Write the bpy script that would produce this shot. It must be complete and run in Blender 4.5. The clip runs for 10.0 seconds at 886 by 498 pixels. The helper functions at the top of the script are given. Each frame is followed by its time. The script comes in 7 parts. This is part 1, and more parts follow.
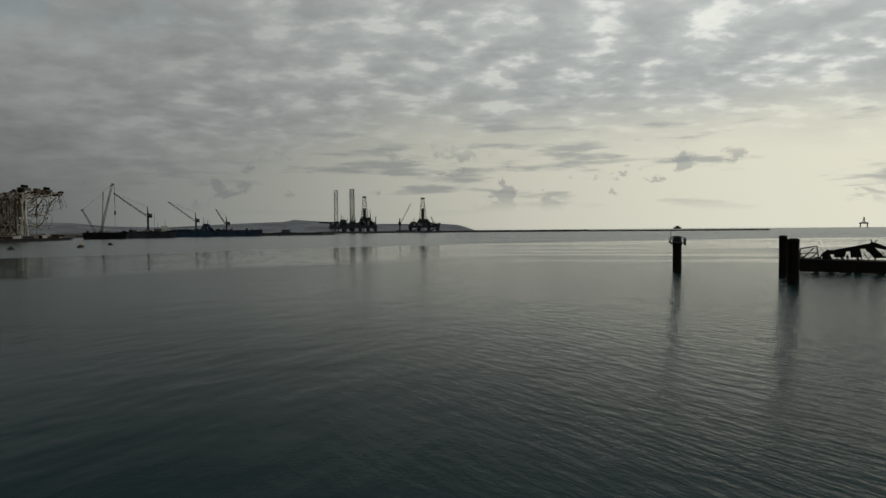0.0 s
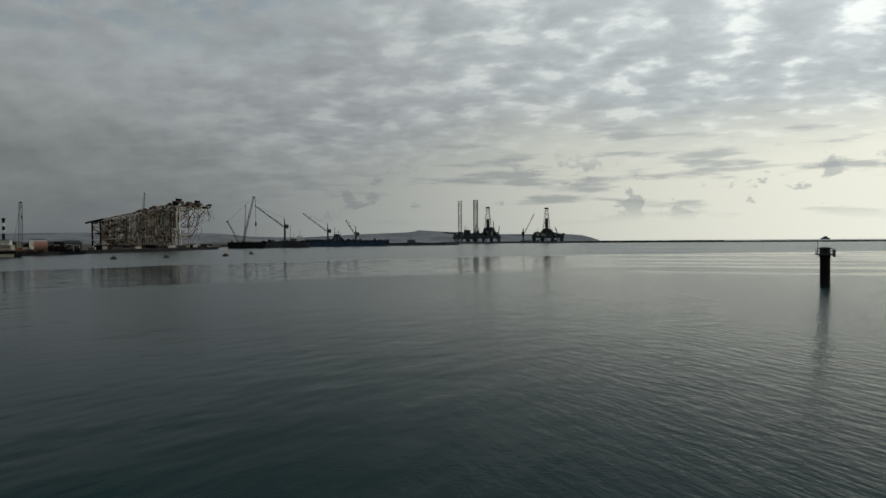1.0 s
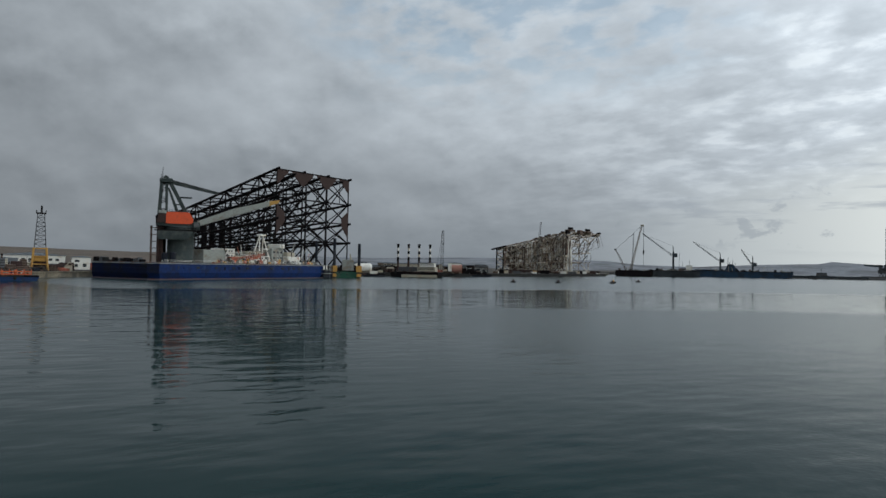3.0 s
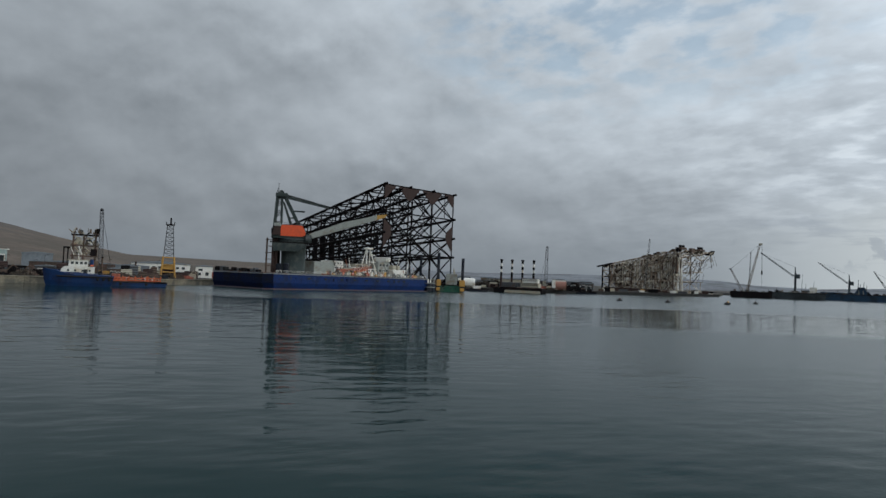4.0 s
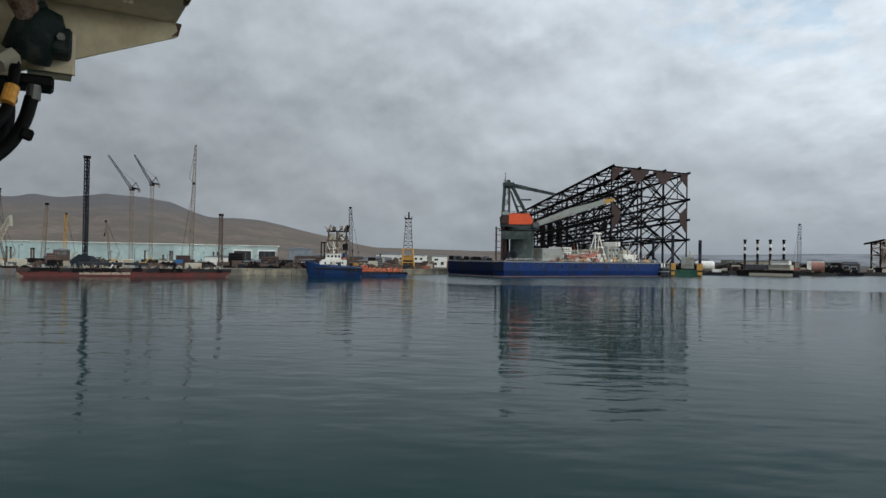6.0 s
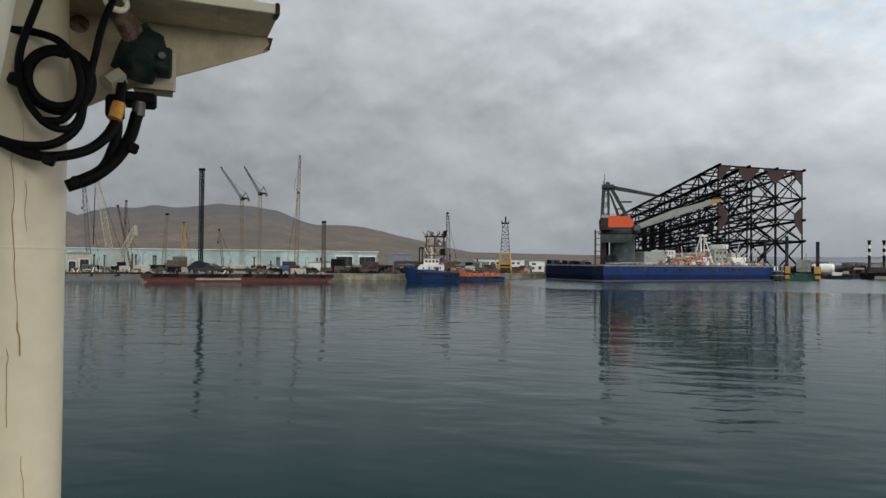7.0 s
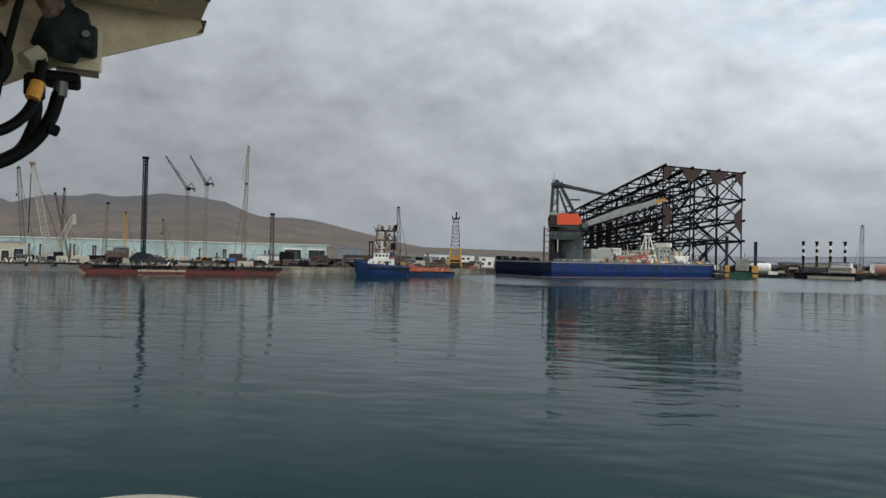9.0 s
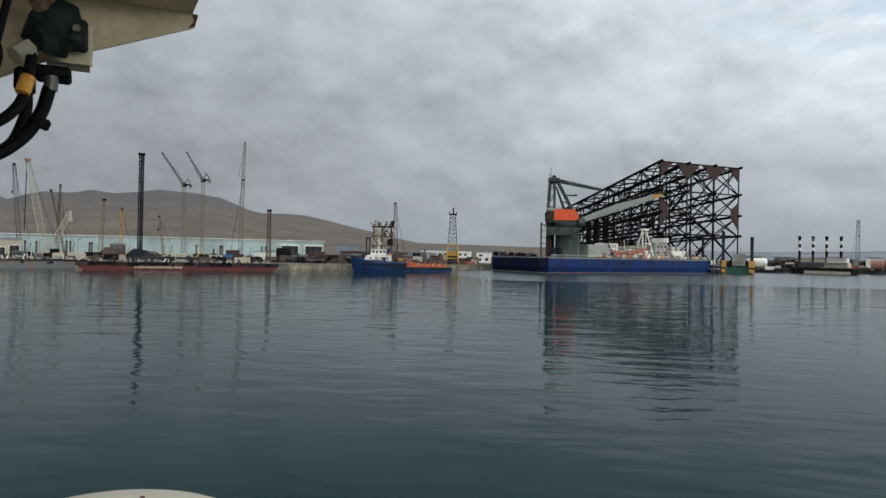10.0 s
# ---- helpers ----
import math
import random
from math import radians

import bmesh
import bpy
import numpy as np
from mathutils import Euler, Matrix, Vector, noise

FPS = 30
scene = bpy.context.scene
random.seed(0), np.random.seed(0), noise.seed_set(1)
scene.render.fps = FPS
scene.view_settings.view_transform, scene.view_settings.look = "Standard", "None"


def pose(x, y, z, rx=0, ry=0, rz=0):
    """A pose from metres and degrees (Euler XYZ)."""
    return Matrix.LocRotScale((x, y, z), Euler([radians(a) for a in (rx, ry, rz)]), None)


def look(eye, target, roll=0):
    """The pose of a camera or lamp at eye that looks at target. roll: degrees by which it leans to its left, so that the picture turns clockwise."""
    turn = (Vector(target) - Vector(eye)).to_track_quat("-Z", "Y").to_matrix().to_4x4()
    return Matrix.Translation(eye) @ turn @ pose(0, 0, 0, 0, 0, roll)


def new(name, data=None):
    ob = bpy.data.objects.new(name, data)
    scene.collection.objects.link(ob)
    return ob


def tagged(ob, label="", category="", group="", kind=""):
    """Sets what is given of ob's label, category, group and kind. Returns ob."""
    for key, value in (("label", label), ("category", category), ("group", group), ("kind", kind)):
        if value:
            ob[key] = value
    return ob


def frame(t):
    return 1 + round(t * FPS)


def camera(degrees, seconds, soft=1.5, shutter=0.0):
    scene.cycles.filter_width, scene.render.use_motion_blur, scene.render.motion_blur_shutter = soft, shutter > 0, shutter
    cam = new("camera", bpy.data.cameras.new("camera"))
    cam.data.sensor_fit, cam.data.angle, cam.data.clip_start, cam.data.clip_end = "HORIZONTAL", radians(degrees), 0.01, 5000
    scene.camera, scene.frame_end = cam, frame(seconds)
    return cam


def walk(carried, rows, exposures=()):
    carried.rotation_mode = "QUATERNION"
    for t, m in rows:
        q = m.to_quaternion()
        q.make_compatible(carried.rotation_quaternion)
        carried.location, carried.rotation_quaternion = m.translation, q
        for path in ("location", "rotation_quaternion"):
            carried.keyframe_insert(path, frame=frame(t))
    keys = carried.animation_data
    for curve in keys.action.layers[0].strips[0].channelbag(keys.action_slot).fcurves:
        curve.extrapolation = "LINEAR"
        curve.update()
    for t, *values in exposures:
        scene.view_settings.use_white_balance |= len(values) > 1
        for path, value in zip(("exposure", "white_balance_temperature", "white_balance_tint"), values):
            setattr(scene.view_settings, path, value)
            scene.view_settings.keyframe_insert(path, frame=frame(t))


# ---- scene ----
cam = camera(65.84, 10.0, soft=1.5)
# seconds, yaw, pitch, roll, small shifts of the eye along x, y and z
ROWS = [
    (0.0, 0.00, -1.69, 0.48, 0.0, 0.0, 0.012), (0.5, 4.91, -1.72, 0.90, 0.0, 0.0, 0.012), (1.0, 10.29, -0.75, 0.41, 0.0, 0.0, 0.012), (1.5, 17.82, 0.14, 0.10, 0.0, 0.0, 0.012),
    (2.0, 24.97, 0.66, -0.55, 0.0, 0.01, 0.012), (2.5, 33.39, 0.73, -0.72, 0.0, 0.02, 0.012), (3.0, 41.89, 1.41, -1.12, 0.0, 0.035, 0.012), (3.2, 44.19, 1.91, -1.65, 0.0, 0.04, 0.012),
    (4.3, 52.13, 2.02, -2.23, 0.0, 0.075, 0.015), (4.5, 53.26, 1.68, -2.13, 0.0, 0.08, 0.016), (5.0, 59.14, 1.61, -2.19, 0.0, 0.055, 0.018), (5.5, 65.11, 1.48, -1.30, 0.002, -0.031, 0.016),
    (5.7, 67.07, 1.20, -1.02, 0.0, -0.052, 0.010), (6.8, 75.55, 0.64, -0.79, -0.010, -0.019, 0.002), (7.0, 77.58, 1.03, -0.52, -0.007, -0.012, 0.003), (7.5, 80.74, 0.94, -0.13, 0.0, 0.0, 0.0),
    (8.0, 81.65, 0.99, -0.47, -0.001, -0.0035, 0.0), (8.5, 77.19, 0.99, -0.83, -0.003, 0.019, -0.0035), (9.0, 73.42, 0.66, -1.30, -0.006, 0.0265, -0.004), (9.5, 72.14, 0.21, -1.29, -0.004, 0.032, -0.008),
    (10.0, 73.18, 0.32, -1.16, -0.003, 0.037, -0.008)]
EYE = 11.0
walk(cam, [(t, pose(sx, sy, EYE + sz, 90 + p, r, y)) for t, y, p, r, sx, sy, sz in ROWS],
     exposures=[(0.0, -1.7, 6650, 1.5), (1.0, -1.38, 6350, 1.5), (2.0, -1.17, 6050, 2), (2.5, -0.95, 6000, 4), (3.0, -0.7, 5950, 4), (4.5, -0.63, 5900, 4), (5.5, -0.25, 5900, 4), (7.0, -0.08, 6250, 6), (10.0, -0.05, 6100, 5.5)])

# ---- sky and sun ----
SUN_AZ, SUN_EL = -62.0, 14.0
sun_way = Vector((-math.sin(radians(SUN_AZ)) * math.cos(radians(SUN_EL)), math.cos(radians(SUN_AZ)) * math.cos(radians(SUN_EL)), math.sin(radians(SUN_EL))))
world = bpy.data.worlds.new("world")
scene.world = world
world.use_nodes = True
wt = world.node_tree
wt.nodes.clear()


def wlink(a, b):
    wt.links.new(a, b)


def wmath(op, a, b=None, clamp=False):
    n = wt.nodes.new("ShaderNodeMath")
    n.operation, n.use_clamp = op, clamp
    for i, v in enumerate((a, b)):
        if v is None:
            continue
        if isinstance(v, (int, float)):
            n.inputs[i].default_value = v
        else:
            wlink(v, n.inputs[i])
    return n.outputs[0]


def wrange(v, a, b, c, d):
    n = wt.nodes.new("ShaderNodeMapRange")
    n.interpolation_type = "SMOOTHSTEP"
    wlink(v, n.inputs[0])
    for i, x in enumerate((a, b, c, d)):
        n.inputs[i + 1].default_value = x
    return n.outputs[0]


def wmix(f, a, b, blend="MIX"):
    n = wt.nodes.new("ShaderNodeMix")
    n.data_type, n.blend_type = "RGBA", blend
    for i, v in ((0, f), (6, a), (7, b)):
        if isinstance(v, (int, float, tuple)):
            n.inputs[i].default_value = v
        else:
            wlink(v, n.inputs[i])
    return n.outputs[2]


def wnoise(vec, scale, detail, rough, lac=2.0, dist=0.0):
    n = wt.nodes.new("ShaderNodeTexNoise")
    wlink(vec, n.inputs["Vector"])
    n.inputs["Scale"].default_value, n.inputs["Detail"].default_value = scale, detail
    n.inputs["Roughness"].default_value, n.inputs["Lacunarity"].default_value, n.inputs["Distortion"].default_value = rough, lac, dist
    return n.outputs[0]


coord = wt.nodes.new("ShaderNodeTexCoord")
split = wt.nodes.new("ShaderNodeSeparateXYZ")
wlink(coord.outputs["Generated"], split.inputs[0])
up = wmath("MAXIMUM", split.outputs[2], 0.0)
lift = wmath("ADD", up, 0.23)
flat = wt.nodes.new("ShaderNodeCombineXYZ")
wlink(wmath("DIVIDE", split.outputs[0], lift), flat.inputs[0])
wlink(wmath("DIVIDE", split.outputs[1], lift), flat.inputs[1])
turned = wt.nodes.new("ShaderNodeMapping")
turned.inputs["Rotation"].default_value = (0, 0, radians(35))
turned.inputs["Scale"].default_value = (1.0, 0.95, 1)
wlink(flat.outputs[0], turned.inputs[0])
layer = turned.outputs[0]


def wmap(vec, scale, turn=0.0, shift=(0, 0, 0)):
    n = wt.nodes.new("ShaderNodeMapping")
    n.inputs["Location"].default_value, n.inputs["Rotation"].default_value, n.inputs["Scale"].default_value = shift, (0, 0, radians(turn)), scale
    wlink(vec, n.inputs[0])
    return n.outputs[0]


def wdot(v):
    n = wt.nodes.new("ShaderNodeVectorMath")
    n.operation = "DOT_PRODUCT"
    wlink(coord.outputs["Generated"], n.inputs[0])
    n.inputs[1].default_value = v
    return n.outputs["Value"]


def bearing(az, el):
    a, e = radians(az), radians(el)
    return (-math.sin(a) * math.cos(e), math.cos(a) * math.cos(e), math.sin(e))


toward = wdot(sun_way)
near_sun = wrange(toward, -0.5, 1.0, 0.0, 1.0)
big = wnoise(layer, 1.3, 4, 0.5, dist=0.2)
# heaped clouds away from the sun, lit on their upper sides
hv = coord.outputs["Generated"]
heap = wnoise(wmap(hv, (1.0, 1.0, 1.8)), 6.3, 8, 0.49)
heap_up = wnoise(wmap(hv, (1.0, 1.0, 1.8), shift=(0.012, 0.008, 0.045)), 6.3, 8, 0.49)
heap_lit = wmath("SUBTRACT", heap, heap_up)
tuft = wnoise(wmap(hv, (1.0, 1.0, 1.35)), 15.0, 5, 0.5)
tuft_up = wnoise(wmap(hv, (1.0, 1.0, 1.35), shift=(0.006, 0.004, 0.02)), 15.0, 5, 0.5)
heap_lit = wmath("ADD", heap_lit, wmath("MULTIPLY", wmath("SUBTRACT", tuft, tuft_up), wmath("ADD", 0.25, wmath("MULTIPLY", heap, 1.0))))
heap = wmath("ADD", heap, wmath("MULTIPLY", wmath("SUBTRACT", tuft, 0.5), 0.22))
# the small cells lie in a lower sheet, drawn out across the wind
sheet = wt.nodes.new("ShaderNodeCombineXYZ")
lower = wmath("ADD", up, 0.20)
wlink(wmath("DIVIDE", split.outputs[0], lower), sheet.inputs[0])
wlink(wmath("DIVIDE", split.outputs[1], lower), sheet.inputs[1])
cells = wnoise(wmap(sheet.outputs[0], (0.88, 1.0, 1), 6), 7.4, 7, 0.52, dist=0.12)
cells_off = wnoise(wmap(sheet.outputs[0], (0.88, 1.0, 1), 6, (0.035, -0.07, 0)), 7.4, 7, 0.52, dist=0.12)
cell_lit = wmath("SUBTRACT", cells, cells_off)
# thickness of the cloud sheet: broad banks away from the sun, small cells towards it
plain = wrange(toward, -0.4, 0.5, 0.1, 1.0)
bulk = wmath("ADD", wmath("MULTIPLY", big, plain), wmath("MULTIPLY", heap, wmath("SUBTRACT", 1.0, plain)))
open_sky = wrange(wdot(bearing(35, 25)), 0.935, 0.985, 0.0, 1.0)
share = wmath("MAXIMUM", wrange(toward, -0.42, 0.15, 0.04, 0.84), wmath("MULTIPLY", open_sky, 0.66))
thick = wmath("ADD", wmath("MULTIPLY", bulk, wmath("SUBTRACT", 1.0, share)), wmath("MULTIPLY", cells, share))
light = wrange(thick, 0.38, 0.62, 1.0, 0.0)
light = wmath("ADD", wmath("MULTIPLY", wmath("SUBTRACT", light, 0.5), wmath("MULTIPLY", wrange(toward, -0.3, 0.4, 0.42, 0.76), wrange(up, 0.05, 0.2, 0.75, 1.0))), 0.52)
relief = wmath("ADD", wmath("MULTIPLY", heap_lit, wrange(toward, -0.3, 0.4, 1.5, 0.2)), wmath("MULTIPLY", cell_lit, wmath("MULTIPLY", wmath("MAXIMUM", wrange(toward, -0.35, 0.3, 0.05, 1.1), open_sky), wrange(up, 0.04, 0.22, 0.35, 1.0))))
light = wmath("ADD", light, relief, True)
# sunlit rims in the thin places between the cells
rim = wmath("MULTIPLY", wrange(thick, 0.48, 0.36, 0.0, 1.0), wrange(toward, -0.2, 0.9, 0.0, 0.40))
cloud = wmix(light, (0.315, 0.322, 0.337, 1), (0.508, 0.513, 0.53, 1))
gain = wmath("ADD", wrange(toward, -1.0, 0.15, 0.85, 1.9), wrange(toward, 0.0, 1.0, 0.0, 1.7))
gain = wmath("MULTIPLY", gain, wmath("ADD", wmath("MULTIPLY", up, 1.1), 0.85))
cloud = wmix(1.0, cloud, wmath("MULTIPLY", gain, wmath("ADD", rim, 1.0)), "MULTIPLY")
cloud = wmix(wmath("MULTIPLY", rim, 1.3, True), cloud, wmix(1.0, cloud, (1.06, 1.0, 0.90, 1), "MULTIPLY"))
# thin places show blue, over the black jacket and to the right of it
gap = wmath("MULTIPLY", wmath("MULTIPLY", wrange(cells, 0.58, 0.38, 0.0, 1.0), open_sky), wrange(up, 0.19, 0.34, 0.0, 0.55))
sky = wt.nodes.new("ShaderNodeTexSky")
sky.sky_type, sky.sun_disc, sky.sun_elevation, sky.sun_rotation = "NISHITA", False, radians(SUN_EL), radians(-SUN_AZ)
blue = wmix(1.0, sky.outputs[0], (0.27, 0.26, 0.245, 1), "MULTIPLY")
over = wmix(gap, cloud, blue)
# the clear strip above the sea, brighter and warmer towards the sun, with low banks in it
strip = wmix(wmath("POWER", near_sun, 2.0), (0.32, 0.335, 0.36, 1), (1.52, 1.43, 1.25, 1))
bank = wnoise(wmap(hv, (4.0, 4.0, 30.0)), 1.6, 5, 0.55)
strip = wmix(1.0, strip, wrange(toward, -0.95, 0.6, 1.0, 1.7), "MULTIPLY")
banks = wmath("MULTIPLY", wrange(bank, 0.53, 0.66, 0.0, 1.0), wrange(up, 0.015, 0.06, 0.0, 0.6))
strip = wmix(banks, strip, wmix(1.0, (0.25, 0.26, 0.285, 1), gain, "MULTIPLY"))
puff = wnoise(wmap(hv, (9.0, 9.0, 15.0), shift=(0.6, 0.2, 0.3)), 1.9, 6, 0.58, dist=0.3)
puff = wmath("MULTIPLY", wrange(puff, 0.57, 0.64, 0.0, 1.0), wmath("MULTIPLY", wrange(up, 0.02, 0.05, 0.0, 0.55), wrange(up, 0.09, 0.14, 1.0, 0.0)))
strip = wmix(puff, strip, wmix(1.0, (0.27, 0.28, 0.30, 1), gain, "MULTIPLY"))
edge = wmath("ADD", wmath("ADD", up, wrange(toward, -0.35, 0.55, 0.13, 0.0)), wmath("MULTIPLY", wmath("SUBTRACT", big, 0.5), 0.10))
total = wmix(wrange(edge, 0.09, 0.21, 0.0, 1.0), strip, over)
# a heavy low bank over the far shore
heavy = wmath("MULTIPLY", wrange(wdot(bearing(46, 0)), 0.905, 0.985, 0.0, 0.32), wrange(wmath("ADD", up, wmath("MULTIPLY", wmath("SUBTRACT", heap, 0.5), 0.12)), 0.10, 0.20, 1.0, 0.0))
total = wmix(heavy, total, (0.17, 0.18, 0.195, 1))
back = wt.nodes.new("ShaderNodeBackground")
wlink(total, back.inputs[0])
back.inputs[1].default_value = 1.0
wout = wt.nodes.new("ShaderNodeOutputWorld")
wlink(back.outputs[0], wout.inputs[0])

sun_data = bpy.data.lights.new("sun", "SUN")
sun_data.energy, sun_data.angle, sun_data.color = 0.7, radians(14), (1.0, 0.93, 0.82)
sun = new("sun", sun_data)
sun.matrix_world = look(sun_way * 100, (0, 0, 0))


# ---- materials ----
def mat(name, col, rough=0.6, metal=0.0, vary=0.25, size=1.0, bump=0.0, stain=None, amount=0.0, each=0.0, spec=0.16, high=None):
    """A surface with grain and larger stains, size: metres of the larger pattern."""
    m = bpy.data.materials.new(name)
    m.use_nodes = True
    t = m.node_tree
    p = t.nodes["Principled BSDF"]
    p.inputs["Roughness"].default_value, p.inputs["Metallic"].default_value = rough, metal
    p.inputs["Specular IOR Level"].default_value = spec
    geo = t.nodes.new("ShaderNodeNewGeometry")
    n1, n2 = t.nodes.new("ShaderNodeTexNoise"), t.nodes.new("ShaderNodeTexNoise")
    for n, s, d in ((n1, 1.0 / size, 6), (n2, 7.0 / size, 8)):
        t.links.new(geo.outputs["Position"], n.inputs["Vector"])
        n.inputs["Scale"].default_value, n.inputs["Detail"].default_value, n.inputs["Roughness"].default_value = s, d, 0.6
    r = t.nodes.new("ShaderNodeMapRange")
    t.links.new(n2.outputs[0], r.inputs[0])
    for i, v in enumerate((0.3, 0.7, 1 - vary, 1 + vary)):
        r.inputs[i + 1].default_value = v
    mul = t.nodes.new("ShaderNodeMix")
    mul.data_type, mul.blend_type = "RGBA", "MULTIPLY"
    mul.inputs[0].default_value = 1.0
    mul.inputs[6].default_value = (*col, 1)
    t.links.new(r.outputs[0], mul.inputs[7])
    out = mul.outputs[2]
    if stain:
        k = t.nodes.new("ShaderNodeMapRange")
        t.links.new(n1.outputs[0], k.inputs[0])
        for i, v in enumerate((0.62 - amount * 0.3, 0.72 - amount * 0.2, 0.0, 1.0)):
            k.inputs[i + 1].default_value = v
        mx = t.nodes.new("ShaderNodeMix")
        mx.data_type = "RGBA"
        t.links.new(k.outputs[0], mx.inputs[0])
        t.links.new(out, mx.inputs[6])
        mx.inputs[7].default_value = (*stain, 1)
        out = mx.outputs[2]
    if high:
        # another colour above a height, with an uneven border
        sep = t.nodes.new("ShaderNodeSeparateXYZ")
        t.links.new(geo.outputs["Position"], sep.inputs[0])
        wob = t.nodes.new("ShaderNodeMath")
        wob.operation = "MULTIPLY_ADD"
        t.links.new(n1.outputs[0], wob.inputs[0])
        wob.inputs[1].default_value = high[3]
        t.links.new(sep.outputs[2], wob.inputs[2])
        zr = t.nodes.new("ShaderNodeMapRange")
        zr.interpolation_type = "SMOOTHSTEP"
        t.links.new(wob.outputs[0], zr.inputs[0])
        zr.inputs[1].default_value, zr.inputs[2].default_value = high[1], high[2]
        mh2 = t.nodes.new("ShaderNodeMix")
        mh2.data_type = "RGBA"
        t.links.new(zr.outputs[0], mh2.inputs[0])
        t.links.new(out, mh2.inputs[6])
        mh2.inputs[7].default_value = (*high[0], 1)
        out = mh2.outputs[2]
    if each:
        info = t.nodes.new("ShaderNodeObjectInfo")
        q = t.nodes.new("ShaderNodeMapRange")
        t.links.new(info.outputs["Random"], q.inputs[0])
        q.inputs[3].default_value, q.inputs[4].default_value = 1 - each, 1 + each
        mz = t.nodes.new("ShaderNodeMix")
        mz.data_type, mz.blend_type = "RGBA", "MULTIPLY"
        mz.inputs[0].default_value = 1.0
        t.links.new(out, mz.inputs[6])
        t.links.new(q.outputs[0], mz.inputs[7])
        out = mz.outputs[2]
    t.links.new(out, p.inputs["Base Color"])
    if bump:
        b = t.nodes.new("ShaderNodeBump")
        b.inputs["Distance"].default_value = bump
        t.links.new(n2.outputs[0], b.inputs["Height"])
        t.links.new(b.outputs[0], p.inputs["Normal"])
    return m


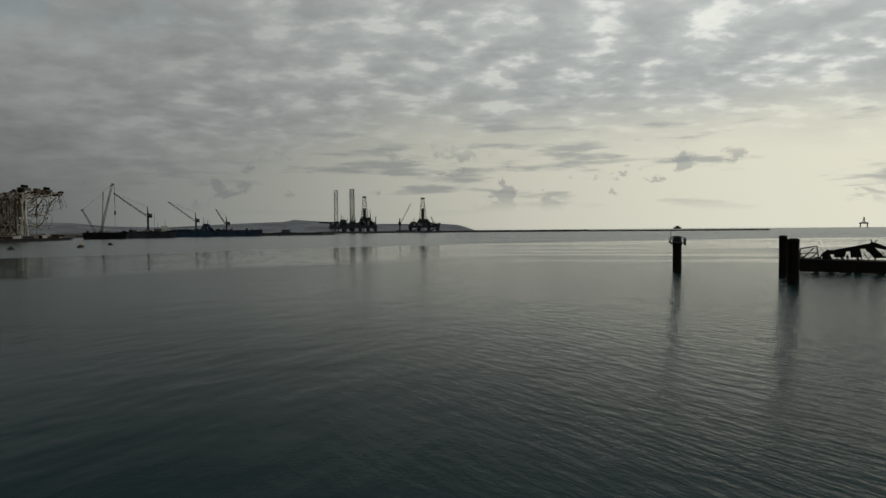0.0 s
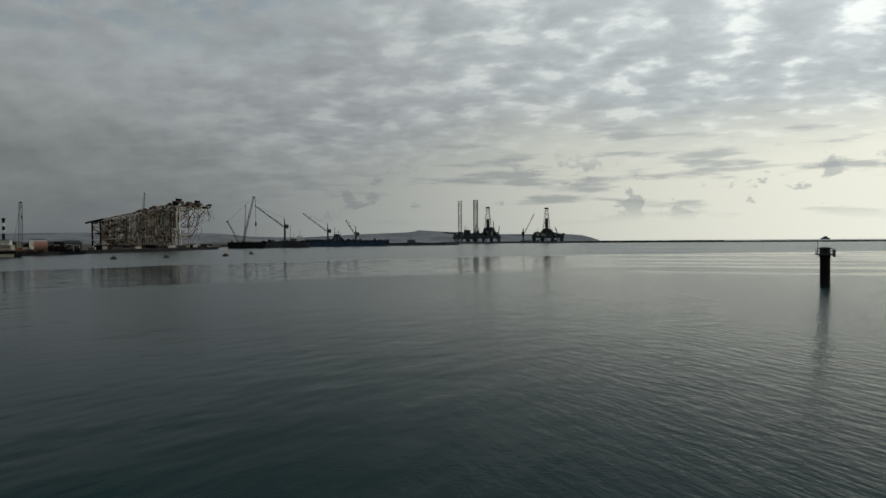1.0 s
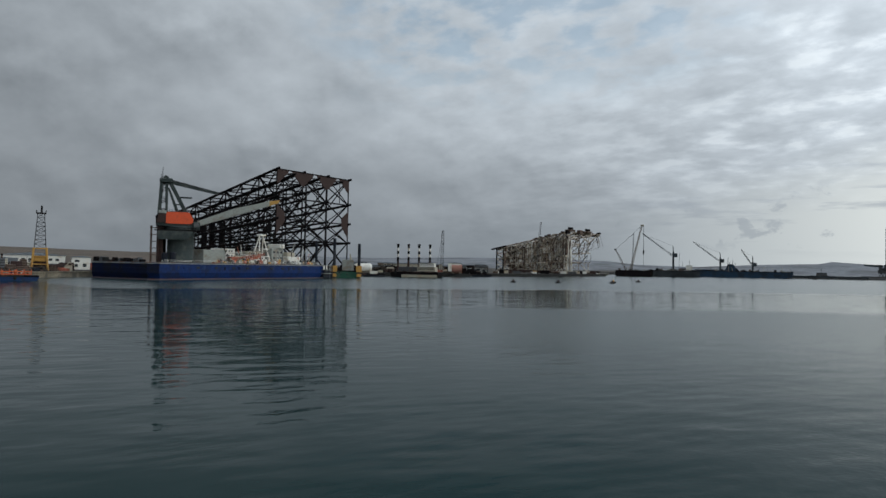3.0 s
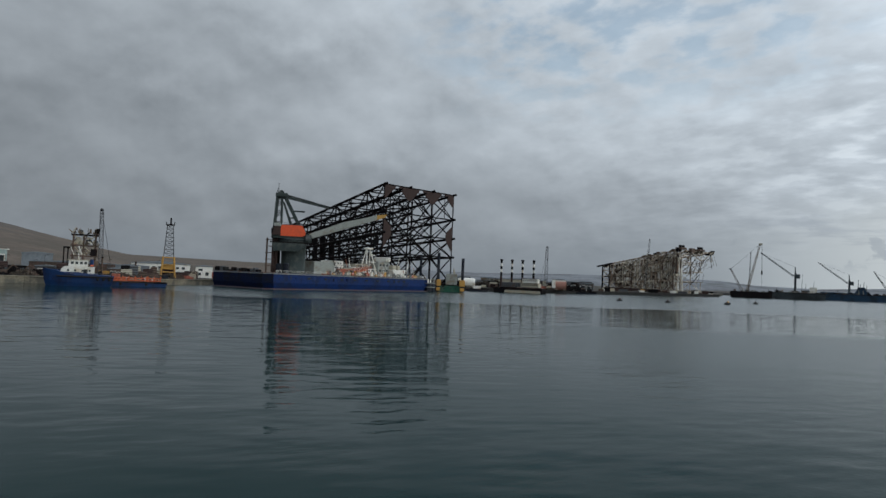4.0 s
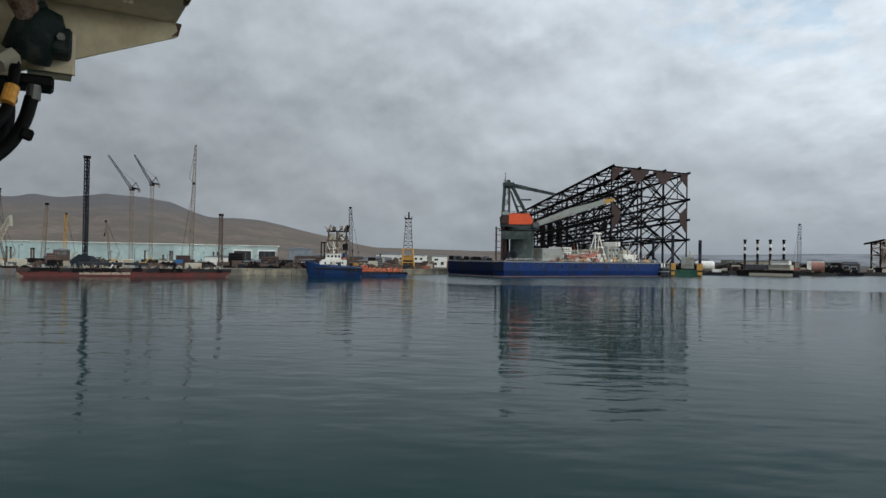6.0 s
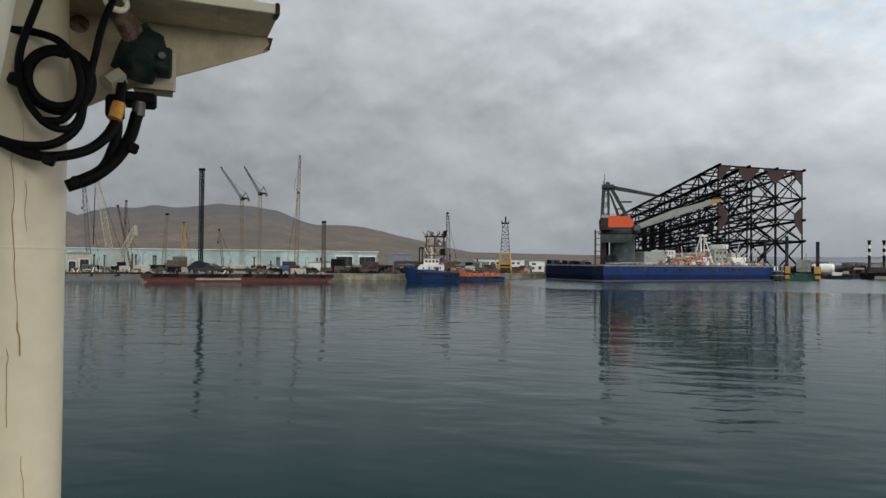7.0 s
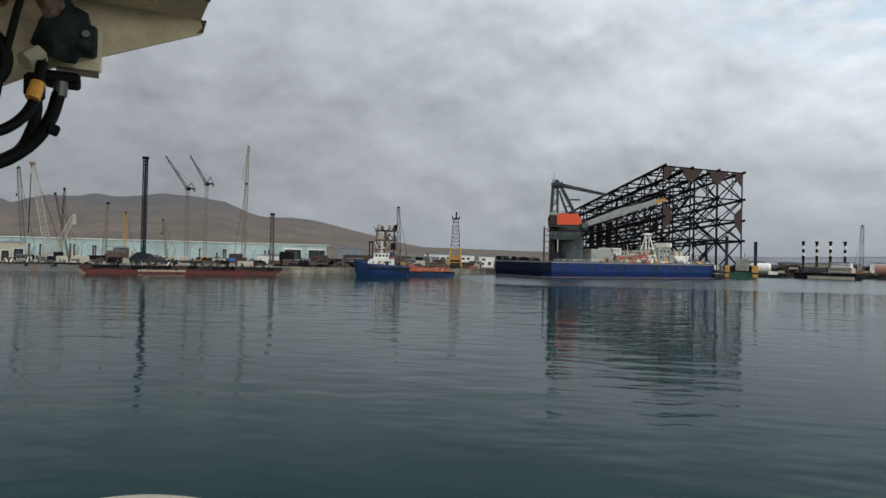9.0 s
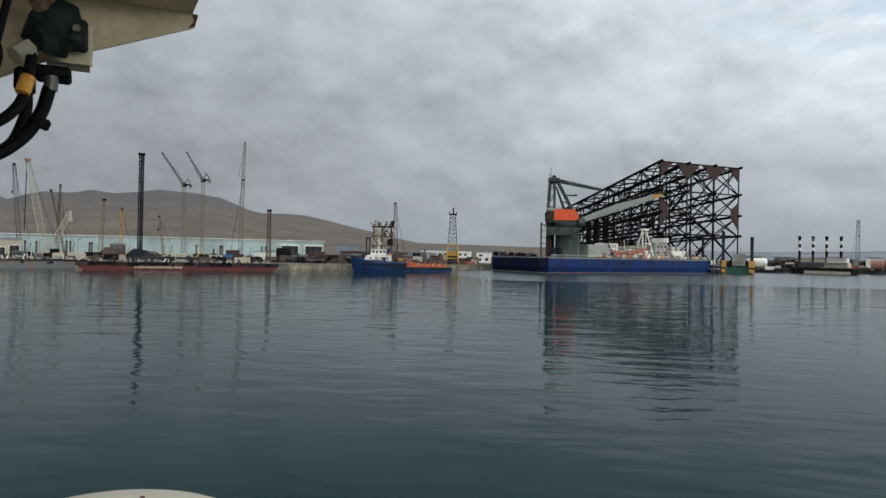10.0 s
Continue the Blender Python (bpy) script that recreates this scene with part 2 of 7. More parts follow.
RUST = (0.13, 0.06, 0.035)
M = {
    "dark_steel": mat("dark_steel", (0.007, 0.0065, 0.007), 0.9, 0, 0.3, 6, stain=(0.016, 0.010, 0.009), amount=0.3, each=0.25, spec=0.06),
    "brown_plate": mat("brown_plate", (0.036, 0.022, 0.019), 0.8, 0, 0.25, 4, stain=(0.035, 0.022, 0.02), amount=0.4, spec=0.2),
    "cream_steel": mat("cream_steel", (0.45, 0.40, 0.32), 0.7, 0, 0.35, 7, stain=(0.17, 0.115, 0.08), amount=0.6, each=0.45),
    "hull_blue": mat("hull_blue", (0.003, 0.017, 0.082), 0.6, 0, 0.35, 7, stain=(0.005, 0.012, 0.045), amount=0.6, spec=0.15),
    # hull blue darkened to paint the unlit end, also used for side marks
    "hull_shade_and_marks": mat("hull_shade_and_marks", (0.0022, 0.006, 0.026), 0.7, 0, 0.3, 6, stain=(0.006, 0.007, 0.012), amount=0.5, spec=0.1),
    "tug_blue": mat("tug_blue", (0.003, 0.02, 0.075), 0.55, 0, 0.25, 4, stain=(0.006, 0.012, 0.04), amount=0.5, spec=0.25),
    "boot": mat("boot", (0.07, 0.06, 0.07), 0.85, 0, 0.4, 4, stain=(0.09, 0.05, 0.05), amount=0.5),
    "deck_grey": mat("deck_grey", (0.105, 0.105, 0.105), 0.8, 0, 0.3, 6, stain=(0.14, 0.08, 0.05), amount=0.5),
    "crane_grey": mat("crane_grey", (0.028, 0.036, 0.035), 0.65, 0, 0.2, 5, stain=(0.055, 0.06, 0.055), amount=0.4),
    "boom_grey": mat("boom_grey", (0.225, 0.235, 0.215), 0.6, 0, 0.2, 6, stain=(0.17, 0.15, 0.12), amount=0.4),
    "orange": mat("orange", (0.52, 0.078, 0.028), 0.5, 0, 0.15, 5, stain=(0.4, 0.07, 0.03), amount=0.3),
    "orange_boat": mat("orange_boat", (0.42, 0.10, 0.04), 0.5, 0, 0.2, 3, stain=(0.3, 0.06, 0.03), amount=0.3),
    "white": mat("white", (0.58, 0.565, 0.52), 0.6, 0, 0.15, 5, stain=(0.42, 0.36, 0.27), amount=0.35, each=0.1),
    "red_hull": mat("red_hull", (0.085, 0.023, 0.02), 0.75, 0, 0.4, 4, stain=(0.06, 0.026, 0.022), amount=0.5),
    "red_rust": mat("red_rust", (0.30, 0.09, 0.06), 0.7, 0, 0.3, 3, stain=RUST, amount=0.5),
    "yellow": mat("yellow", (0.36, 0.205, 0.05), 0.5, 0, 0.2, 3, stain=(0.3, 0.16, 0.05), amount=0.35),
    "green": mat("green", (0.02, 0.07, 0.045), 0.6, 0, 0.25, 4, stain=(0.05, 0.08, 0.06), amount=0.4),
    "concrete": mat("concrete", (0.215, 0.185, 0.135), 0.9, 0, 0.35, 6, bump=0.02, stain=(0.11, 0.10, 0.08), amount=0.7, each=0.2),
    "rubber": mat("rubber", (0.015, 0.015, 0.015), 0.85, 0, 0.3, 1),
    "teal_wall": mat("teal_wall", (0.30, 0.37, 0.355), 0.6, 0, 0.14, 14, stain=(0.25, 0.305, 0.29), amount=0.5, each=0.07),
    "roof": mat("roof", (0.15, 0.165, 0.18), 0.6, 0, 0.2, 10),
    "dark_void": mat("dark_void", (0.02, 0.022, 0.024), 0.8, 0, 0.3, 3),
    "glass": mat("glass", (0.02, 0.025, 0.03), 0.15, 0, 0.1, 2, spec=0.6),
    "land": mat("land", (0.033, 0.029, 0.024), 0.95, 0, 0.3, 25, bump=0.2, stain=(0.075, 0.066, 0.052), amount=0.5),
    "rock": mat("rock", (0.022, 0.021, 0.02), 0.95, 0, 0.35, 5, bump=0.3),
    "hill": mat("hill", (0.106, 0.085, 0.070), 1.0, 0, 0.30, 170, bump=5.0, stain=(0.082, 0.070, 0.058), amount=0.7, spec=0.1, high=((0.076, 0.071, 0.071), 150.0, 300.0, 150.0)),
    # pale blue-grey: distance haze is put into the headland's base colour
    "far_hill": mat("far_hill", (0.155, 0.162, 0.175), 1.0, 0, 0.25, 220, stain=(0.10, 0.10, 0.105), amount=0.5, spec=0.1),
    "brown_steel": mat("brown_steel", (0.07, 0.05, 0.038), 0.75, 0, 0.3, 4, stain=(0.10, 0.06, 0.05), amount=0.4),
    "tan_steel": mat("tan_steel", (0.15, 0.115, 0.08), 0.75, 0, 0.3, 4, stain=(0.10, 0.07, 0.05), amount=0.4),
    "scrap": mat("scrap", (0.085, 0.065, 0.048), 0.9, 0, 0.5, 1.5, stain=(0.03, 0.026, 0.022), amount=0.8),
    "grey_steel": mat("grey_steel", (0.06, 0.063, 0.067), 0.6, 0, 0.3, 4, stain=(0.08, 0.06, 0.05), amount=0.3),
    "pale_steel": mat("pale_steel", (0.30, 0.275, 0.215), 0.6, 0, 0.2, 4, stain=(0.3, 0.22, 0.14), amount=0.3),
    "blue_box": mat("blue_box", (0.025, 0.085, 0.19), 0.5, 0, 0.15, 3),
    # dark steel lifted to blue-grey, the haze of distance mixed into its colour
    "hazed_rig_steel": mat("hazed_rig_steel", (0.035, 0.043, 0.048), 0.75, 0, 0.35, 20, stain=(0.02, 0.022, 0.024), amount=0.5, each=0.3, spec=0.2),
    "ship_blue": mat("ship_blue", (0.012, 0.032, 0.062), 0.6, 0, 0.3, 12, stain=(0.01, 0.018, 0.03), amount=0.5, spec=0.2),
    "navy_steel": mat("navy_steel", (0.009, 0.0115, 0.0175), 0.75, 0, 0.25, 8, stain=(0.03, 0.03, 0.035), amount=0.3),
    "pink_tank": mat("pink_tank", (0.22, 0.11, 0.085), 0.7, 0, 0.2, 4, stain=(0.2, 0.1, 0.07), amount=0.4),
    "wreck": mat("wreck", (0.009, 0.008, 0.0075), 0.9, 0, 0.4, 2, bump=0.1, stain=(0.018, 0.012, 0.009), amount=0.4, spec=0.12),
    # old dirty bracket paint, darkened further for the shade under the shelf
    "shaded_bracket_paint": mat("shaded_bracket_paint", (0.50, 0.435, 0.30), 0.55, 0, 0.10, 0.16, stain=(0.38, 0.31, 0.21), amount=0.4, spec=0.3),
    "mast_paint": mat("mast_paint", (0.63, 0.56, 0.425), 0.42, 0, 0.05, 0.40, stain=(0.57, 0.495, 0.365), amount=0.3, spec=0.5),
    "leg_paint": mat("leg_paint", (0.88, 0.83, 0.68), 0.45, 0, 0.04, 0.5, stain=(0.78, 0.72, 0.57), amount=0.3, spec=0.5),
    "rust_streak": mat("rust_streak", (0.33, 0.225, 0.12), 0.8, 0, 0.3, 0.05),
    "cable": mat("cable", (0.003, 0.003, 0.0031), 0.6, 0, 0.3, 0.1, spec=0.10),
    "brass": mat("brass", (0.55, 0.27, 0.055), 0.45, 0.2, 0.2, 0.05),
    "green_cast": mat("green_cast", (0.006, 0.014, 0.0125), 0.6, 0, 0.4, 0.06, bump=0.002, stain=(0.03, 0.035, 0.03), amount=0.4, spec=0.2),
    "rust_pipe": mat("rust_pipe", (0.085, 0.045, 0.032), 0.8, 0, 0.5, 0.03, bump=0.002, stain=(0.17, 0.13, 0.10), amount=0.5),
    "leaf": mat("leaf", (0.035, 0.05, 0.025), 0.8, 0, 0.4, 2),
    "chrome": mat("chrome", (0.1, 0.1, 0.095), 0.45, 0.7, 0.15, 0.05),
}

# the sea: dark water under small ripples, ruffled in patches by the wind
sea = bpy.data.materials.new("sea_water")
sea.use_nodes = True
st = sea.node_tree
sp = st.nodes["Principled BSDF"]
sp.inputs["Base Color"].default_value = (0.0045, 0.018, 0.0185, 1)
sp.inputs["Roughness"].default_value, sp.inputs["IOR"].default_value = 0.06, 1.11
spos = st.nodes.new("ShaderNodeNewGeometry").outputs["Position"]


def snoise(scale, stretch, turn, detail, rough=0.55):
    mp = st.nodes.new("ShaderNodeMapping")
    mp.vector_type = "TEXTURE"
    mp.inputs["Scale"].default_value = (1.0, 1.0 / stretch, 1.0)
    mp.inputs["Rotation"].default_value = (0, 0, radians(turn))
    st.links.new(spos, mp.inputs[0])
    n = st.nodes.new("ShaderNodeTexNoise")
    n.inputs["Scale"].default_value, n.inputs["Detail"].default_value, n.inputs["Roughness"].default_value = scale, detail, rough
    st.links.new(mp.outputs[0], n.inputs["Vector"])
    return n.outputs[0]


def smath(op, a, b, clamp=False):
    n = st.nodes.new("ShaderNodeMath")
    n.operation, n.use_clamp = op, clamp
    for i, v in enumerate((a, b)):
        if isinstance(v, (int, float)):
            n.inputs[i].default_value = v
        else:
            st.links.new(v, n.inputs[i])
    return n.outputs[0]


def srange(v, a, b, c, d):
    n = st.nodes.new("ShaderNodeMapRange")
    n.interpolation_type = "SMOOTHSTEP"
    st.links.new(v, n.inputs[0])
    for i, x in enumerate((a, b, c, d)):
        n.inputs[i + 1].default_value = x
    return n.outputs[0]


patch = snoise(0.008, 1.6, 20, 4)
length = st.nodes.new("ShaderNodeVectorMath")
length.operation = "LENGTH"
st.links.new(spos, length.inputs[0])
spx = st.nodes.new("ShaderNodeSeparateXYZ")
st.links.new(spos, spx.inputs[0])
# the strip off the far shore, outside the sheltered basin, is ruffled by the wind
off = smath("SUBTRACT", length.outputs["Value"], smath("MULTIPLY", spx.outputs[0], 0.7))
off = smath("ADD", off, smath("MULTIPLY", smath("SUBTRACT", patch, 0.5), 60.0))
ruffled = smath("MULTIPLY", srange(off, 462.0, 484.0, 0.0, 1.0), srange(spx.outputs[1], 92.0, 122.0, 0.0, 1.0))
# more breeze on the open side, to the east
breeze = srange(spx.outputs[0], -25.0, 45.0, 0.0, 1.0)
# long calm lanes farther out on that side
lanes = smath("MULTIPLY", srange(snoise(0.0055, 6.0, -14, 3), 0.50, 0.60, 0.0, 0.75), srange(length.outputs["Value"], 195.0, 250.0, 0.0, 1.0))
breeze = smath("MULTIPLY", breeze, smath("SUBTRACT", 1.0, lanes))
waves = smath("MULTIPLY", smath("MULTIPLY", snoise(0.075, 2.2, 62, 2), 0.22), smath("SUBTRACT", 1.0, smath("MULTIPLY", breeze, 0.6)))
ripple = smath("ADD", smath("MULTIPLY", snoise(0.4, 2.0, 75, 3), 0.03), smath("MULTIPLY", snoise(0.15, 1.5, 84, 2), 0.085))
cross = smath("MULTIPLY", smath("MULTIPLY", snoise(0.36, 3.0, -60, 4), 0.27), breeze)
# a slick of calm water lies inside that strip; nearer, on the open side, small ripples start again
nearer = smath("SUBTRACT", 1.0, srange(off, 238.0, 272.0, 0.0, 1.0))
open_side = srange(smath("ADD", spx.outputs[1], smath("MULTIPLY", spx.outputs[0], 0.8)), 5.0, 60.0, 0.0, 1.0)
small = smath("MULTIPLY", smath("MULTIPLY", nearer, open_side), srange(spx.outputs[0], -60.0, 25.0, 1.0, 0.2))
fine = smath("MULTIPLY", snoise(2.2, 1.3, 10, 3), smath("ADD", smath("ADD", smath("MULTIPLY", ruffled, 0.05), smath("MULTIPLY", small, 0.045)), smath("ADD", smath("MULTIPLY", breeze, 0.02), 0.0025)))
height = smath("ADD", smath("ADD", smath("ADD", waves, ripple), cross), fine)
sb = st.nodes.new("ShaderNodeBump")
sb.inputs["Distance"].default_value = 1.0
st.links.new(height, sb.inputs["Height"])
st.links.new(sb.outputs[0], sp.inputs["Normal"])
st.links.new(smath("ADD", srange(ruffled, 0.0, 1.0, 0.04, 0.22), smath("ADD", smath("MULTIPLY", small, 0.16), smath("MULTIPLY", breeze, 0.08))), sp.inputs["Roughness"])
st.links.new(smath("ADD", smath("ADD", smath("ADD", srange(ruffled, 0.0, 1.0, 1.09, 1.36), srange(length.outputs["Value"], 30.0, 85.0, -0.02, 0.0)), smath("MULTIPLY", smath("MULTIPLY", small, srange(length.outputs["Value"], 60.0, 130.0, 0.0, 1.0)), 0.07)), smath("ADD", smath("MULTIPLY", breeze, 0.05), smath("MULTIPLY", smath("MULTIPLY", srange(spx.outputs[0], -60.0, -15.0, 1.0, 0.0), srange(spx.outputs[1], 12.0, 50.0, 1.0, 0.0)), 0.065))), sp.inputs["IOR"])
M["sea"] = sea


# ---- building helpers ----
def at(az, d, z=0.0, turn=0.0):
    """A pose d metres from the eye's foot at the bearing az; x runs to the right, y away."""
    a = radians(az)
    return pose(-math.sin(a) * d, math.cos(a) * d, z, 0, 0, az + turn)


def thing(name, m, label, category, group="", kind=""):
    ob = new(name)
    ob.matrix_world = m
    ob.empty_display_size = 0.1
    return tagged(ob, label, category, group, kind)


def mesh_of(name, bm, material, smooth=False):
    bmesh.ops.recalc_face_normals(bm, faces=bm.faces)
    me = bpy.data.meshes.new(name)
    bm.to_mesh(me)
    bm.free()
    me.materials.append(M[material] if isinstance(material, str) else material)
    if smooth:
        for p in me.polygons:
            p.use_smooth = True
    return me


def part(name, bm, material, parent, label="", smooth=False):
    ob = new(name, mesh_of(name, bm, material, smooth))
    ob.parent = parent
    return tagged(ob, label) if label else ob


def single(name, bm, material, m, label, category, kind="", smooth=False, group=""):
    ob = new(name, mesh_of(name, bm, material, smooth))
    ob.matrix_world = m
    return tagged(ob, label, category, group, kind)


def box(bm, x0, x1, y0, y1, z0, z1, bevel=0.0):
    vs = [bm.verts.new((x, y, z)) for z in (z0, z1) for x, y in ((x0, y0), (x1, y0), (x1, y1), (x0, y1))]
    fs = [bm.faces.new([vs[i] for i in f]) for f in ((3, 2, 1, 0), (4, 5, 6, 7), (0, 1, 5, 4), (1, 2, 6, 5), (2, 3, 7, 6), (3, 0, 4, 7))]
    if bevel:
        bmesh.ops.bevel(bm, geom=list({e for f in fs for e in f.edges}), offset=bevel, segments=1, affect="EDGES")
    return bm


def cube(x0, x1, y0, y1, z0, z1, bevel=0.0):
    return box(bmesh.new(), x0, x1, y0, y1, z0, z1, bevel)


def tube(bm, a, b, r, r2=None, seg=6, caps=True):
    a, b = Vector(a), Vector(b)
    r2 = r if r2 is None else r2
    w = (b - a).normalized()
    u = w.cross(Vector((0, 0, 1)) if abs(w.z) < 0.9 else Vector((1, 0, 0))).normalized()
    v = w.cross(u)
    rings = []
    for p, q in ((a, r), (b, r2)):
        rings.append([bm.verts.new(p + (u * math.cos(2 * math.pi * i / seg) + v * math.sin(2 * math.pi * i / seg)) * q) for i in range(seg)])
    for i in range(seg):
        j = (i + 1) % seg
        bm.faces.new((rings[0][i], rings[0][j], rings[1][j], rings[1][i]))
    if caps:
        bm.faces.new(rings[0][::-1])
        bm.faces.new(rings[1])
    return bm


def rod(a, b, r, r2=None, seg=8):
    return tube(bmesh.new(), a, b, r, r2, seg)


def lathe(profile, seg=20, bm=None, centre=(0, 0)):
    """profile: rows of radius and height, from the foot to the top."""
    bm = bm or bmesh.new()
    rings = [[bm.verts.new((centre[0] + r * math.cos(2 * math.pi * i / seg), centre[1] + r * math.sin(2 * math.pi * i / seg), z)) for i in range(seg)] for r, z in profile]
    for p, q in zip(rings, rings[1:]):
        for i in range(seg):
            j = (i + 1) % seg
            bm.faces.new((p[i], p[j], q[j], q[i]))
    bm.faces.new(rings[0][::-1])
    bm.faces.new(rings[-1])
    return bm


def prism(outline, depth, plane="xz", off=0.0, bm=None):
    """An outline pushed through a depth. plane xz: outline is x, z and the depth runs along y; xy: along z."""
    bm = bm or bmesh.new()
    put = (lambda p, d: (p[0], off + d, p[1])) if plane == "xz" else ((lambda p, d: (p[0], p[1], off + d)) if plane == "xy" else (lambda p, d: (off + d, p[0], p[1])))
    f = [bm.verts.new(put(p, 0)) for p in outline]
    b = [bm.verts.new(put(p, depth)) for p in outline]
    bm.faces.new(f)
    bm.faces.new(b[::-1])
    n = len(outline)
    for i in range(n):
        j = (i + 1) % n
        bm.faces.new((f[j], f[i], b[i], b[j]))
    return bm


def lattice(a, b, w0, w1, bays, r, bm=None):
    """A square lattice mast or boom from a to b, w0 wide at the foot and w1 at the head."""
    bm = bm or bmesh.new()
    a, b = Vector(a), Vector(b)
    w = (b - a).normalized()
    u = w.cross(Vector((0, 1, 0)) if abs(w.y) < 0.9 else Vector((1, 0, 0))).normalized()
    v = w.cross(u)

    def corner(i, t):
        s = (w0 + (w1 - w0) * t) / 2
        su, sv = ((1, 1), (-1, 1), (-1, -1), (1, -1))[i % 4]
        return a + (b - a) * t + u * su * s + v * sv * s

    for i in range(4):
        tube(bm, corner(i, 0), corner(i, 1), r, r, 4)
        for k in range(bays):
            t0, t1 = k / bays, (k + 1) / bays
            p, q = (i, i + 1) if k % 2 else (i + 1, i)
            tube(bm, corner(p, t0), corner(q, t1), r * 0.6, None, 3, False)
            tube(bm, corner(i, t1), corner(i + 1, t1), r * 0.5, None, 3, False)
    return bm


UNIT = mesh_of("round_bar", tube(bmesh.new(), (0, 0, 0), (0, 0, 1), 1.0, None, 7), "dark_steel", True)
BARS = {}


def bar(name, a, b, r, material, parent, label=""):
    """A round member from a to b in the parent's own axes; alike members share one mesh."""
    if material not in BARS:
        me = UNIT.copy()
        me.materials.clear()
        me.materials.append(M[material])
        BARS[material] = me
    a, b = Vector(a), Vector(b)
    ob = new(name, BARS[material])
    ob.parent = parent
    turn = (b - a).to_track_quat("Z", "Y")
    ob.matrix_basis = Matrix.LocRotScale(a, turn, (r, r, (b - a).length))
    return tagged(ob, label) if label else ob


# ---- sea, land and hills ----
bm = bmesh.new()
ring = [bm.verts.new((4850 * math.cos(2 * math.pi * i / 96), 4850 * math.sin(2 * math.pi * i / 96), 0)) for i in range(96)]
bm.faces.new(ring)
single("water", bm, "sea", pose(0, 0, 0), "calm dark grey-green harbour water with small ripples", "water", "structure")


def polar(az, d):
    return (-math.sin(radians(az)) * d, math.cos(radians(az)) * d)


QUAY = [(128, 420), (106, 396), (95, 393), (84, 392), (76, 402), (70, 468), (62, 550), (55.7, 566), (49.9, 612), (46.6, 650), (42, 690), (38, 770), (33, 880), (28.6, 1050)]
outline = [polar(a, d) for a, d in QUAY] + [polar(28.2, 1500), polar(27, 3300), polar(60, 4700), polar(95, 4700), polar(128, 4700)]
bm = prism(outline, 6.0, "xy", -2.5)
single("ground", bm, "land", pose(0, 0, 0), "flat bare brown shore land behind the quays", "ground", "structure")


def ridge(name, keys, d0, d1, d2, material, label, rough=0.05, seed=0.0):
    """A range of hills seen along a span of bearings: its crest at d1, its foot at d0 and its back at d2."""
    keys = sorted(keys)
    xs, ys = [k[0] for k in keys], [k[1] for k in keys]
    bm, rows = bmesh.new(), []
    n, mrows = 150, 22
    for i in range(n + 1):
        az = xs[0] + (xs[-1] - xs[0]) * i / n
        h = float(np.interp(az, xs, ys))
        row = []
        for j in range(mrows + 1):
            d = d0 + (d2 - d0) * j / mrows
            s = (d - d0) / (d1 - d0) if d < d1 else 1 - (d - d1) / (d2 - d1)
            s = max(s, 0.0) ** 0.85
            p = polar(az, d)
            q = Vector((p[0] * 0.0035, p[1] * 0.0035, seed))
            wob = noise.fractal(q, 1.0, 2.0, 5) * rough + noise.fractal(q * 4, 1.0, 2.0, 4) * rough * 0.4
            row.append(bm.verts.new((p[0], p[1], -3 + (h + 3) * s * (1 + wob * (1.12 - s)))))
        rows.append(row)
    for p, q in zip(rows, rows[1:]):
        for j in range(mrows):
            bm.faces.new((p[j], p[j + 1], q[j + 1], q[j]))
    return single(name, bm, material, pose(0, 0, 0), label, "hill", "structure", True)


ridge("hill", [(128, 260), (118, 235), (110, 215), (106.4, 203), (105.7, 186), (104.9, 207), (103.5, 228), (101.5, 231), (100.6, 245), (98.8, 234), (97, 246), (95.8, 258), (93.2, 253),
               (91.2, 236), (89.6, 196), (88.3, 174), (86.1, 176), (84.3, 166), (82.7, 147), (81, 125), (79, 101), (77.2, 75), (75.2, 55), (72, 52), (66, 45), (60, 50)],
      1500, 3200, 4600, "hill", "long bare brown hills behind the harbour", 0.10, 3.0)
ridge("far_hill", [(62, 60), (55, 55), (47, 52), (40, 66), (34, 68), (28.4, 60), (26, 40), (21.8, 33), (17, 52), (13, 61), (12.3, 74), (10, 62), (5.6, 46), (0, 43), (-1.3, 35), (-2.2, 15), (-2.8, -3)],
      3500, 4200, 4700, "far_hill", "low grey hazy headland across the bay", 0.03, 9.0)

# quay wall with its coping, in front of the land
for k, ((a0, d0), (a1, d1)) in enumerate(zip(QUAY, QUAY[1:])):
    p, q = Vector((*polar(a0, d0), 0)), Vector((*polar(a1, d1), 0))
    span = (q - p)
    side = span.normalized()
    ang = math.atan2(side.y, side.x)
    ob = thing("wall_%d" % (k + 1), pose(p.x, p.y, 0, 0, 0, math.degrees(ang)), "weathered concrete quay wall along the shore", "quay wall", "", "structure")
    L = span.length
    face = "concrete" if k < 6 else "rock"
    cnt = max(2, int(L / 12))
    for i in range(cnt):
        part("panel", cube(L * i / cnt + 0.06, L * (i + 1) / cnt - 0.06, -1.5, 1.4, -2, 3.0, 0.12), face, ob)
    part("waterline_band", cube(0, L, 1.3, 1.47, -1.5, 1.5, 0.03), "rock", ob, "black band at the waterline")
    part("coping", cube(0, L, -1.9, 1.6, 3.0, 3.5, 0.1), face, ob)
    if d0 < 450:
        for i in range(0, cnt, 2):
            x = L * (i + 0.5) / cnt
            part("fender", rod((x, 2.0, 0.2), (x, 2.0, 2.6), 0.55), "rubber", ob)


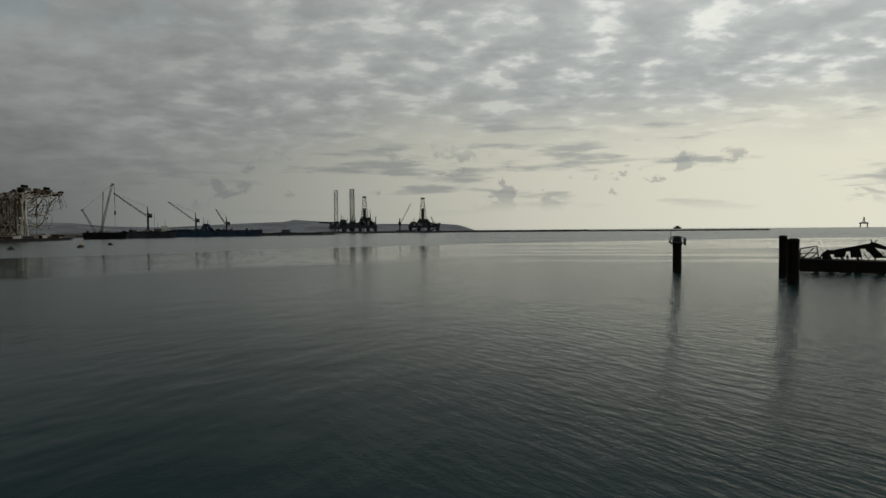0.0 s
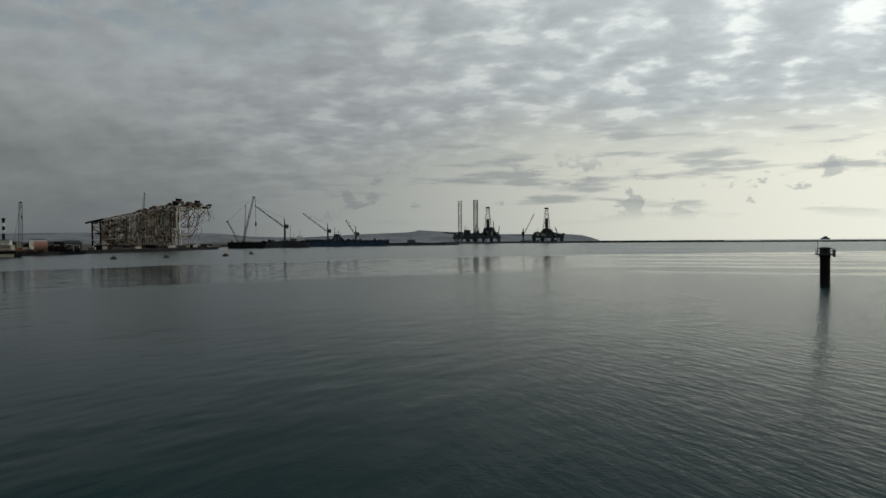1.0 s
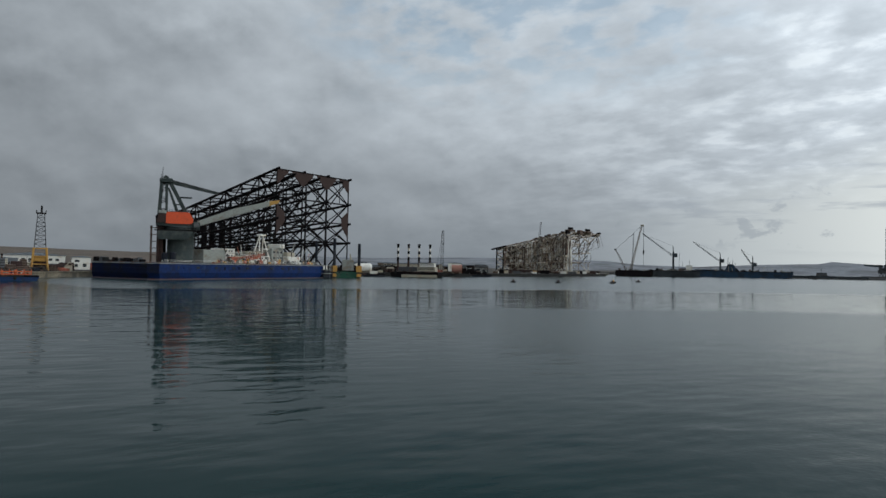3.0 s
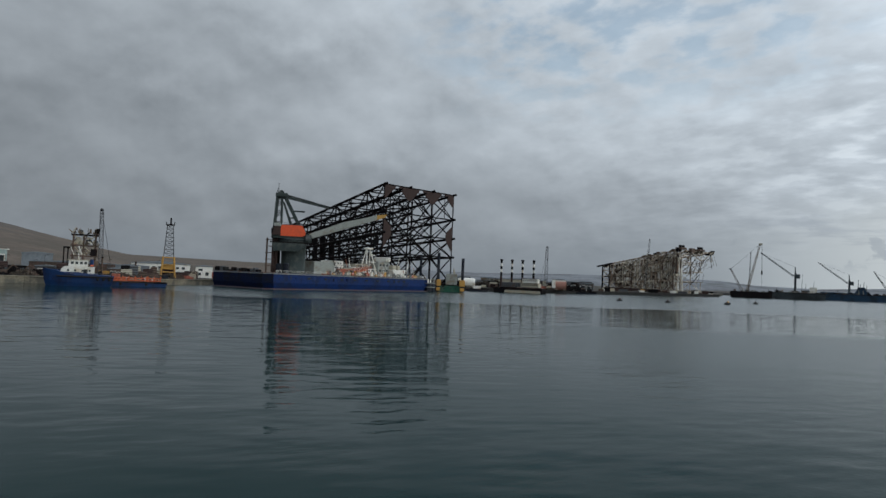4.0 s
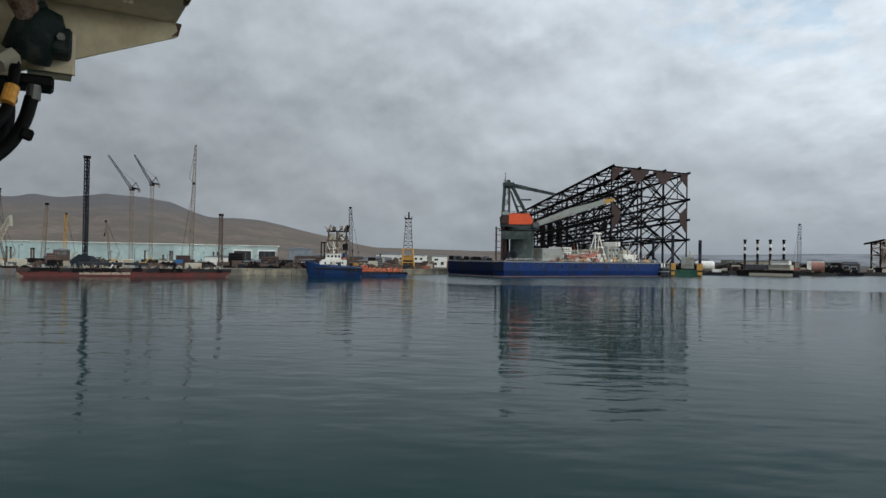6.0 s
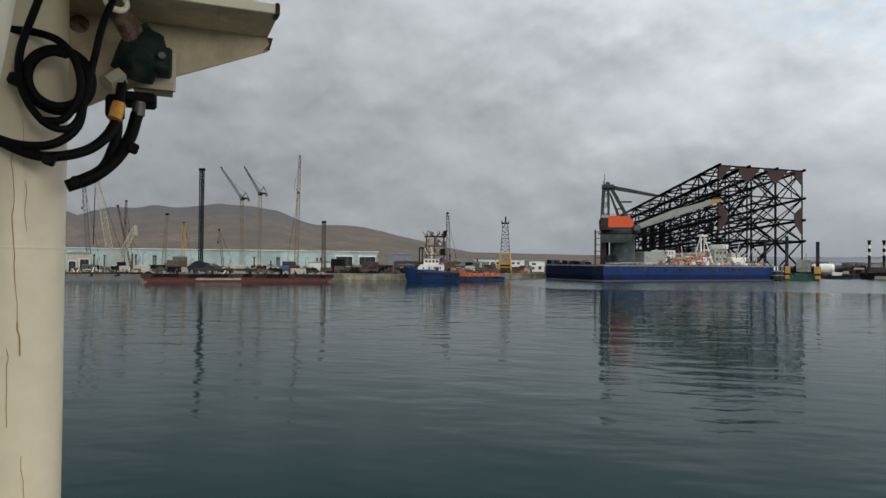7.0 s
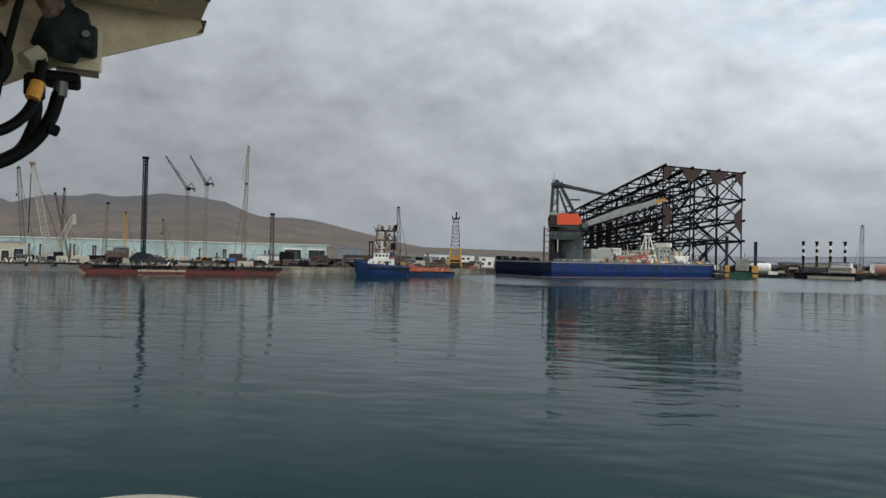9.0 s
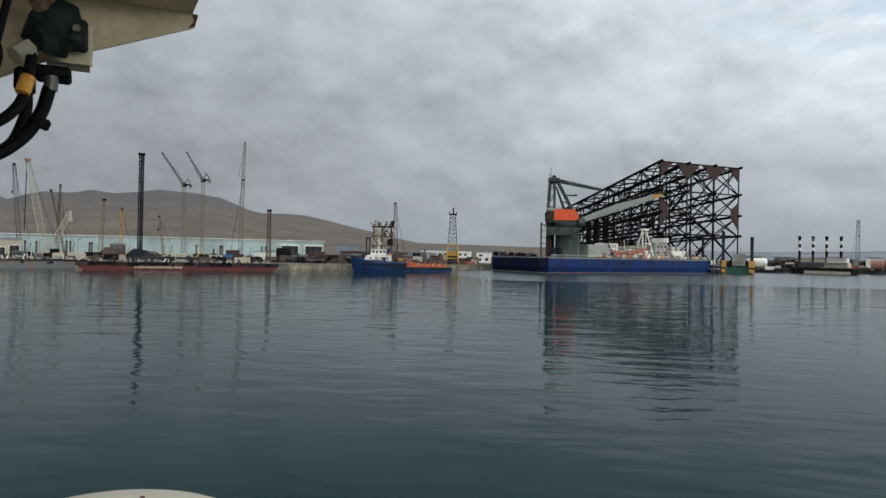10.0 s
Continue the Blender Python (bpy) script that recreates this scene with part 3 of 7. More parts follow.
# ---- the lying platform jackets ----
def jacket(name, corner, along, deep, base, zs, n, length, shrink, rl, rb, leg_mat, brace_mat, bays, label, plates=True, z_low=4.0, dense=False):
    """A platform's steel substructure lying on its side. corner: the plan place of the base frame's first top corner; along and deep: unit plan vectors along the
    base frame and along the legs."""
    m = Matrix(((along.x, deep.x, 0, corner.x), (along.y, deep.y, 0, corner.y), (0, 0, 1, 0), (0, 0, 0, 1)))
    ob = thing(name, m, label, "platform jacket")

    def node(i, j, t):
        f = 1 + (shrink - 1) * t
        x = base / 2 + (i / (n - 1) - 0.5) * base * f
        return Vector((x, length * t, z_low + (zs[j] - z_low) * f))

    rng = random.Random(len(name) * 7 + n)
    rows = len(zs)
    for i in range(n):
        for j in range(rows):
            a, b = node(i, j, 0.085 if dense and j else -3.0 / length), node(i, j, 1)
            bar("leg", a, b, rl * 0.55 if dense and j else rl if i in (0, n - 1) or j == 0 else rl * 0.8, leg_mat, ob)
    ts = [k / bays for k in range(bays + 1)]
    for k, t in enumerate(ts):
        for i in range(n):
            for j in range(rows):
                open_end = dense and k < 2 and 0 < j < rows - 1
                if dense and j > 0 and (k == 0 or k == 1 and (i + j) % 2):
                    continue
                if i < n - 1 and not (open_end and (i + j) % 2) and (j in (0, rows - 1) or k in (0, bays) or dense or (i + j + k) % 2 == 0):
                    bar("cross_brace", node(i, j, t), node(i + 1, j, t), rb, brace_mat, ob)
                if j < rows - 1:
                    bar("upright_brace", node(i, j, t), node(i, j + 1, t), rb, brace_mat, ob)
                if k < bays and j < rows - 1:
                    u = ts[k + 1]
                    if (j + k) % 2:
                        bar("diagonal_brace", node(i, j, t), node(i, j + 1, u), rb, brace_mat, ob)
                    else:
                        bar("diagonal_brace", node(i, j + 1, t), node(i, j, u), rb, brace_mat, ob)
                if k < bays and j < rows - 1 and i in (0, n - 1) and (k + j) % 3 != 1:
                    u = ts[k + 1]
                    a, b = (j + 1, j) if (j + k) % 2 else (j, j + 1)
                    bar("diagonal_brace", node(i, a, t), node(i, b, u), rb * 0.8, brace_mat, ob)
                if k in (0, 1) and i < n - 1 and j < rows - 1 and not dense:
                    a, b = (i + 1, i) if (i + j) % 2 else (i, i + 1)
                    bar("diagonal_brace", node(a, j, t), node(b, j + 1, t), rb * 0.7, brace_mat, ob)
                if k < bays and i < n - 1 and j == 0:
                    u = ts[k + 1]
                    a, b = (i, i + 1) if (i + k) % 2 else (i + 1, i)
                    bar("diagonal_brace", node(a, j, t), node(b, j, u), rb, brace_mat, ob)
                if k in (0, bays) and i < n - 1 and j < rows - 1 and not (open_end and i != 1):
                    a, b = (i, i + 1) if (i + j) % 2 else (i + 1, i)
                    bar("diagonal_brace", node(a, j, t), node(b, j + 1, t), rb, brace_mat, ob)
    if plates:
        for i in range(n):
            c = node(i, 0, 0)
            left, right = (c.x - 12.5 if i else c.x), (c.x + 12.5 if i < n - 1 else c.x)
            part("mud_plate", prism([(left, c.z - 0.6), (right, c.z - 0.6), (right - (1.2 if i < n - 1 else 0), c.z - 2.6), (c.x + 1.6 if i < n - 1 else c.x, c.z - 11.4), (c.x - 1.6 if i else c.x, c.z - 11.4), (left + (1.2 if i else 0), c.z - 2.6)], 0.5, "xz", -0.6), "brown_plate", ob, "dark brown steel plate")
        for i, s in ((0, 1), (n - 1, -1)):
            c = node(i, 2, 0)
            part("mud_plate", prism([(c.x, c.z + 12), (c.x + s * 9, c.z + 5), (c.x + s * 9, c.z - 2), (c.x, c.z - 13)], 0.5, "xz", -0.6), "brown_plate", ob, "dark brown steel plate")
        # launch rails run between the outer legs, a little lower
        for i in range(n - 1):
            a, b = node(i, 0, -3.4 / length).lerp(node(i + 1, 0, -3.4 / length), 0.6), node(i, 0, 1).lerp(node(i + 1, 0, 1), 0.6)
            bar("launch_leg", a - Vector((0, 0, 3.4)), b - Vector((0, 0, 2.2)), rl * 0.85, leg_mat, ob)
            for k in range(bays * 2):
                t, u = k / (bays * 2), (k + 1) / (bays * 2)
                low = Vector((0, 0, 3.4 - 1.2 * t))
                p = node(i, 0, t).lerp(node(i + 1, 0, t), 0.6) - low
                bar("tie", p, node(i + k % 2, 0, u), rb * 0.6, brace_mat, ob)
                if k % 2 == 0:
                    bar("tie", p, node(i, 1, t).lerp(node(i + 1, 1, t), 0.6), rb * 0.55, brace_mat, ob)
    # timber and steel skids under the lower row
    for i in range(n):
        part("skid", cube(node(i, 0, 0).x - 2, node(i, 0, 0).x + 2, 2, length, 3.2, z_low - 0.5, 0.2), "dark_steel", ob)
    return ob, node


P1, P2 = Vector((*polar(55.7, 575), 0)), Vector((*polar(49.9, 636), 0))
U = (P2 - P1).normalized()
W = Vector((-U.y, U.x, 0))
jk, jn = jacket("platform_jacket", P1, U, W, (P2 - P1).length, [88, 65, 47.2, 30, 6], 4, 172, 0.6, 1.1, 0.6, "dark_steel", "dark_steel", 7,
                "huge black steel platform jacket lying on its side ashore")
for x in (12, 21, 31):
    bar("pile_sleeve", (x, 109, 6), (x, 109, 48), 2.5, "dark_steel", jk)

P1, P2 = Vector((*polar(31.5, 960), 0)), Vector((*polar(29.15, 1034), 0))
U = (P2 - P1).normalized()
W = Vector((-U.y, U.x, 0))
wj, wn = jacket("platform_jacket", P1, U, W, (P2 - P1).length, [61.3, 48.5, 35, 20.5, 6], 4, 134, 0.62, 0.95, 0.42, "cream_steel", "cream_steel", 9,
                "rust-stained cream platform jacket lying on its side ashore", False, 4.0, True)
for k in range(290):
    rng = random.Random(k)
    t = rng.uniform(0.03, 0.9)
    f = rng.random()
    a, low_z = wn(0, 0, t), 6
    x = a.x + f * 16
    top = a.z - rng.uniform(1.5, 14)
    z0 = rng.uniform(low_z, max(low_z + 1, top - 12))
    lean = rng.choice((0, 0, 0, 1, 2)) * rng.uniform(-6, 6)
    c = rng.choice(["brown_steel", "brown_plate", "cream_steel"]) if t > 0.68 else rng.choice(["cream_steel", "cream_steel", "pale_steel", "white", "brown_steel", "white"])
    bar("conductor_pipe", (x, a.y, top), (x + rng.uniform(-2, 2), a.y + lean, z0), rng.uniform(0.22, 1.0), c, wj)
for k in range(150):
    rng = random.Random(k + 900)
    t = rng.uniform(0.05, 0.8)
    a = wn(0, 0, t)
    z = rng.uniform(8, a.z - 4)
    w, hh = rng.uniform(1.5, 6), rng.uniform(1.0, 5)
    part("node_plate", cube(a.x + rng.uniform(0, 8), a.x + 9, a.y - w / 2, a.y + w / 2, z, z + hh, 0.2), rng.choice(["brown_steel", "cream_steel", "cream_steel", "brown_plate", "pale_steel", "white"]), wj)
for k in range(170):
    rng = random.Random(k + 2000)
    t, j = rng.uniform(0.07, 0.72), rng.randint(0, 3)
    a, b = wn(0, j, t), wn(0, j + 1, min(0.95, t + rng.choice((-0.07, 0.0, 0.07, 0.11))))
    off = Vector((rng.uniform(0, 14), 0, 0))
    bar("diagonal_brace", a + off, b + off, rng.uniform(0.3, 0.75), rng.choice(["cream_steel", "cream_steel", "white", "pale_steel", "brown_steel"]), wj)
for k in range(70):
    rng = random.Random(k + 2400)
    i, t = rng.randint(0, 3), rng.uniform(-0.02, 0.16)
    a = wn(i, 0, t)
    a = a - Vector((0, 0, rng.choice((0, 0, 8, 18, 28))))
    b = Vector((a.x + rng.uniform(-9, 9), a.y + rng.uniform(-5, 16), max(5, a.z - rng.uniform(3, 22))))
    bar("hanging_strut", a, b, rng.uniform(0.16, 0.5), rng.choice(["cream_steel", "brown_steel", "grey_steel"]), wj)
for k in range(14):
    rng = random.Random(k + 2500)
    t = rng.uniform(0.02, 0.5)
    a = wn(0, 0, t)
    part("walkway_box", cube(a.x - 1.5, a.x + rng.uniform(1, 4), a.y - rng.uniform(1, 3), a.y + 2, a.z + 0.4, a.z + rng.uniform(1.2, 3.2), 0.2), rng.choice(["brown_steel", "dark_steel", "cream_steel"]), wj)
for i, (x, w) in enumerate(((4, 14), (52, 14))):
    c = wn(0, 0, 0)
    part("pile_guide", cube(c.x + x - w / 2, c.x + x + w / 2, -4, 5, 62.2, 64.5, 0.3), "brown_steel", wj)
    for s in (-4, 0.5, 4.5):
        part("pile_guide", lathe([(1.6, 64.3), (1.8, 66), (1.6, 67.8)], 8, centre=(c.x + x + s, 0)), "dark_steel", wj)
for i in range(4):
    for j in range(4):
        for t in (0.9, 1.0):
            bar("end_post", wn(i, j, t), wn(i, j + 1, t), 1.1, "dark_steel", wj)
    bar("end_beam", wn(i, 0, 0.86), wn(i, 0, 1.08), 1.3, "dark_steel", wj)
for j in range(4):
    for i in range(3):
        bar("end_beam", wn(i, j, 1.0), wn(i + 1, j + (i + j) % 2, 1.0), 0.8, "dark_steel", wj)
part("deck_skirt", cube(3, 6, 6, 112, 3.6, 7.5, 0.4), "brown_plate", wj)
for k in range(30):
    rng = random.Random(k + 2700)
    c = wn(rng.randint(0, 3), 0, rng.uniform(-0.02, 0.06))
    w = rng.uniform(0.8, 2.8)
    part("guide_block", cube(c.x - w + rng.uniform(-5, 5), c.x + w, c.y - w, c.y + w, c.z - rng.uniform(0, 3), c.z + rng.uniform(0.6, 3.4), 0.3), rng.choice(["brown_steel", "dark_steel", "brown_plate", "cream_steel"]), wj)


# ---- crane vessel ----
vx = math.degrees(math.atan2(0.974, -0.228))
c0 = polar(63.95, 415)
VM = pose(c0[0], c0[1], 0, 0, 0, vx)


def line_posts(x0, y0, x1, y1, z, h, count, parent, material="white", r=0.05):
    bmr = bmesh.new()
    for i in range(count + 1):
        t = i / count
        x, y = x0 + (x1 - x0) * t, y0 + (y1 - y0) * t
        tube(bmr, (x, y, z), (x, y, z + h), r, None, 4)
    for q in (0.5, 1.0):
        tube(bmr, (x0, y0, z + h * q), (x1, y1, z + h * q), r, None, 4)
    part("railing", bmr, material, parent)


cv = thing("crane_vessel", VM, "blue-hulled crane vessel moored off the quay", "ship")
bm = bmesh.new()
# hull with rounded corners and a sloped forefoot
deckline = [(-4, 0), (140, 0), (147, 6), (150, 28), (147, 52), (140, 58), (-4, 58), (-8, 54), (-8, 5)]
low = [(-1, 2), (132, 2), (137, 9), (138, 28), (137, 48), (132, 56), (-1, 56), (-3, 52), (-3, 7)]
rings = []
for pts, z in ((low, -2), ([(a * 0.35 + b * 0.65, c * 0.35 + d * 0.65) for (a, c), (b, d) in zip(low, deckline)], 1.2), (deckline, 4.0), (deckline, 9.6)):
    rings.append([bm.verts.new((x, y, z)) for x, y in pts])
for p, q in zip(rings, rings[1:]):
    for i in range(len(p)):
        j = (i + 1) % len(p)
        bm.faces.new((p[i], p[j], q[j], q[i]))
bm.faces.new(rings[0][::-1])
bm.faces.new(rings[-1])
part("hull", bm, "hull_blue", cv)
part("deck", prism([(x * 0.995 + 0.3, y * 0.99 + 0.3) for x, y in deckline], 0.4, "xy", 9.6), "deck_grey", cv)
# shade on the blunt end painted as navy plates, with a worn lower strake
for z0, z1 in ((0.6, 3.6), (3.66, 6.6), (6.66, 9.1)):
    cant = 0.9 if z0 < 1 else 0.0
    for k in range(6):
        y0 = 5.2 + k * 8.1
        part("end_plate", prism([(-8.14 + cant, z0), (-7.9 + cant, z0), (-7.9, z1), (-8.14, z1)], 8.0, "xz", y0), "hull_shade_and_marks", cv)
part("end_plate", prism([(-8.1, 5.2), (-4.2, 0.0), (-4.35, -0.12), (-8.28, 5.1)], 5.5, "xy", 3.7), "hull_shade_and_marks", cv)
part("boot_stripe", prism([(x * 1.001 - 0.1, y * 1.004 - 0.15) for x, y in deckline], 0.9, "xy", -0.2), "boot", cv)
# welded seams and rub marks along the side
for x in range(4, 138, 11):
    part("hull_seam", cube(x, x + 0.25, -0.08, 0.05, 5.6, 9.0), "tug_blue", cv)
for k in range(18):
    r0 = random.Random(k + 700)
    x = r0.uniform(6, 134)
    part("rust_mark", cube(x, x + r0.uniform(0.3, 2.2), -0.07, 0.05, 5.6 + r0.uniform(0, 0.8), 6.6 + r0.uniform(0.2, 2.2), 0.02), r0.choice(["hull_shade_and_marks", "navy_steel", "tug_blue", "tug_blue"]), cv)
part("rubbing_strake", prism([(x * 1.002 - 0.15, y * 1.006 - 0.22) for x, y in deckline], 0.35, "xy", 9.1), "boom_grey", cv, "pale worn rubbing strake")
for x in (22, 36, 50, 62, 73, 84, 95, 106, 112):
    part("porthole", cube(x, x + 2.4, -0.12, 0.1, 6.4, 7.6, 0.1), "dark_void", cv)
bm = bmesh.new()
for x in range(-2, 140, 4):
    tube(bm, (x, 0.6, 10), (x, 0.6, 11.3), 0.06, None, 4)
for z in (10.6, 11.3):
    tube(bm, (-2, 0.6, z), (138, 0.6, z), 0.06, None, 4)
part("railing", bm, "white", cv)
# deckhouses
part("grey_house", cube(34, 52, 8, 26, 10, 18.2, 0.3), "boom_grey", cv, "grey painted deckhouse")
for x0, x1, y0, top, col in ((52, 60, 9, 16.4, "white"), (60, 69, 8, 15.0, "pale_steel"), (69, 77, 9, 16.0, "white"), (77, 88, 8.5, 15.2, "white"), (54, 63, 11, 19.4, "white"), (64, 71, 12, 17.6, "boom_grey"), (76, 87, 11, 18.2, "pale_steel")):
    h = part("deckhouse", cube(x0, x1 - 0.15, y0, 24, 10, top, 0.25), col, cv, "cream-white deckhouse")
    for x in np.arange(x0 + 0.8, x1 - 1.6, 2.3):
        part("window", cube(x, x + 1.1, y0 - 0.1, y0 + 0.05, top - 2.1, top - 1.0), "glass", h)
    part("roof_edge", cube(x0 - 0.2, x1 + 0.1, y0 - 0.35, y0 + 0.3, top, top + 0.3), "grey_steel", h)
    if top < 17:
        part("doorway", cube(x0 + 1.0, x0 + 2.1, y0 - 0.12, y0 + 0.05, 10.2, 12.4), "dark_void", h)
for k in range(46):
    r0 = random.Random(k + 4100)
    x, z = r0.uniform(50, 134), 10 + r0.choice((0, 0, 0, 5, 6))
    if r0.random() < 0.55:
        part("deck_pipe", rod((x, 7.4, z), (x + r0.uniform(-2.5, 2.5), 7.4, z + r0.uniform(1.5, 6.5)), r0.uniform(0.12, 0.35), None, 6), r0.choice(["white", "pale_steel", "grey_steel", "dark_steel", "red_rust"]), cv)
    else:
        part("deck_drum", rod((x, 4.0, 10.9), (x + r0.uniform(0.8, 2.6), 4.0, 10.9), r0.uniform(0.5, 1.1), None, 10), r0.choice(["white", "orange_boat", "grey_steel", "dark_steel", "boom_grey"]), cv)
# small red-and-white deck crane laid along the deck
part("deck_crane_boom", lattice((57, 7, 12), (86, 7, 16.5), 1.8, 1.0, 12, 0.16), "red_rust", cv, "red lattice boom stowed on deck")
part("deck_crane_cab", cube(54, 60, 5, 9, 10, 14.2, 0.4), "red_rust", cv)
part("deck_crane_boom", lattice((64, 6, 11.5), (80, 6, 14.5), 1.2, 0.8, 8, 0.14), "orange_boat", cv)
# white tripod derrick
for a in ((86, 12, 10), (97, 12, 10), (86, 20, 10), (97, 20, 10)):
    part("derrick_leg", rod(a, (91.5 + (a[0] - 91.5) * 0.28, 16, 29.5), 0.55, 0.4), "white", cv)
part("derrick_head", cube(89, 94.5, 14, 18, 29, 30.2, 0.2), "white", cv)
for z in (15, 20, 25):
    s = 1 - (z - 10) / 27
    part("derrick_brace", rod((91.5 - 5.5 * s, 12, z), (91.5 + 5.5 * s, 12, z), 0.28), "white", cv)
part("bridge", cube(98, 110, 12, 30, 10, 21, 0.4), "boom_grey", cv, "grey wheelhouse block")
part("bridge_top", cube(104, 109, 10, 22, 21, 24, 0.3), "white", cv)
for z in (13.5, 17.5):
    for x in (99.5, 103, 106.5):
        part("window", cube(x, x + 1.8, 11.88, 12.05, z, z + 1.4), "glass", cv)
part("aft_house", cube(112, 126, 10, 26, 10, 15.5, 0.3), "white", cv)
part("aft_house", cube(114, 122, 12, 24, 15.5, 18.5, 0.3), "pale_steel", cv)
for k in range(64):
    rng = random.Random(k + 50)
    x, y, w, hh = rng.uniform(38, 136), rng.uniform(2.0, 7.0), rng.uniform(0.6, 2.4), rng.uniform(0.6, 3.4)
    part("deck_gear", cube(x, x + w, y, y + w, 10, 10 + hh, 0.12), rng.choice(["white", "boom_grey", "grey_steel", "yellow", "red_rust", "pale_steel", "deck_grey"]), cv)
for k in range(18):
    rng = random.Random(k + 90)
    x = rng.uniform(60, 138)
    part("mast", rod((x, rng.uniform(4, 25), 10), (x, 10, rng.uniform(14, 26)), 0.16), rng.choice(["white", "grey_steel"]), cv)
# stores and coils on the far quarter of the deck
for k in range(16):
    rng = random.Random(k + 130)
    y = 12 + k * 2.7
    part("deck_store", cube(-6.5, -3.5, y, y + rng.uniform(1.5, 2.8), 10, 10 + rng.uniform(0.8, 3.0), 0.2), rng.choice(["grey_steel", "rubber", "dark_steel"]), cv)
# stern landing stage at the bow
part("fender_frame", cube(146, 152, 4, 14, 1.0, 2.2, 0.2), "grey_steel", cv)
for z in (3.4, 6.2, 9.4):
    part("landing", cube(137.5, 146.5, -3.0, 0.2, z, z + 0.35), "boom_grey", cv, "pale steel landing")
for k in range(8):
    part("landing_brace", rod((138 + k, -2.6, 1.0 + (k % 2) * 2.6), (139 + k, -2.6, 3.6 + (k % 2) * 5.8), 0.14, None, 5), "grey_steel", cv)
for x in (140, 144, 148):
    part("fender_post", rod((x, -2, -1), (x, -2, 10.8), 0.45), "navy_steel", cv)

part("stern_pontoon", cube(143, 154, 3, 22, -1, 6.6, 0.5), "navy_steel", cv, "dark navy pontoon at the hull's end")
line_posts(143.4, 3.3, 153.6, 3.3, 6.6, 1.3, 5, cv)
part("pontoon_locker", cube(146, 151, 5, 9, 6.6, 9.4, 0.2), "white", cv)

# the slewing crane, on the deck
CM = at(62.9, 440, 10.0)
cr = thing("slewing_crane", CM, "heavy grey slewing crane with an orange machinery house", "crane")
part("pedestal", lathe([(8.3, 0), (8.3, 0.8), (7.4, 1.2), (7.4, 17), (8.0, 17.4), (8.0, 18.6)], 28), "crane_grey", cr, "", True)
part("pedestal_band", lathe([(7.7, 8.0), (7.7, 8.7)], 28), "crane_grey", cr)
part("slew_ring", lathe([(9.0, 18.6), (9.6, 19.4), (9.6, 21.0), (9.0, 21.4)], 28), "crane_grey", cr)
part("turntable", prism([(-13, 21.4), (9, 21.4), (9, 24.5), (-13, 24.5), (-14, 23)], 15, "xz", -7.5), "crane_grey", cr)
mh = part("machinery_house", prism([(-8.4, 22.8), (5.2, 22.8), (6.6, 24), (6.6, 25.6), (4.4, 29.6), (-7.6, 29.6), (-8.4, 28.6)], 14, "xz", -7.9), "orange", cr, "bright orange machinery house")
part("roof_rail", cube(-7, 4, -6, 5, 29.6, 30.1), "grey_steel", mh)
part("rear_house", prism([(-13.8, 21.4), (-8.5, 21.4), (-8.5, 29.4), (-11.5, 30.0), (-14.2, 27)], 13, "xz", -6.5), "dark_steel", cr)
part("cab", cube(6.5, 10.5, -9, -4, 19.5, 24, 0.3), "crane_grey", cr)
part("side_house", prism([(-13.6, 23.2), (-8.6, 23.2), (-8.6, 28.6), (-12.2, 28.6)], 1.2, "xz", -8.6), "brown_plate", cr, "dark red-brown winch housing")
part("side_house", cube(-12.6, -8.2, -8.8, -6, 28.6, 30.4, 0.2), "boom_grey", cr, "pale grey roof box")
part("gallery", cube(-14.5, 9.4, -9.6, -7.2, 18.4, 19.0, 0.1), "dark_steel", cr)
part("skirt_house", prism([(-12.5, 13.4), (3, 13.4), (6.5, 16.5), (6.5, 18.4), (-13, 18.4)], 3.0, "xz", -10.0), "crane_grey", cr)
for x in range(-14, 10, 2):
    part("stanchion", rod((x, -9.4, 19), (x, -9.4, 20.3), 0.09, None, 4), "dark_steel", cr)
part("handrail", rod((-14, -9.4, 20.3), (9, -9.4, 20.3), 0.1, None, 4), "dark_steel", cr)
for x in range(-7, 5, 2):
    part("stanchion", rod((x, -7.4, 29.6), (x, -7.4, 30.9), 0.08, None, 4), "dark_steel", cr)
part("handrail", rod((-7, -7.4, 30.9), (4, -7.4, 30.9), 0.09, None, 4), "dark_steel", cr)
for y in (-5.5, 5.5):
    for k in range(5):
        z = 31.5 + k * 3.4
        part("a_frame_rung", rod((-12.6 + k * 0.25, y, z), (-8.2, y, z + (2.6 if k % 2 else 0)), 0.22, None, 5), "dark_steel", cr)
for k in range(4):
    part("hoist_rope", rod((-8.5 + k * 0.5, -4 + k * 2.6, 49.5), (44, -3 + k * 1.8, 37.6), 0.07, None, 4), "dark_steel", cr)
part("cab_glass", cube(7.0, 10.0, -9.12, -8.98, 21.3, 23.4), "glass", cr)
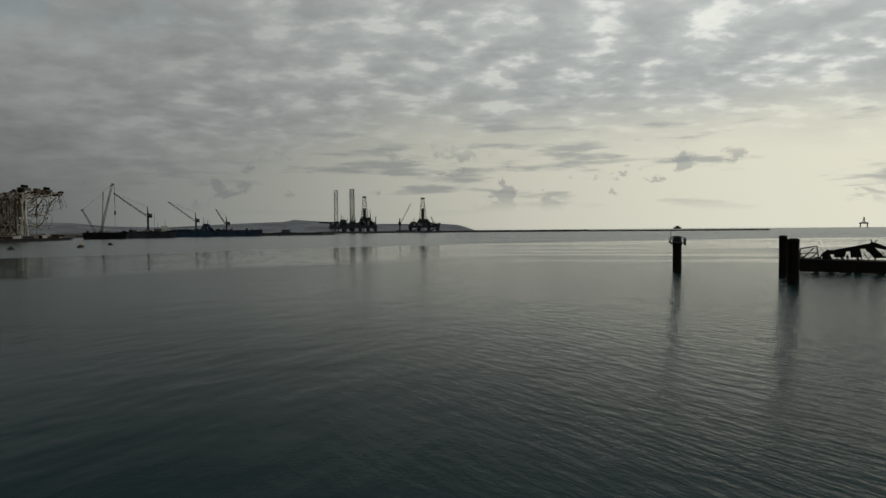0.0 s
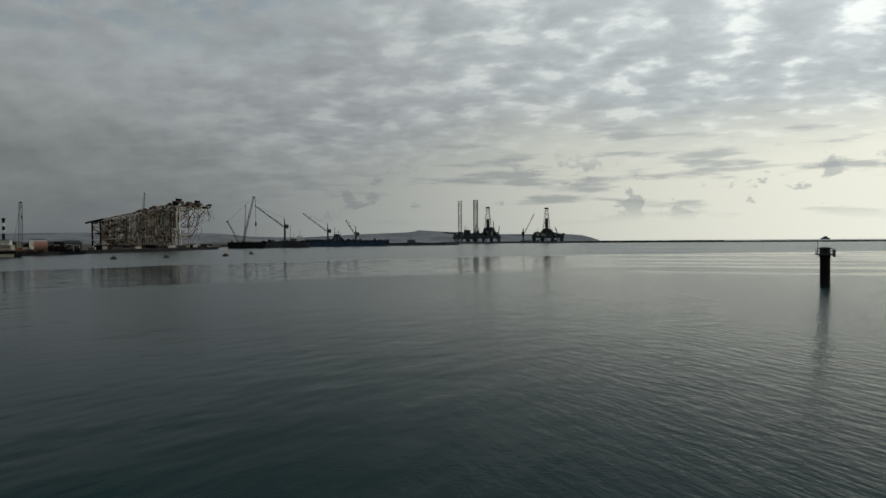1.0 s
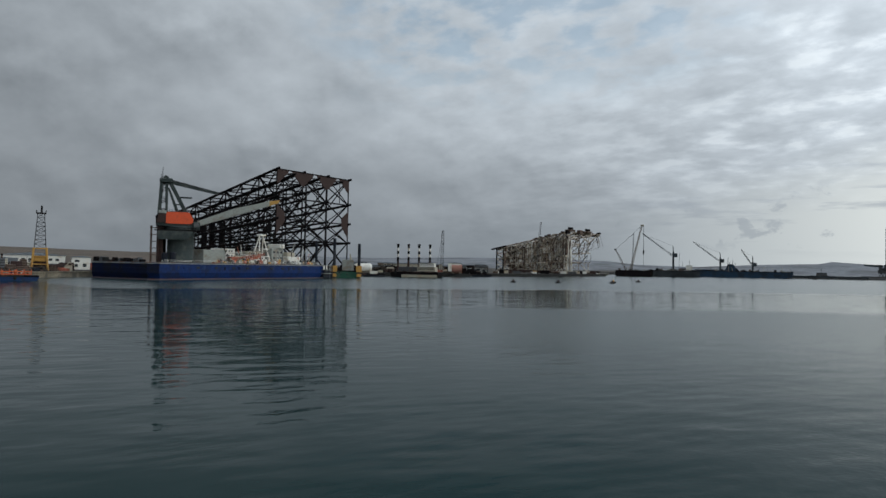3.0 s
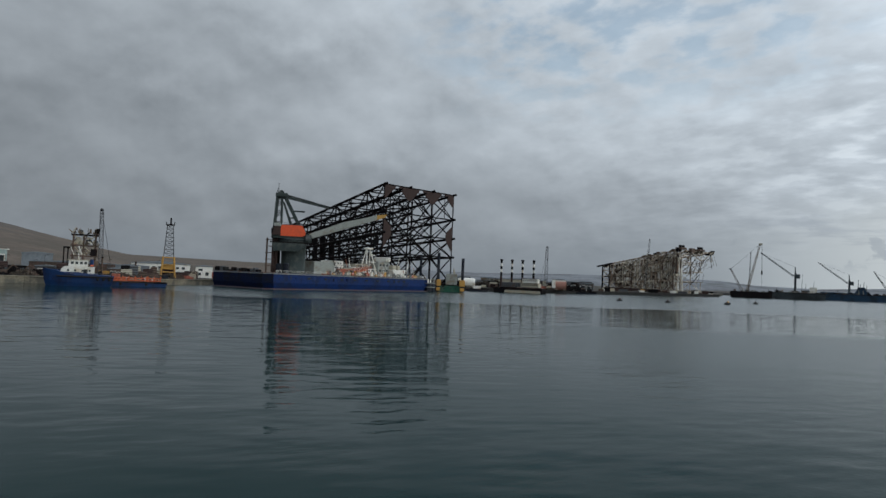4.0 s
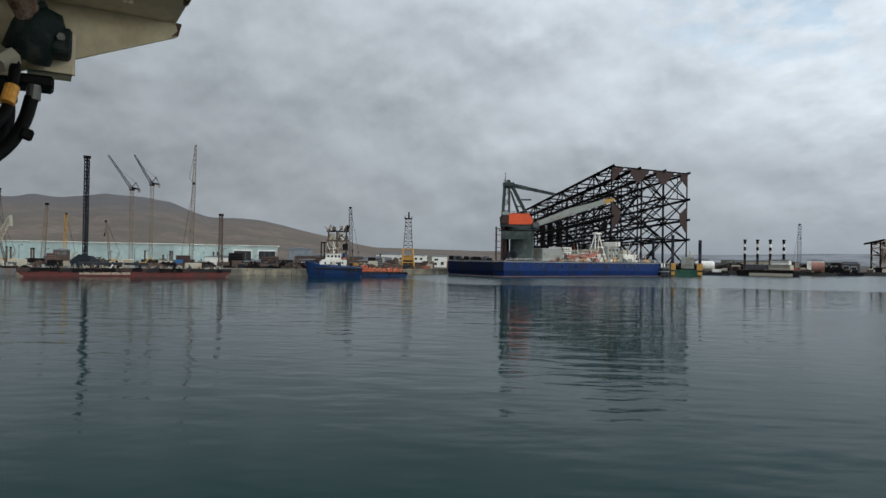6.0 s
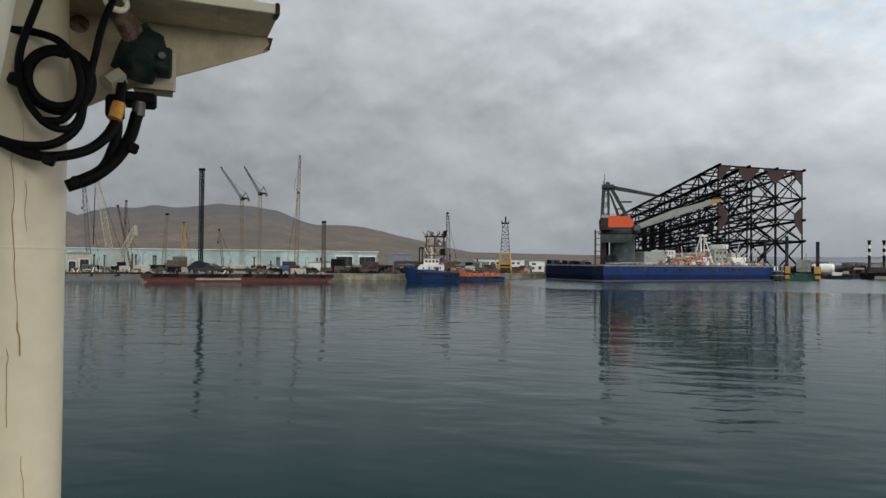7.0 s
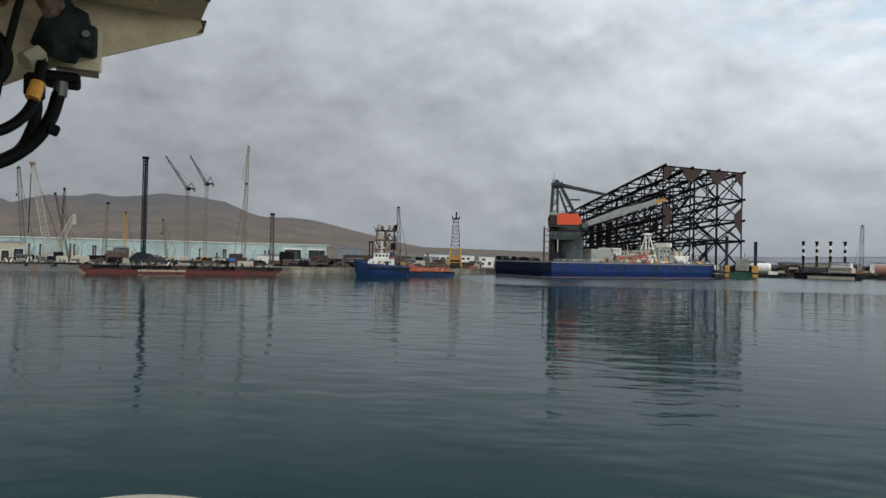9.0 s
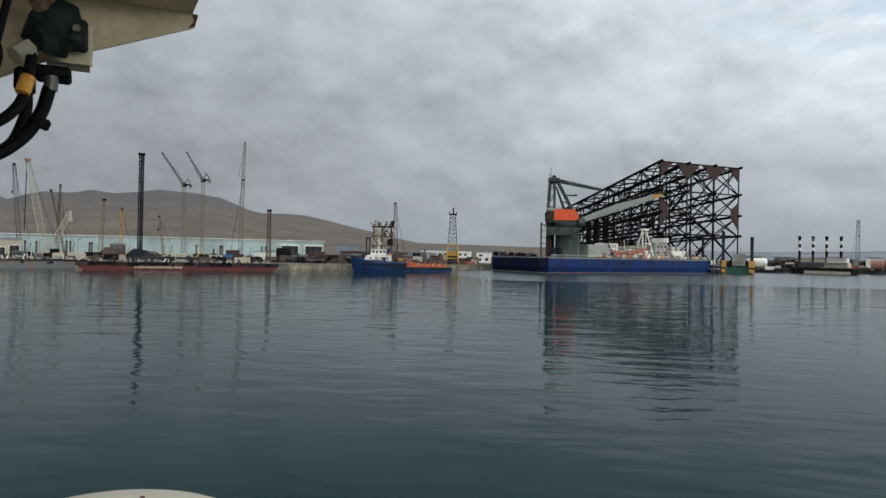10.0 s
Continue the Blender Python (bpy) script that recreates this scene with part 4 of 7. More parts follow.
for y in (-5.5, 5.5):
    part("a_frame_post", prism([(-13.6, 22), (-12.0, 22), (-10.6, 49), (-12.2, 49)], 1.4, "xz", y - 0.7), "crane_grey", cr)
    part("a_frame_post", prism([(-9.0, 29), (-7.8, 29), (-8.0, 49), (-9.4, 49)], 1.3, "xz", y - 0.65), "crane_grey", cr)
    part("a_frame_strut", prism([(1.2, 30.5), (3.2, 30.5), (-5.2, 46.5), (-7.2, 46.5)], 1.6, "xz", y - 0.8), "crane_grey", cr)
    part("a_frame_strut", prism([(-3.5, 30.8), (-1.8, 30.8), (-7.0, 44), (-8.0, 44)], 1.2, "xz", y - 0.6), "crane_grey", cr)
part("a_frame_head", cube(-12.5, -5.2, -7, 7, 46.8, 49.4, 0.4), "crane_grey", cr)
part("sheave", rod((-9, -6.5, 49.6), (-9, 6.5, 49.6), 1.5, None, 16), "crane_grey", cr)
part("ladder_platform", cube(-1, 5.5, -6.5, -2, 38.3, 38.9), "crane_grey", cr)
part("ladder_platform", cube(-3.5, 1.0, -6.5, -2, 34.0, 34.5), "crane_grey", cr)
part("back_stay", prism([(-5.5, 46.6), (20.5, 41.6), (20.5, 43.0), (-5.5, 48.6)], 1.6, "xz", -1.0), "crane_grey", cr, "grey-green link beam")
part("antenna", rod((-11, 0, 49), (-11, 0, 56.5), 0.25, 0.12), "dark_steel", cr)
part("antenna", rod((-11.8, 0, 49), (-11.8, 0, 52.5), 0.2, 0.12), "dark_steel", cr)
# box boom, its last length yellow
for y in (-4.2, 2.8):
    part("boom_girder", prism([(8.0, 21.4), (51, 36.4), (51, 39.2), (44, 37.2), (30, 33.6), (9.0, 25.0)], 1.6, "xz", y), "boom_grey", cr, "pale grey box boom")
    part("boom_tip", prism([(51, 36.4), (57, 38.6), (57, 40.0), (51, 39.2)], 1.4, "xz", y + 0.1), "yellow", cr, "yellow boom tip")
for k in range(12):
    x = 12 + k * 3
    z = 23.6 + (x - 8) * 0.34
    part("boom_cross_beam", cube(x, x + 0.9, -2.6, 2.8, z, z + 1.2), "boom_grey", cr)
part("boom_foot", rod((8.2, -4.8, 22.6), (8.2, 4.8, 22.6), 1.3, None, 12), "crane_grey", cr)
part("hook_block", prism([(50.6, 20), (53, 20), (53.4, 24), (52.4, 26.5), (51.2, 26.5), (50.2, 24)], 1.6, "xz", -0.8), "dark_steel", cr)
for x in (51.2, 52.4):
    part("hoist_rope", rod((x, 0, 26), (x, 0, 38), 0.12, None, 4), "dark_steel", cr)
# rust-red columns of the stair tower behind the pedestal
for x in (-16.3, -12.4, -10.6):
    part("stair_post", rod((x, -3, 0), (x, -3, 21.4), 0.55 if x < -15 else 0.95), "brown_steel" if x < -15 else "brown_plate", cr)
for z in (4, 8, 12, 16, 20):
    part("stair_landing", cube(-17.2, -10.2, -3.8, -1.5, z, z + 0.35), "brown_steel", cr)
part("tower_core", cube(-12.2, -8.2, -1, 4, 0, 21, 0.3), "dark_steel", cr)
part("winch", lathe([(1.8, 0), (1.8, 5.2), (1.2, 5.6)], 12, centre=(-8.5, -9)), "navy_steel", cr)
part("winch", lathe([(1.8, 0), (1.8, 5.6), (1.2, 6.0)], 12, centre=(-4.2, -9.5)), "navy_steel", cr)


# ---- harbour cranes and masts ----
def lattice_mast(az, d, top, width, head, material, label, foot=3.5, lean=0.0, bays=16, r=0.16, category="mast"):
    ob = thing("lattice_mast", at(az, d, foot), label, category)
    h = top - foot
    part("footing", cube(-width, width, -width, width, 0, 0.8, 0.1), "concrete", ob)
    part("mast", lattice((0, 0, 0.8), (lean, 0, h), width, head, bays, r), material, ob)
    part("mast_head", cube(lean - head * 0.8, lean + head * 0.8, -head * 0.8, head * 0.8, h - 0.6, h + 0.5, 0.1), "dark_steel", ob)
    part("ladder", rod((width * 0.3, -width * 0.4, 0.8), (lean + head * 0.3, -head * 0.4, h), 0.1, None, 4), material, ob)
    return ob


def crawler_crane(az, d, tip, top, material, label, foot=3.5, width=1.8, body="yellow", jib=None, hook=True, bays=18):
    """tip: sideways reach of the boom's head, top: its height over the sea."""
    ob = thing("crawler_crane", at(az, d, foot), label, "crane")
    h = top - foot
    s = 1 if tip >= 0 else -1
    for y in (-2.6, 1.6):
        part("track", prism([(-3.6, 0.3), (-3.2, 0), (3.2, 0), (3.6, 0.3), (3.6, 0.9), (3.2, 1.2), (-3.2, 1.2), (-3.6, 0.9)], 1.0, "xz", y), "rubber", ob)
    part("carbody", cube(-3.0 - s * 0.8, 3.0 - s * 0.8, -1.6, 1.6, 1.2, 3.4, 0.2), body, ob)
    cab = part("cab", cube(s * 1.6 - 0.8, s * 1.6 + 0.8, -2.6, -1.2, 1.3, 3.6, 0.15), body, ob)
    part("window", cube(s * 1.6 - 0.6, s * 1.6 + 0.6, -2.66, -2.58, 2.4, 3.4), "glass", cab)
    part("counterweight", cube(-s * 4.2 - 0.8, -s * 4.2 + 0.8, -1.8, 1.8, 1.2, 3.2, 0.2), "grey_steel", ob)
    foot_p = Vector((s * 1.5, 0, 1.8))
    head = Vector((tip, 0, h))
    part("boom", lattice(foot_p, head, width, width * 0.75, bays, 0.17), material, ob)
    part("boom_head", cube(head.x - 0.7, head.x + 0.7, -0.6, 0.6, head.z - 0.5, head.z + 0.7, 0.1), "dark_steel", ob)
    gantry = Vector((-s * 3.5, 0, 8))
    part("gantry", lattice((-s * 2, 0, 3.2), gantry, 1.2, 0.8, 3, 0.1), material, ob)
    part("pendant", rod(gantry, head, 0.09, None, 4), "dark_steel", ob)
    if jib:
        j = Vector((jib[0], 0, jib[1] - foot))
        part("jib", lattice(head, j, width * 0.75, 0.9, 10, 0.16), material, ob)
        part("jib_strut", rod(head, head + Vector((-s * 2.5, 0, 3.0)), 0.15), material, ob)
        part("pendant", rod(head + Vector((-s * 2.5, 0, 3.0)), j, 0.07, None, 4), "dark_steel", ob)
    if hook:
        e = Vector((jib[0], 0, jib[1] - foot)) if jib else head
        part("hoist_rope", rod(e, (e.x + s * 0.6, 0, e.z * 0.72), 0.07, None, 4), "dark_steel", ob)
        part("hook_block", cube(e.x + s * 0.6 - 0.4, e.x + s * 0.6 + 0.4, -0.3, 0.3, e.z * 0.72 - 1.6, e.z * 0.72, 0.1), "dark_steel", ob)
    return ob


def luffing_crane(az, d, slew, jib_dx, jib_top, apex, label, material="tan_steel", foot=3.5):
    ob = thing("tower_crane", at(az, d, foot), label, "tower crane")
    h = slew - foot
    part("footing", cube(-3, 3, -3, 3, 0, 1.2, 0.15), "concrete", ob)
    part("tower", lattice((0, 0, 1.2), (0, 0, h), 1.9, 1.9, 26, 0.14), material, ob)
    part("slew_unit", lathe([(1.5, h), (1.6, h + 1.2), (1.2, h + 1.6)], 10), "dark_steel", ob)
    part("counter_jib", prism([(0, h + 1.2), (4.4, h + 0.6), (4.4, h + 1.4), (0, h + 2.2)], 1.6, "xz", -0.8), "dark_steel", ob)
    part("counterweight", cube(3.2, 4.6, -0.9, 0.9, h - 0.6, h + 0.8, 0.1), "concrete", ob)
    part("cab", cube(-1.6, -0.2, -1.9, -0.7, h + 0.4, h + 2.2, 0.1), "grey_steel", ob)
    top = Vector((2.2, 0, apex - foot))
    part("a_frame", tube(rod((-0.4, 0, h + 1.6), top, 0.22), (4.0, 0, h + 1.2), top, 0.2, None, 6), "dark_steel", ob)
    tip = Vector((jib_dx, 0, jib_top - foot))
    part("jib", lattice((-0.6, 0, h + 1.8), tip, 1.5, 0.7, 18, 0.12), "dark_steel", ob)
    part("pendant", rod(top, (Vector((-0.6, 0, h + 1.8)) + tip) * 0.5 + Vector((0, 0, 1.0)), 0.06, None, 4), "dark_steel", ob)
    return ob


# tall dark pile-driving leader, on its crawler base
ob = lattice_mast(97.08, 400, 60.5, 2.2, 2.2, "navy_steel", "tall dark blue-black leader mast on the quay", bays=30, r=0.28, category="leader mast")
part("leader_plate", cube(-0.45, 0.45, -0.4, 0.4, 0.8, 56.5, 0.1), "navy_steel", ob)
part("base_machine", prism([(-6, 0), (6, 0), (7.5, 2.5), (4, 5.5), (-3, 6.5), (-7, 3)], 6, "xz", -3), "navy_steel", ob)
luffing_crane(94.0, 452, 48.5, -13.2, 69, 53.5, "slender luffing tower crane with a dark raised jib")
luffing_crane(92.6, 462, 53.0, -10.4, 71.5, 58.5, "slender luffing tower crane with a dark raised jib")
crawler_crane(89.9, 420, 2.4, 51.5, "tan_steel", "tall crawler crane with red-and-grey boom and steep jib", width=2.3, jib=(3.0, 74), hook=False, bays=24)
lattice_mast(87.48, 410, 33.6, 2.0, 1.7, "brown_steel", "dark brown lattice mast standing on the quay", bays=12, r=0.3)
# cream crawler crane with its boom and luffing mast
cr2 = crawler_crane(103.1, 420, -10.5, 55.3, "pale_steel", "cream crawler crane with a long lattice boom on a barge", width=3.4, body="white", hook=False)
part("luffing_mast", lattice((1.0, 0, 6), (9.3, 0, 25.0), 3.2, 2.0, 9, 0.2), "pale_steel", cr2)
part("mast_head", prism([(8.4, 20.5), (10.6, 20.5), (10.2, 26), (9, 26.4)], 1.2, "xz", -0.6), "pale_steel", cr2)
part("hoist_rope", rod((-11.0, 0, 51), (-11.5, 0, 15), 0.25, None, 6), "dark_steel", cr2)
part("red_head", cube(-12.0, -9.0, -1, 1, 51.2, 52.6, 0.2), "red_rust", cr2)
crawler_crane(104.7, 450, -5.3, 55.5, "grey_steel", "grey crawler crane with a slender raised boom", width=2.2)
crawler_crane(102.43, 465, -0.4, 46.3, "brown_steel", "dark crawler crane with an upright boom", width=1.3)
crawler_crane(101.9, 466, -9.5, 43.2, "brown_steel", "dark mobile crane with a slanting jib behind the cream one", width=0.9, hook=False)
lattice_mast(99.8, 430, 37.0, 2.2, 1.3, "tan_steel", "rusty lattice boom standing upright on the quay", lean=1.6, bays=12, r=0.18)
crawler_crane(98.2, 430, -1.2, 31.8, "yellow", "yellow crawler crane with a short steep boom", width=1.7)
crawler_crane(95.2, 470, -4.4, 30.3, "tan_steel", "small tan crawler crane on the quay", width=1.4)
crawler_crane(76.9, 450, -2.6, 42.7, "grey_steel", "grey crawler crane with a raised lattice boom", width=2.4)
crawler_crane(42.1, 680, 1.8, 45.3, "grey_steel", "grey crawler crane with a raised lattice boom", width=3.2, body="red_rust")
crawler_crane(34.2, 930, 6.5, 72, "grey_steel", "grey crane with a jib behind the cream jacket", width=2.0, hook=False)

# lattice tower on its yellow stand
ob = thing("lattice_tower", at(72.4, 462, 3.5), "grey lattice tower standing on a yellow steel frame", "tower")
for x in (-4.2, 4.2):
    for y in (-4.2, 4.2):
        part("stand_leg", rod((x, y, 0), (x * 0.75, y * 0.75, 13.5), 0.6), "yellow", ob, "yellow tube leg")
for z in (4, 8.5, 13):
    s = 1 - z * 0.0185
    for y in (-4.2 * s, 4.2 * s):
        part("stand_beam", cube(-4.2 * s, 4.2 * s, y - 0.3, y + 0.3, z - 0.3, z + 0.3), "yellow", ob)
part("stand_panel", cube(-3.2, 3.2, -3, 3, 5.5, 8.8, 0.2), "yellow", ob)
part("tower", lattice((0, 0, 13), (0, 0, 33.5), 6.0, 3.4, 8, 0.22), "grey_steel", ob)
part("crown", cube(-2.6, 2.6, -2.6, 2.6, 33.2, 33.9), "dark_steel", ob)
part("crown_post", rod((0.2, 0, 33.9), (0.2, 0, 38), 0.5), "dark_steel", ob)
for x in (-2.4, 2.4):
    part("crown_post", rod((x, 0, 33.9), (x, 0, 35.4), 0.25), "dark_steel", ob)

# open steel deck module behind the tug
ob = thing("deck_module", at(78.3, 440, 3.5), "rusty open steel deck module under construction", "steel frame")
for x in (-5.2, 0, 6.0):
    for y in (-5, 5):
        part("column", rod((x, y, 0), (x, y, 23.5), 0.5), "brown_steel", ob)
for z in (5, 11, 17, 23):
    part("floor", cube(-6.5, 7.5, -6, 6, z, z + 0.6), "dark_steel" if z > 20 else "brown_steel", ob)
for z in (11, 17):
    for x in (-5.2, 0):
        part("brace", rod((x, -5, z), (x + 5.6, -5, z + 6), 0.3), "pale_steel", ob)
        part("brace", rod((x + 5.6, -5, z), (x, -5, z + 6), 0.3), "pale_steel", ob)
for x in (-3, 2.5):
    part("vessel", rod((x, -3, 18), (x, -3, 22), 1.2, None, 12), "pale_steel", ob)
for k in range(60):
    r0 = random.Random(k + 5200)
    x, z = r0.uniform(-6, 7), r0.choice((5.6, 11.6, 17.6, 23.6)) + r0.uniform(0, 0.6)
    if r0.random() < 0.5:
        part("pipe_run", rod((x, -5.6, z), (x + r0.uniform(-2.5, 2.5), -5.6, z + r0.uniform(0.8, 5.0)), r0.uniform(0.12, 0.4), None, 6), r0.choice(["pale_steel", "brown_steel", "tan_steel", "dark_steel", "white"]), ob)
    else:
        part("equipment", cube(x, x + r0.uniform(0.8, 2.4), -5.4, -3.4, z, z + r0.uniform(0.6, 3.0), 0.1), r0.choice(["pale_steel", "brown_steel", "tan_steel", "dark_steel", "grey_steel"]), ob)
part("side_bay", cube(-10, -6.5, -4, 4, 15.6, 16.3), "dark_steel", ob)
for x in (-9.6, -7.6):
    part("column", rod((x, -4, 0), (x, -4, 16), 0.35), "dark_steel", ob)
part("module", cube(3.6, 7.0, -6.2, -2, 11.6, 15.5, 0.2), "dark_steel", ob)


# ---- buildings ----
def shed(name, az, d, w, depth, h, wall, label, doors=(), foot=3.3, ridge_h=1.2, turn=0.0, windows=(), band=None):
    ob = thing(name, at(az, d, foot, turn), label, "building")
    part("wall", cube(-w / 2, w / 2, 0, depth, 0, h, 0.05), wall, ob)
    part("roof", prism([(-w / 2 - 0.5, h), (w / 2 + 0.5, h), (w / 2 + 0.5, h + 0.35), (0, h + ridge_h), (-w / 2 - 0.5, h + 0.35)], depth + 1, "xz", -0.5), "roof", ob)
    for x0, x1, z0, z1 in doors:
        f = part("door_frame", cube(x0 - 0.3, x1 + 0.3, -0.18, 0.02, z0, z1 + 0.3), "white", ob)
        part("door", cube(x0, x1, -0.3, -0.1, z0, z1), "dark_void", ob, "dark open doorway")
        n = max(2, int((x1 - x0) / 3))
        for i in range(1, n):
            x = x0 + (x1 - x0) * i / n
            part("post", cube(x - 0.12, x + 0.12, -0.42, -0.26, z0, z1), "grey_steel", ob)
    for x0, x1, z0, z1 in windows:
        part("window", cube(x0, x1, -0.12, 0.05, z0, z1), "glass", ob)
    return ob


# the long pale teal fabrication hall: panels along its wall
WH = thing("fabrication_hall", at(94.5, 482, 3.3), "very long pale teal fabrication hall behind the quay", "building")
hx0, hx1 = -150, 97.5
part("wall", cube(hx0, hx1, 0, 34, 0, 13.9, 0.05), "teal_wall", WH)
part("roof", prism([(hx0 - 1, 13.9), (hx1 + 1, 13.9), (hx1 + 1, 14.3), (hx0 - 1, 14.3)], 36, "xz", -1), "white", WH, "pale metal roof edge")
x = hx0
while x < hx1 - 12:
    part("panel", cube(x + 0.08, x + 11.8, -0.14, 0.02, 0.4, 13.6), "teal_wall", WH)
    x += 12
for x0, x1 in ((68, 79.5), (84.5, 96)):
    part("door_frame", cube(x0 - 0.5, x1 + 0.5, -0.4, -0.15, 0, 11.2), "white", WH)
    part("door", cube(x0, x1, -0.55, -0.3, 3.0 if x0 < 80 else 0.6, 10.4), "dark_void", WH, "dark open doorway")
    for i in (1, 2):
        xx = x0 + (x1 - x0) * i / 3
        part("post", cube(xx - 0.2, xx + 0.2, -0.7, -0.5, 4, 10.4), "grey_steel", WH)
shed("workshop", 105.6, 430, 12, 14, 10.2, "pale_steel", "cream workshop with dark doors on the quay", doors=[(-5, -1.5, 0, 6), (0.5, 5, 0, 7)])
shed("site_office", 98.6, 425, 8, 8, 8.6, "brown_steel", "dark brown site cabin with pale upper windows", windows=[(-2.5, -0.5, 6, 8.2), (0.3, 2.4, 6, 8.2)])
shed("low_shed", 87.3, 430, 20, 12, 6.0, "white", "low off-white shed on the quay", foot=3.3)
shed("grey_shed", 81.2, 500, 17, 16, 12.4, "roof", "grey-blue steel shed behind the quay")
shed("long_office", 72.9, 540, 40, 14, 9.4, "white", "long two-storey white office with dark windows", windows=[(x, x + 2.2, z, z + 1.7) for x in range(-18, 18, 4) for z in (2.0, 5.8)], ridge_h=2.0)
shed("white_house", 69.75, 540, 12, 10, 8.6, "white", "white flat-roofed house on the shore", windows=[(-4, -2, 2, 4), (1, 3.4, 2, 4.4), (-4, -1, 5.4, 7)])
shed("brown_shed", 78.9, 470, 46, 12, 7.5, "brown_steel", "long brown open-sided storage shed")
shed("low_shed", 75.0, 500, 22, 12, 7.0, "roof", "low grey storage shed near the water")
shed("low_shed", 67.2, 560, 30, 12, 6.0, "pale_steel", "low pale storage shed beyond the vessel")
shed("store_house", 47.2, 690, 24, 14, 6.5, "roof", "low grey store house on the shore")
shed("store_house", 44.4, 700, 60, 14, 9.0, "pale_steel", "long pale store house on the shore")
shed("store_house", 40.9, 720, 14, 12, 10.5, "white", "whitewashed store house beside the tank")
shed("red_shed", 42.6, 690, 9, 9, 8.5, "brown_plate", "dark red-brown machinery shed")

rng = random.Random(515)
for k in range(30):
    az = rng.uniform(38.6, 49.4) if k < 16 else rng.uniform(70.6, 76.2) if k < 23 else rng.uniform(79.8, 86.4)
    d = float(np.interp(az, [38, 42, 46.6, 50, 70, 76, 84, 106], [800, 722, 682, 648, 505, 440, 432, 432])) + rng.uniform(0, 36)
    big_yard = 1.5 if k < 16 else 0.8
    tone = rng.choice(["brown_steel", "roof", "grey_steel", "pale_steel", "brown_plate", "grey_steel", "dark_steel", "tan_steel"])
    w, h = rng.uniform(6, 15) * big_yard, rng.uniform(3.2, 6.4) * big_yard
    said = {"roof": "blue-grey", "tan_steel": "tan", "brown_steel": "rust-brown", "grey_steel": "grey", "pale_steel": "cream", "brown_plate": "dark brown", "dark_steel": "black"}[tone]
    shed("yard_shed", az, d, w, 8, h, tone, said + " steel yard shed with a dark open front", doors=[(-w * 0.32, -w * 0.04, 0, h * 0.7), (w * 0.08, w * 0.34, 0, h * 0.6)], ridge_h=0.9, turn=rng.uniform(-14, 14))

ob = thing("storage_tank", at(40.75, 690, 3.3), "rusty pink storage tank lying on the shore", "tank")
part("shell", rod((-5, 4, 4.6), (5.5, 4, 4.6), 4.4, None, 20), "pink_tank", ob)
part("cradle", cube(-4.5, -3, 0.5, 7.5, 0, 1.6), "concrete", ob)
part("cradle", cube(3, 4.5, 0.5, 7.5, 0, 1.6), "concrete", ob)
ob = thing("storage_tank", at(48.65, 650, 3.3), "white horizontal tank lying behind the jetty", "tank")
part("shell", lathe([(0.5, -8), (3.2, -7), (4.2, -4.5), (4.2, 8), (3.2, 9.6)], 18), "white", ob).matrix_basis = pose(0, 5, 4.4, 0, 90, 0)
part("cradle", cube(-6, 7, 2, 8, 0, 1.5), "concrete", ob)

# dark scrap heap beside the tank
bm = bmesh.new()
rng = random.Random(5)
for k in range(40):
    x, y, z = rng.uniform(-10, 10), rng.uniform(0, 6), rng.uniform(0, 8) * (1 - abs(rng.uniform(-0.6, 0.6)))
    tube(bm, (x, y, max(0, z * 0.4)), (x + rng.uniform(-4, 4), y, z + 1), rng.uniform(0.3, 1.4), None, 5)
single("scrap_heap", bm, "dark_steel", at(39.9, 700, 3.3), "heap of dark scrap steel on the shore", "scrap", "stuff")


# ---- striped chimneys ----
def chimney(az, d, top):
    ob = thing("chimney", at(az, d, 3.3), "slim chimney with black and white bands", "chimney", "row of four striped chimneys")
    h = top - 3.3
    segs = [(0, h - 16.5, "brown_plate"), (h - 16.5, h - 12.2, "dark_steel"), (h - 12.2, h - 9.4, "white"), (h - 9.4, h - 6.4, "dark_steel"), (h - 6.4, h - 3.5, "white"), (h - 3.5, h, "dark_steel")]
    for i, (a, b, m) in enumerate(segs):
        part("band", lathe([(1.0 if i in (2, 4) else 1.06, a), (1.0 if i in (2, 4) else 1.06, b)], 14), m, ob)
    part("cowl", lathe([(1.45, h - 0.9), (1.45, h + 0.3), (0.9, h + 0.5)], 14), "dark_steel", ob)


for az in (45.66, 44.78, 43.91, 42.99):
    chimney(az, 678, 31.4)


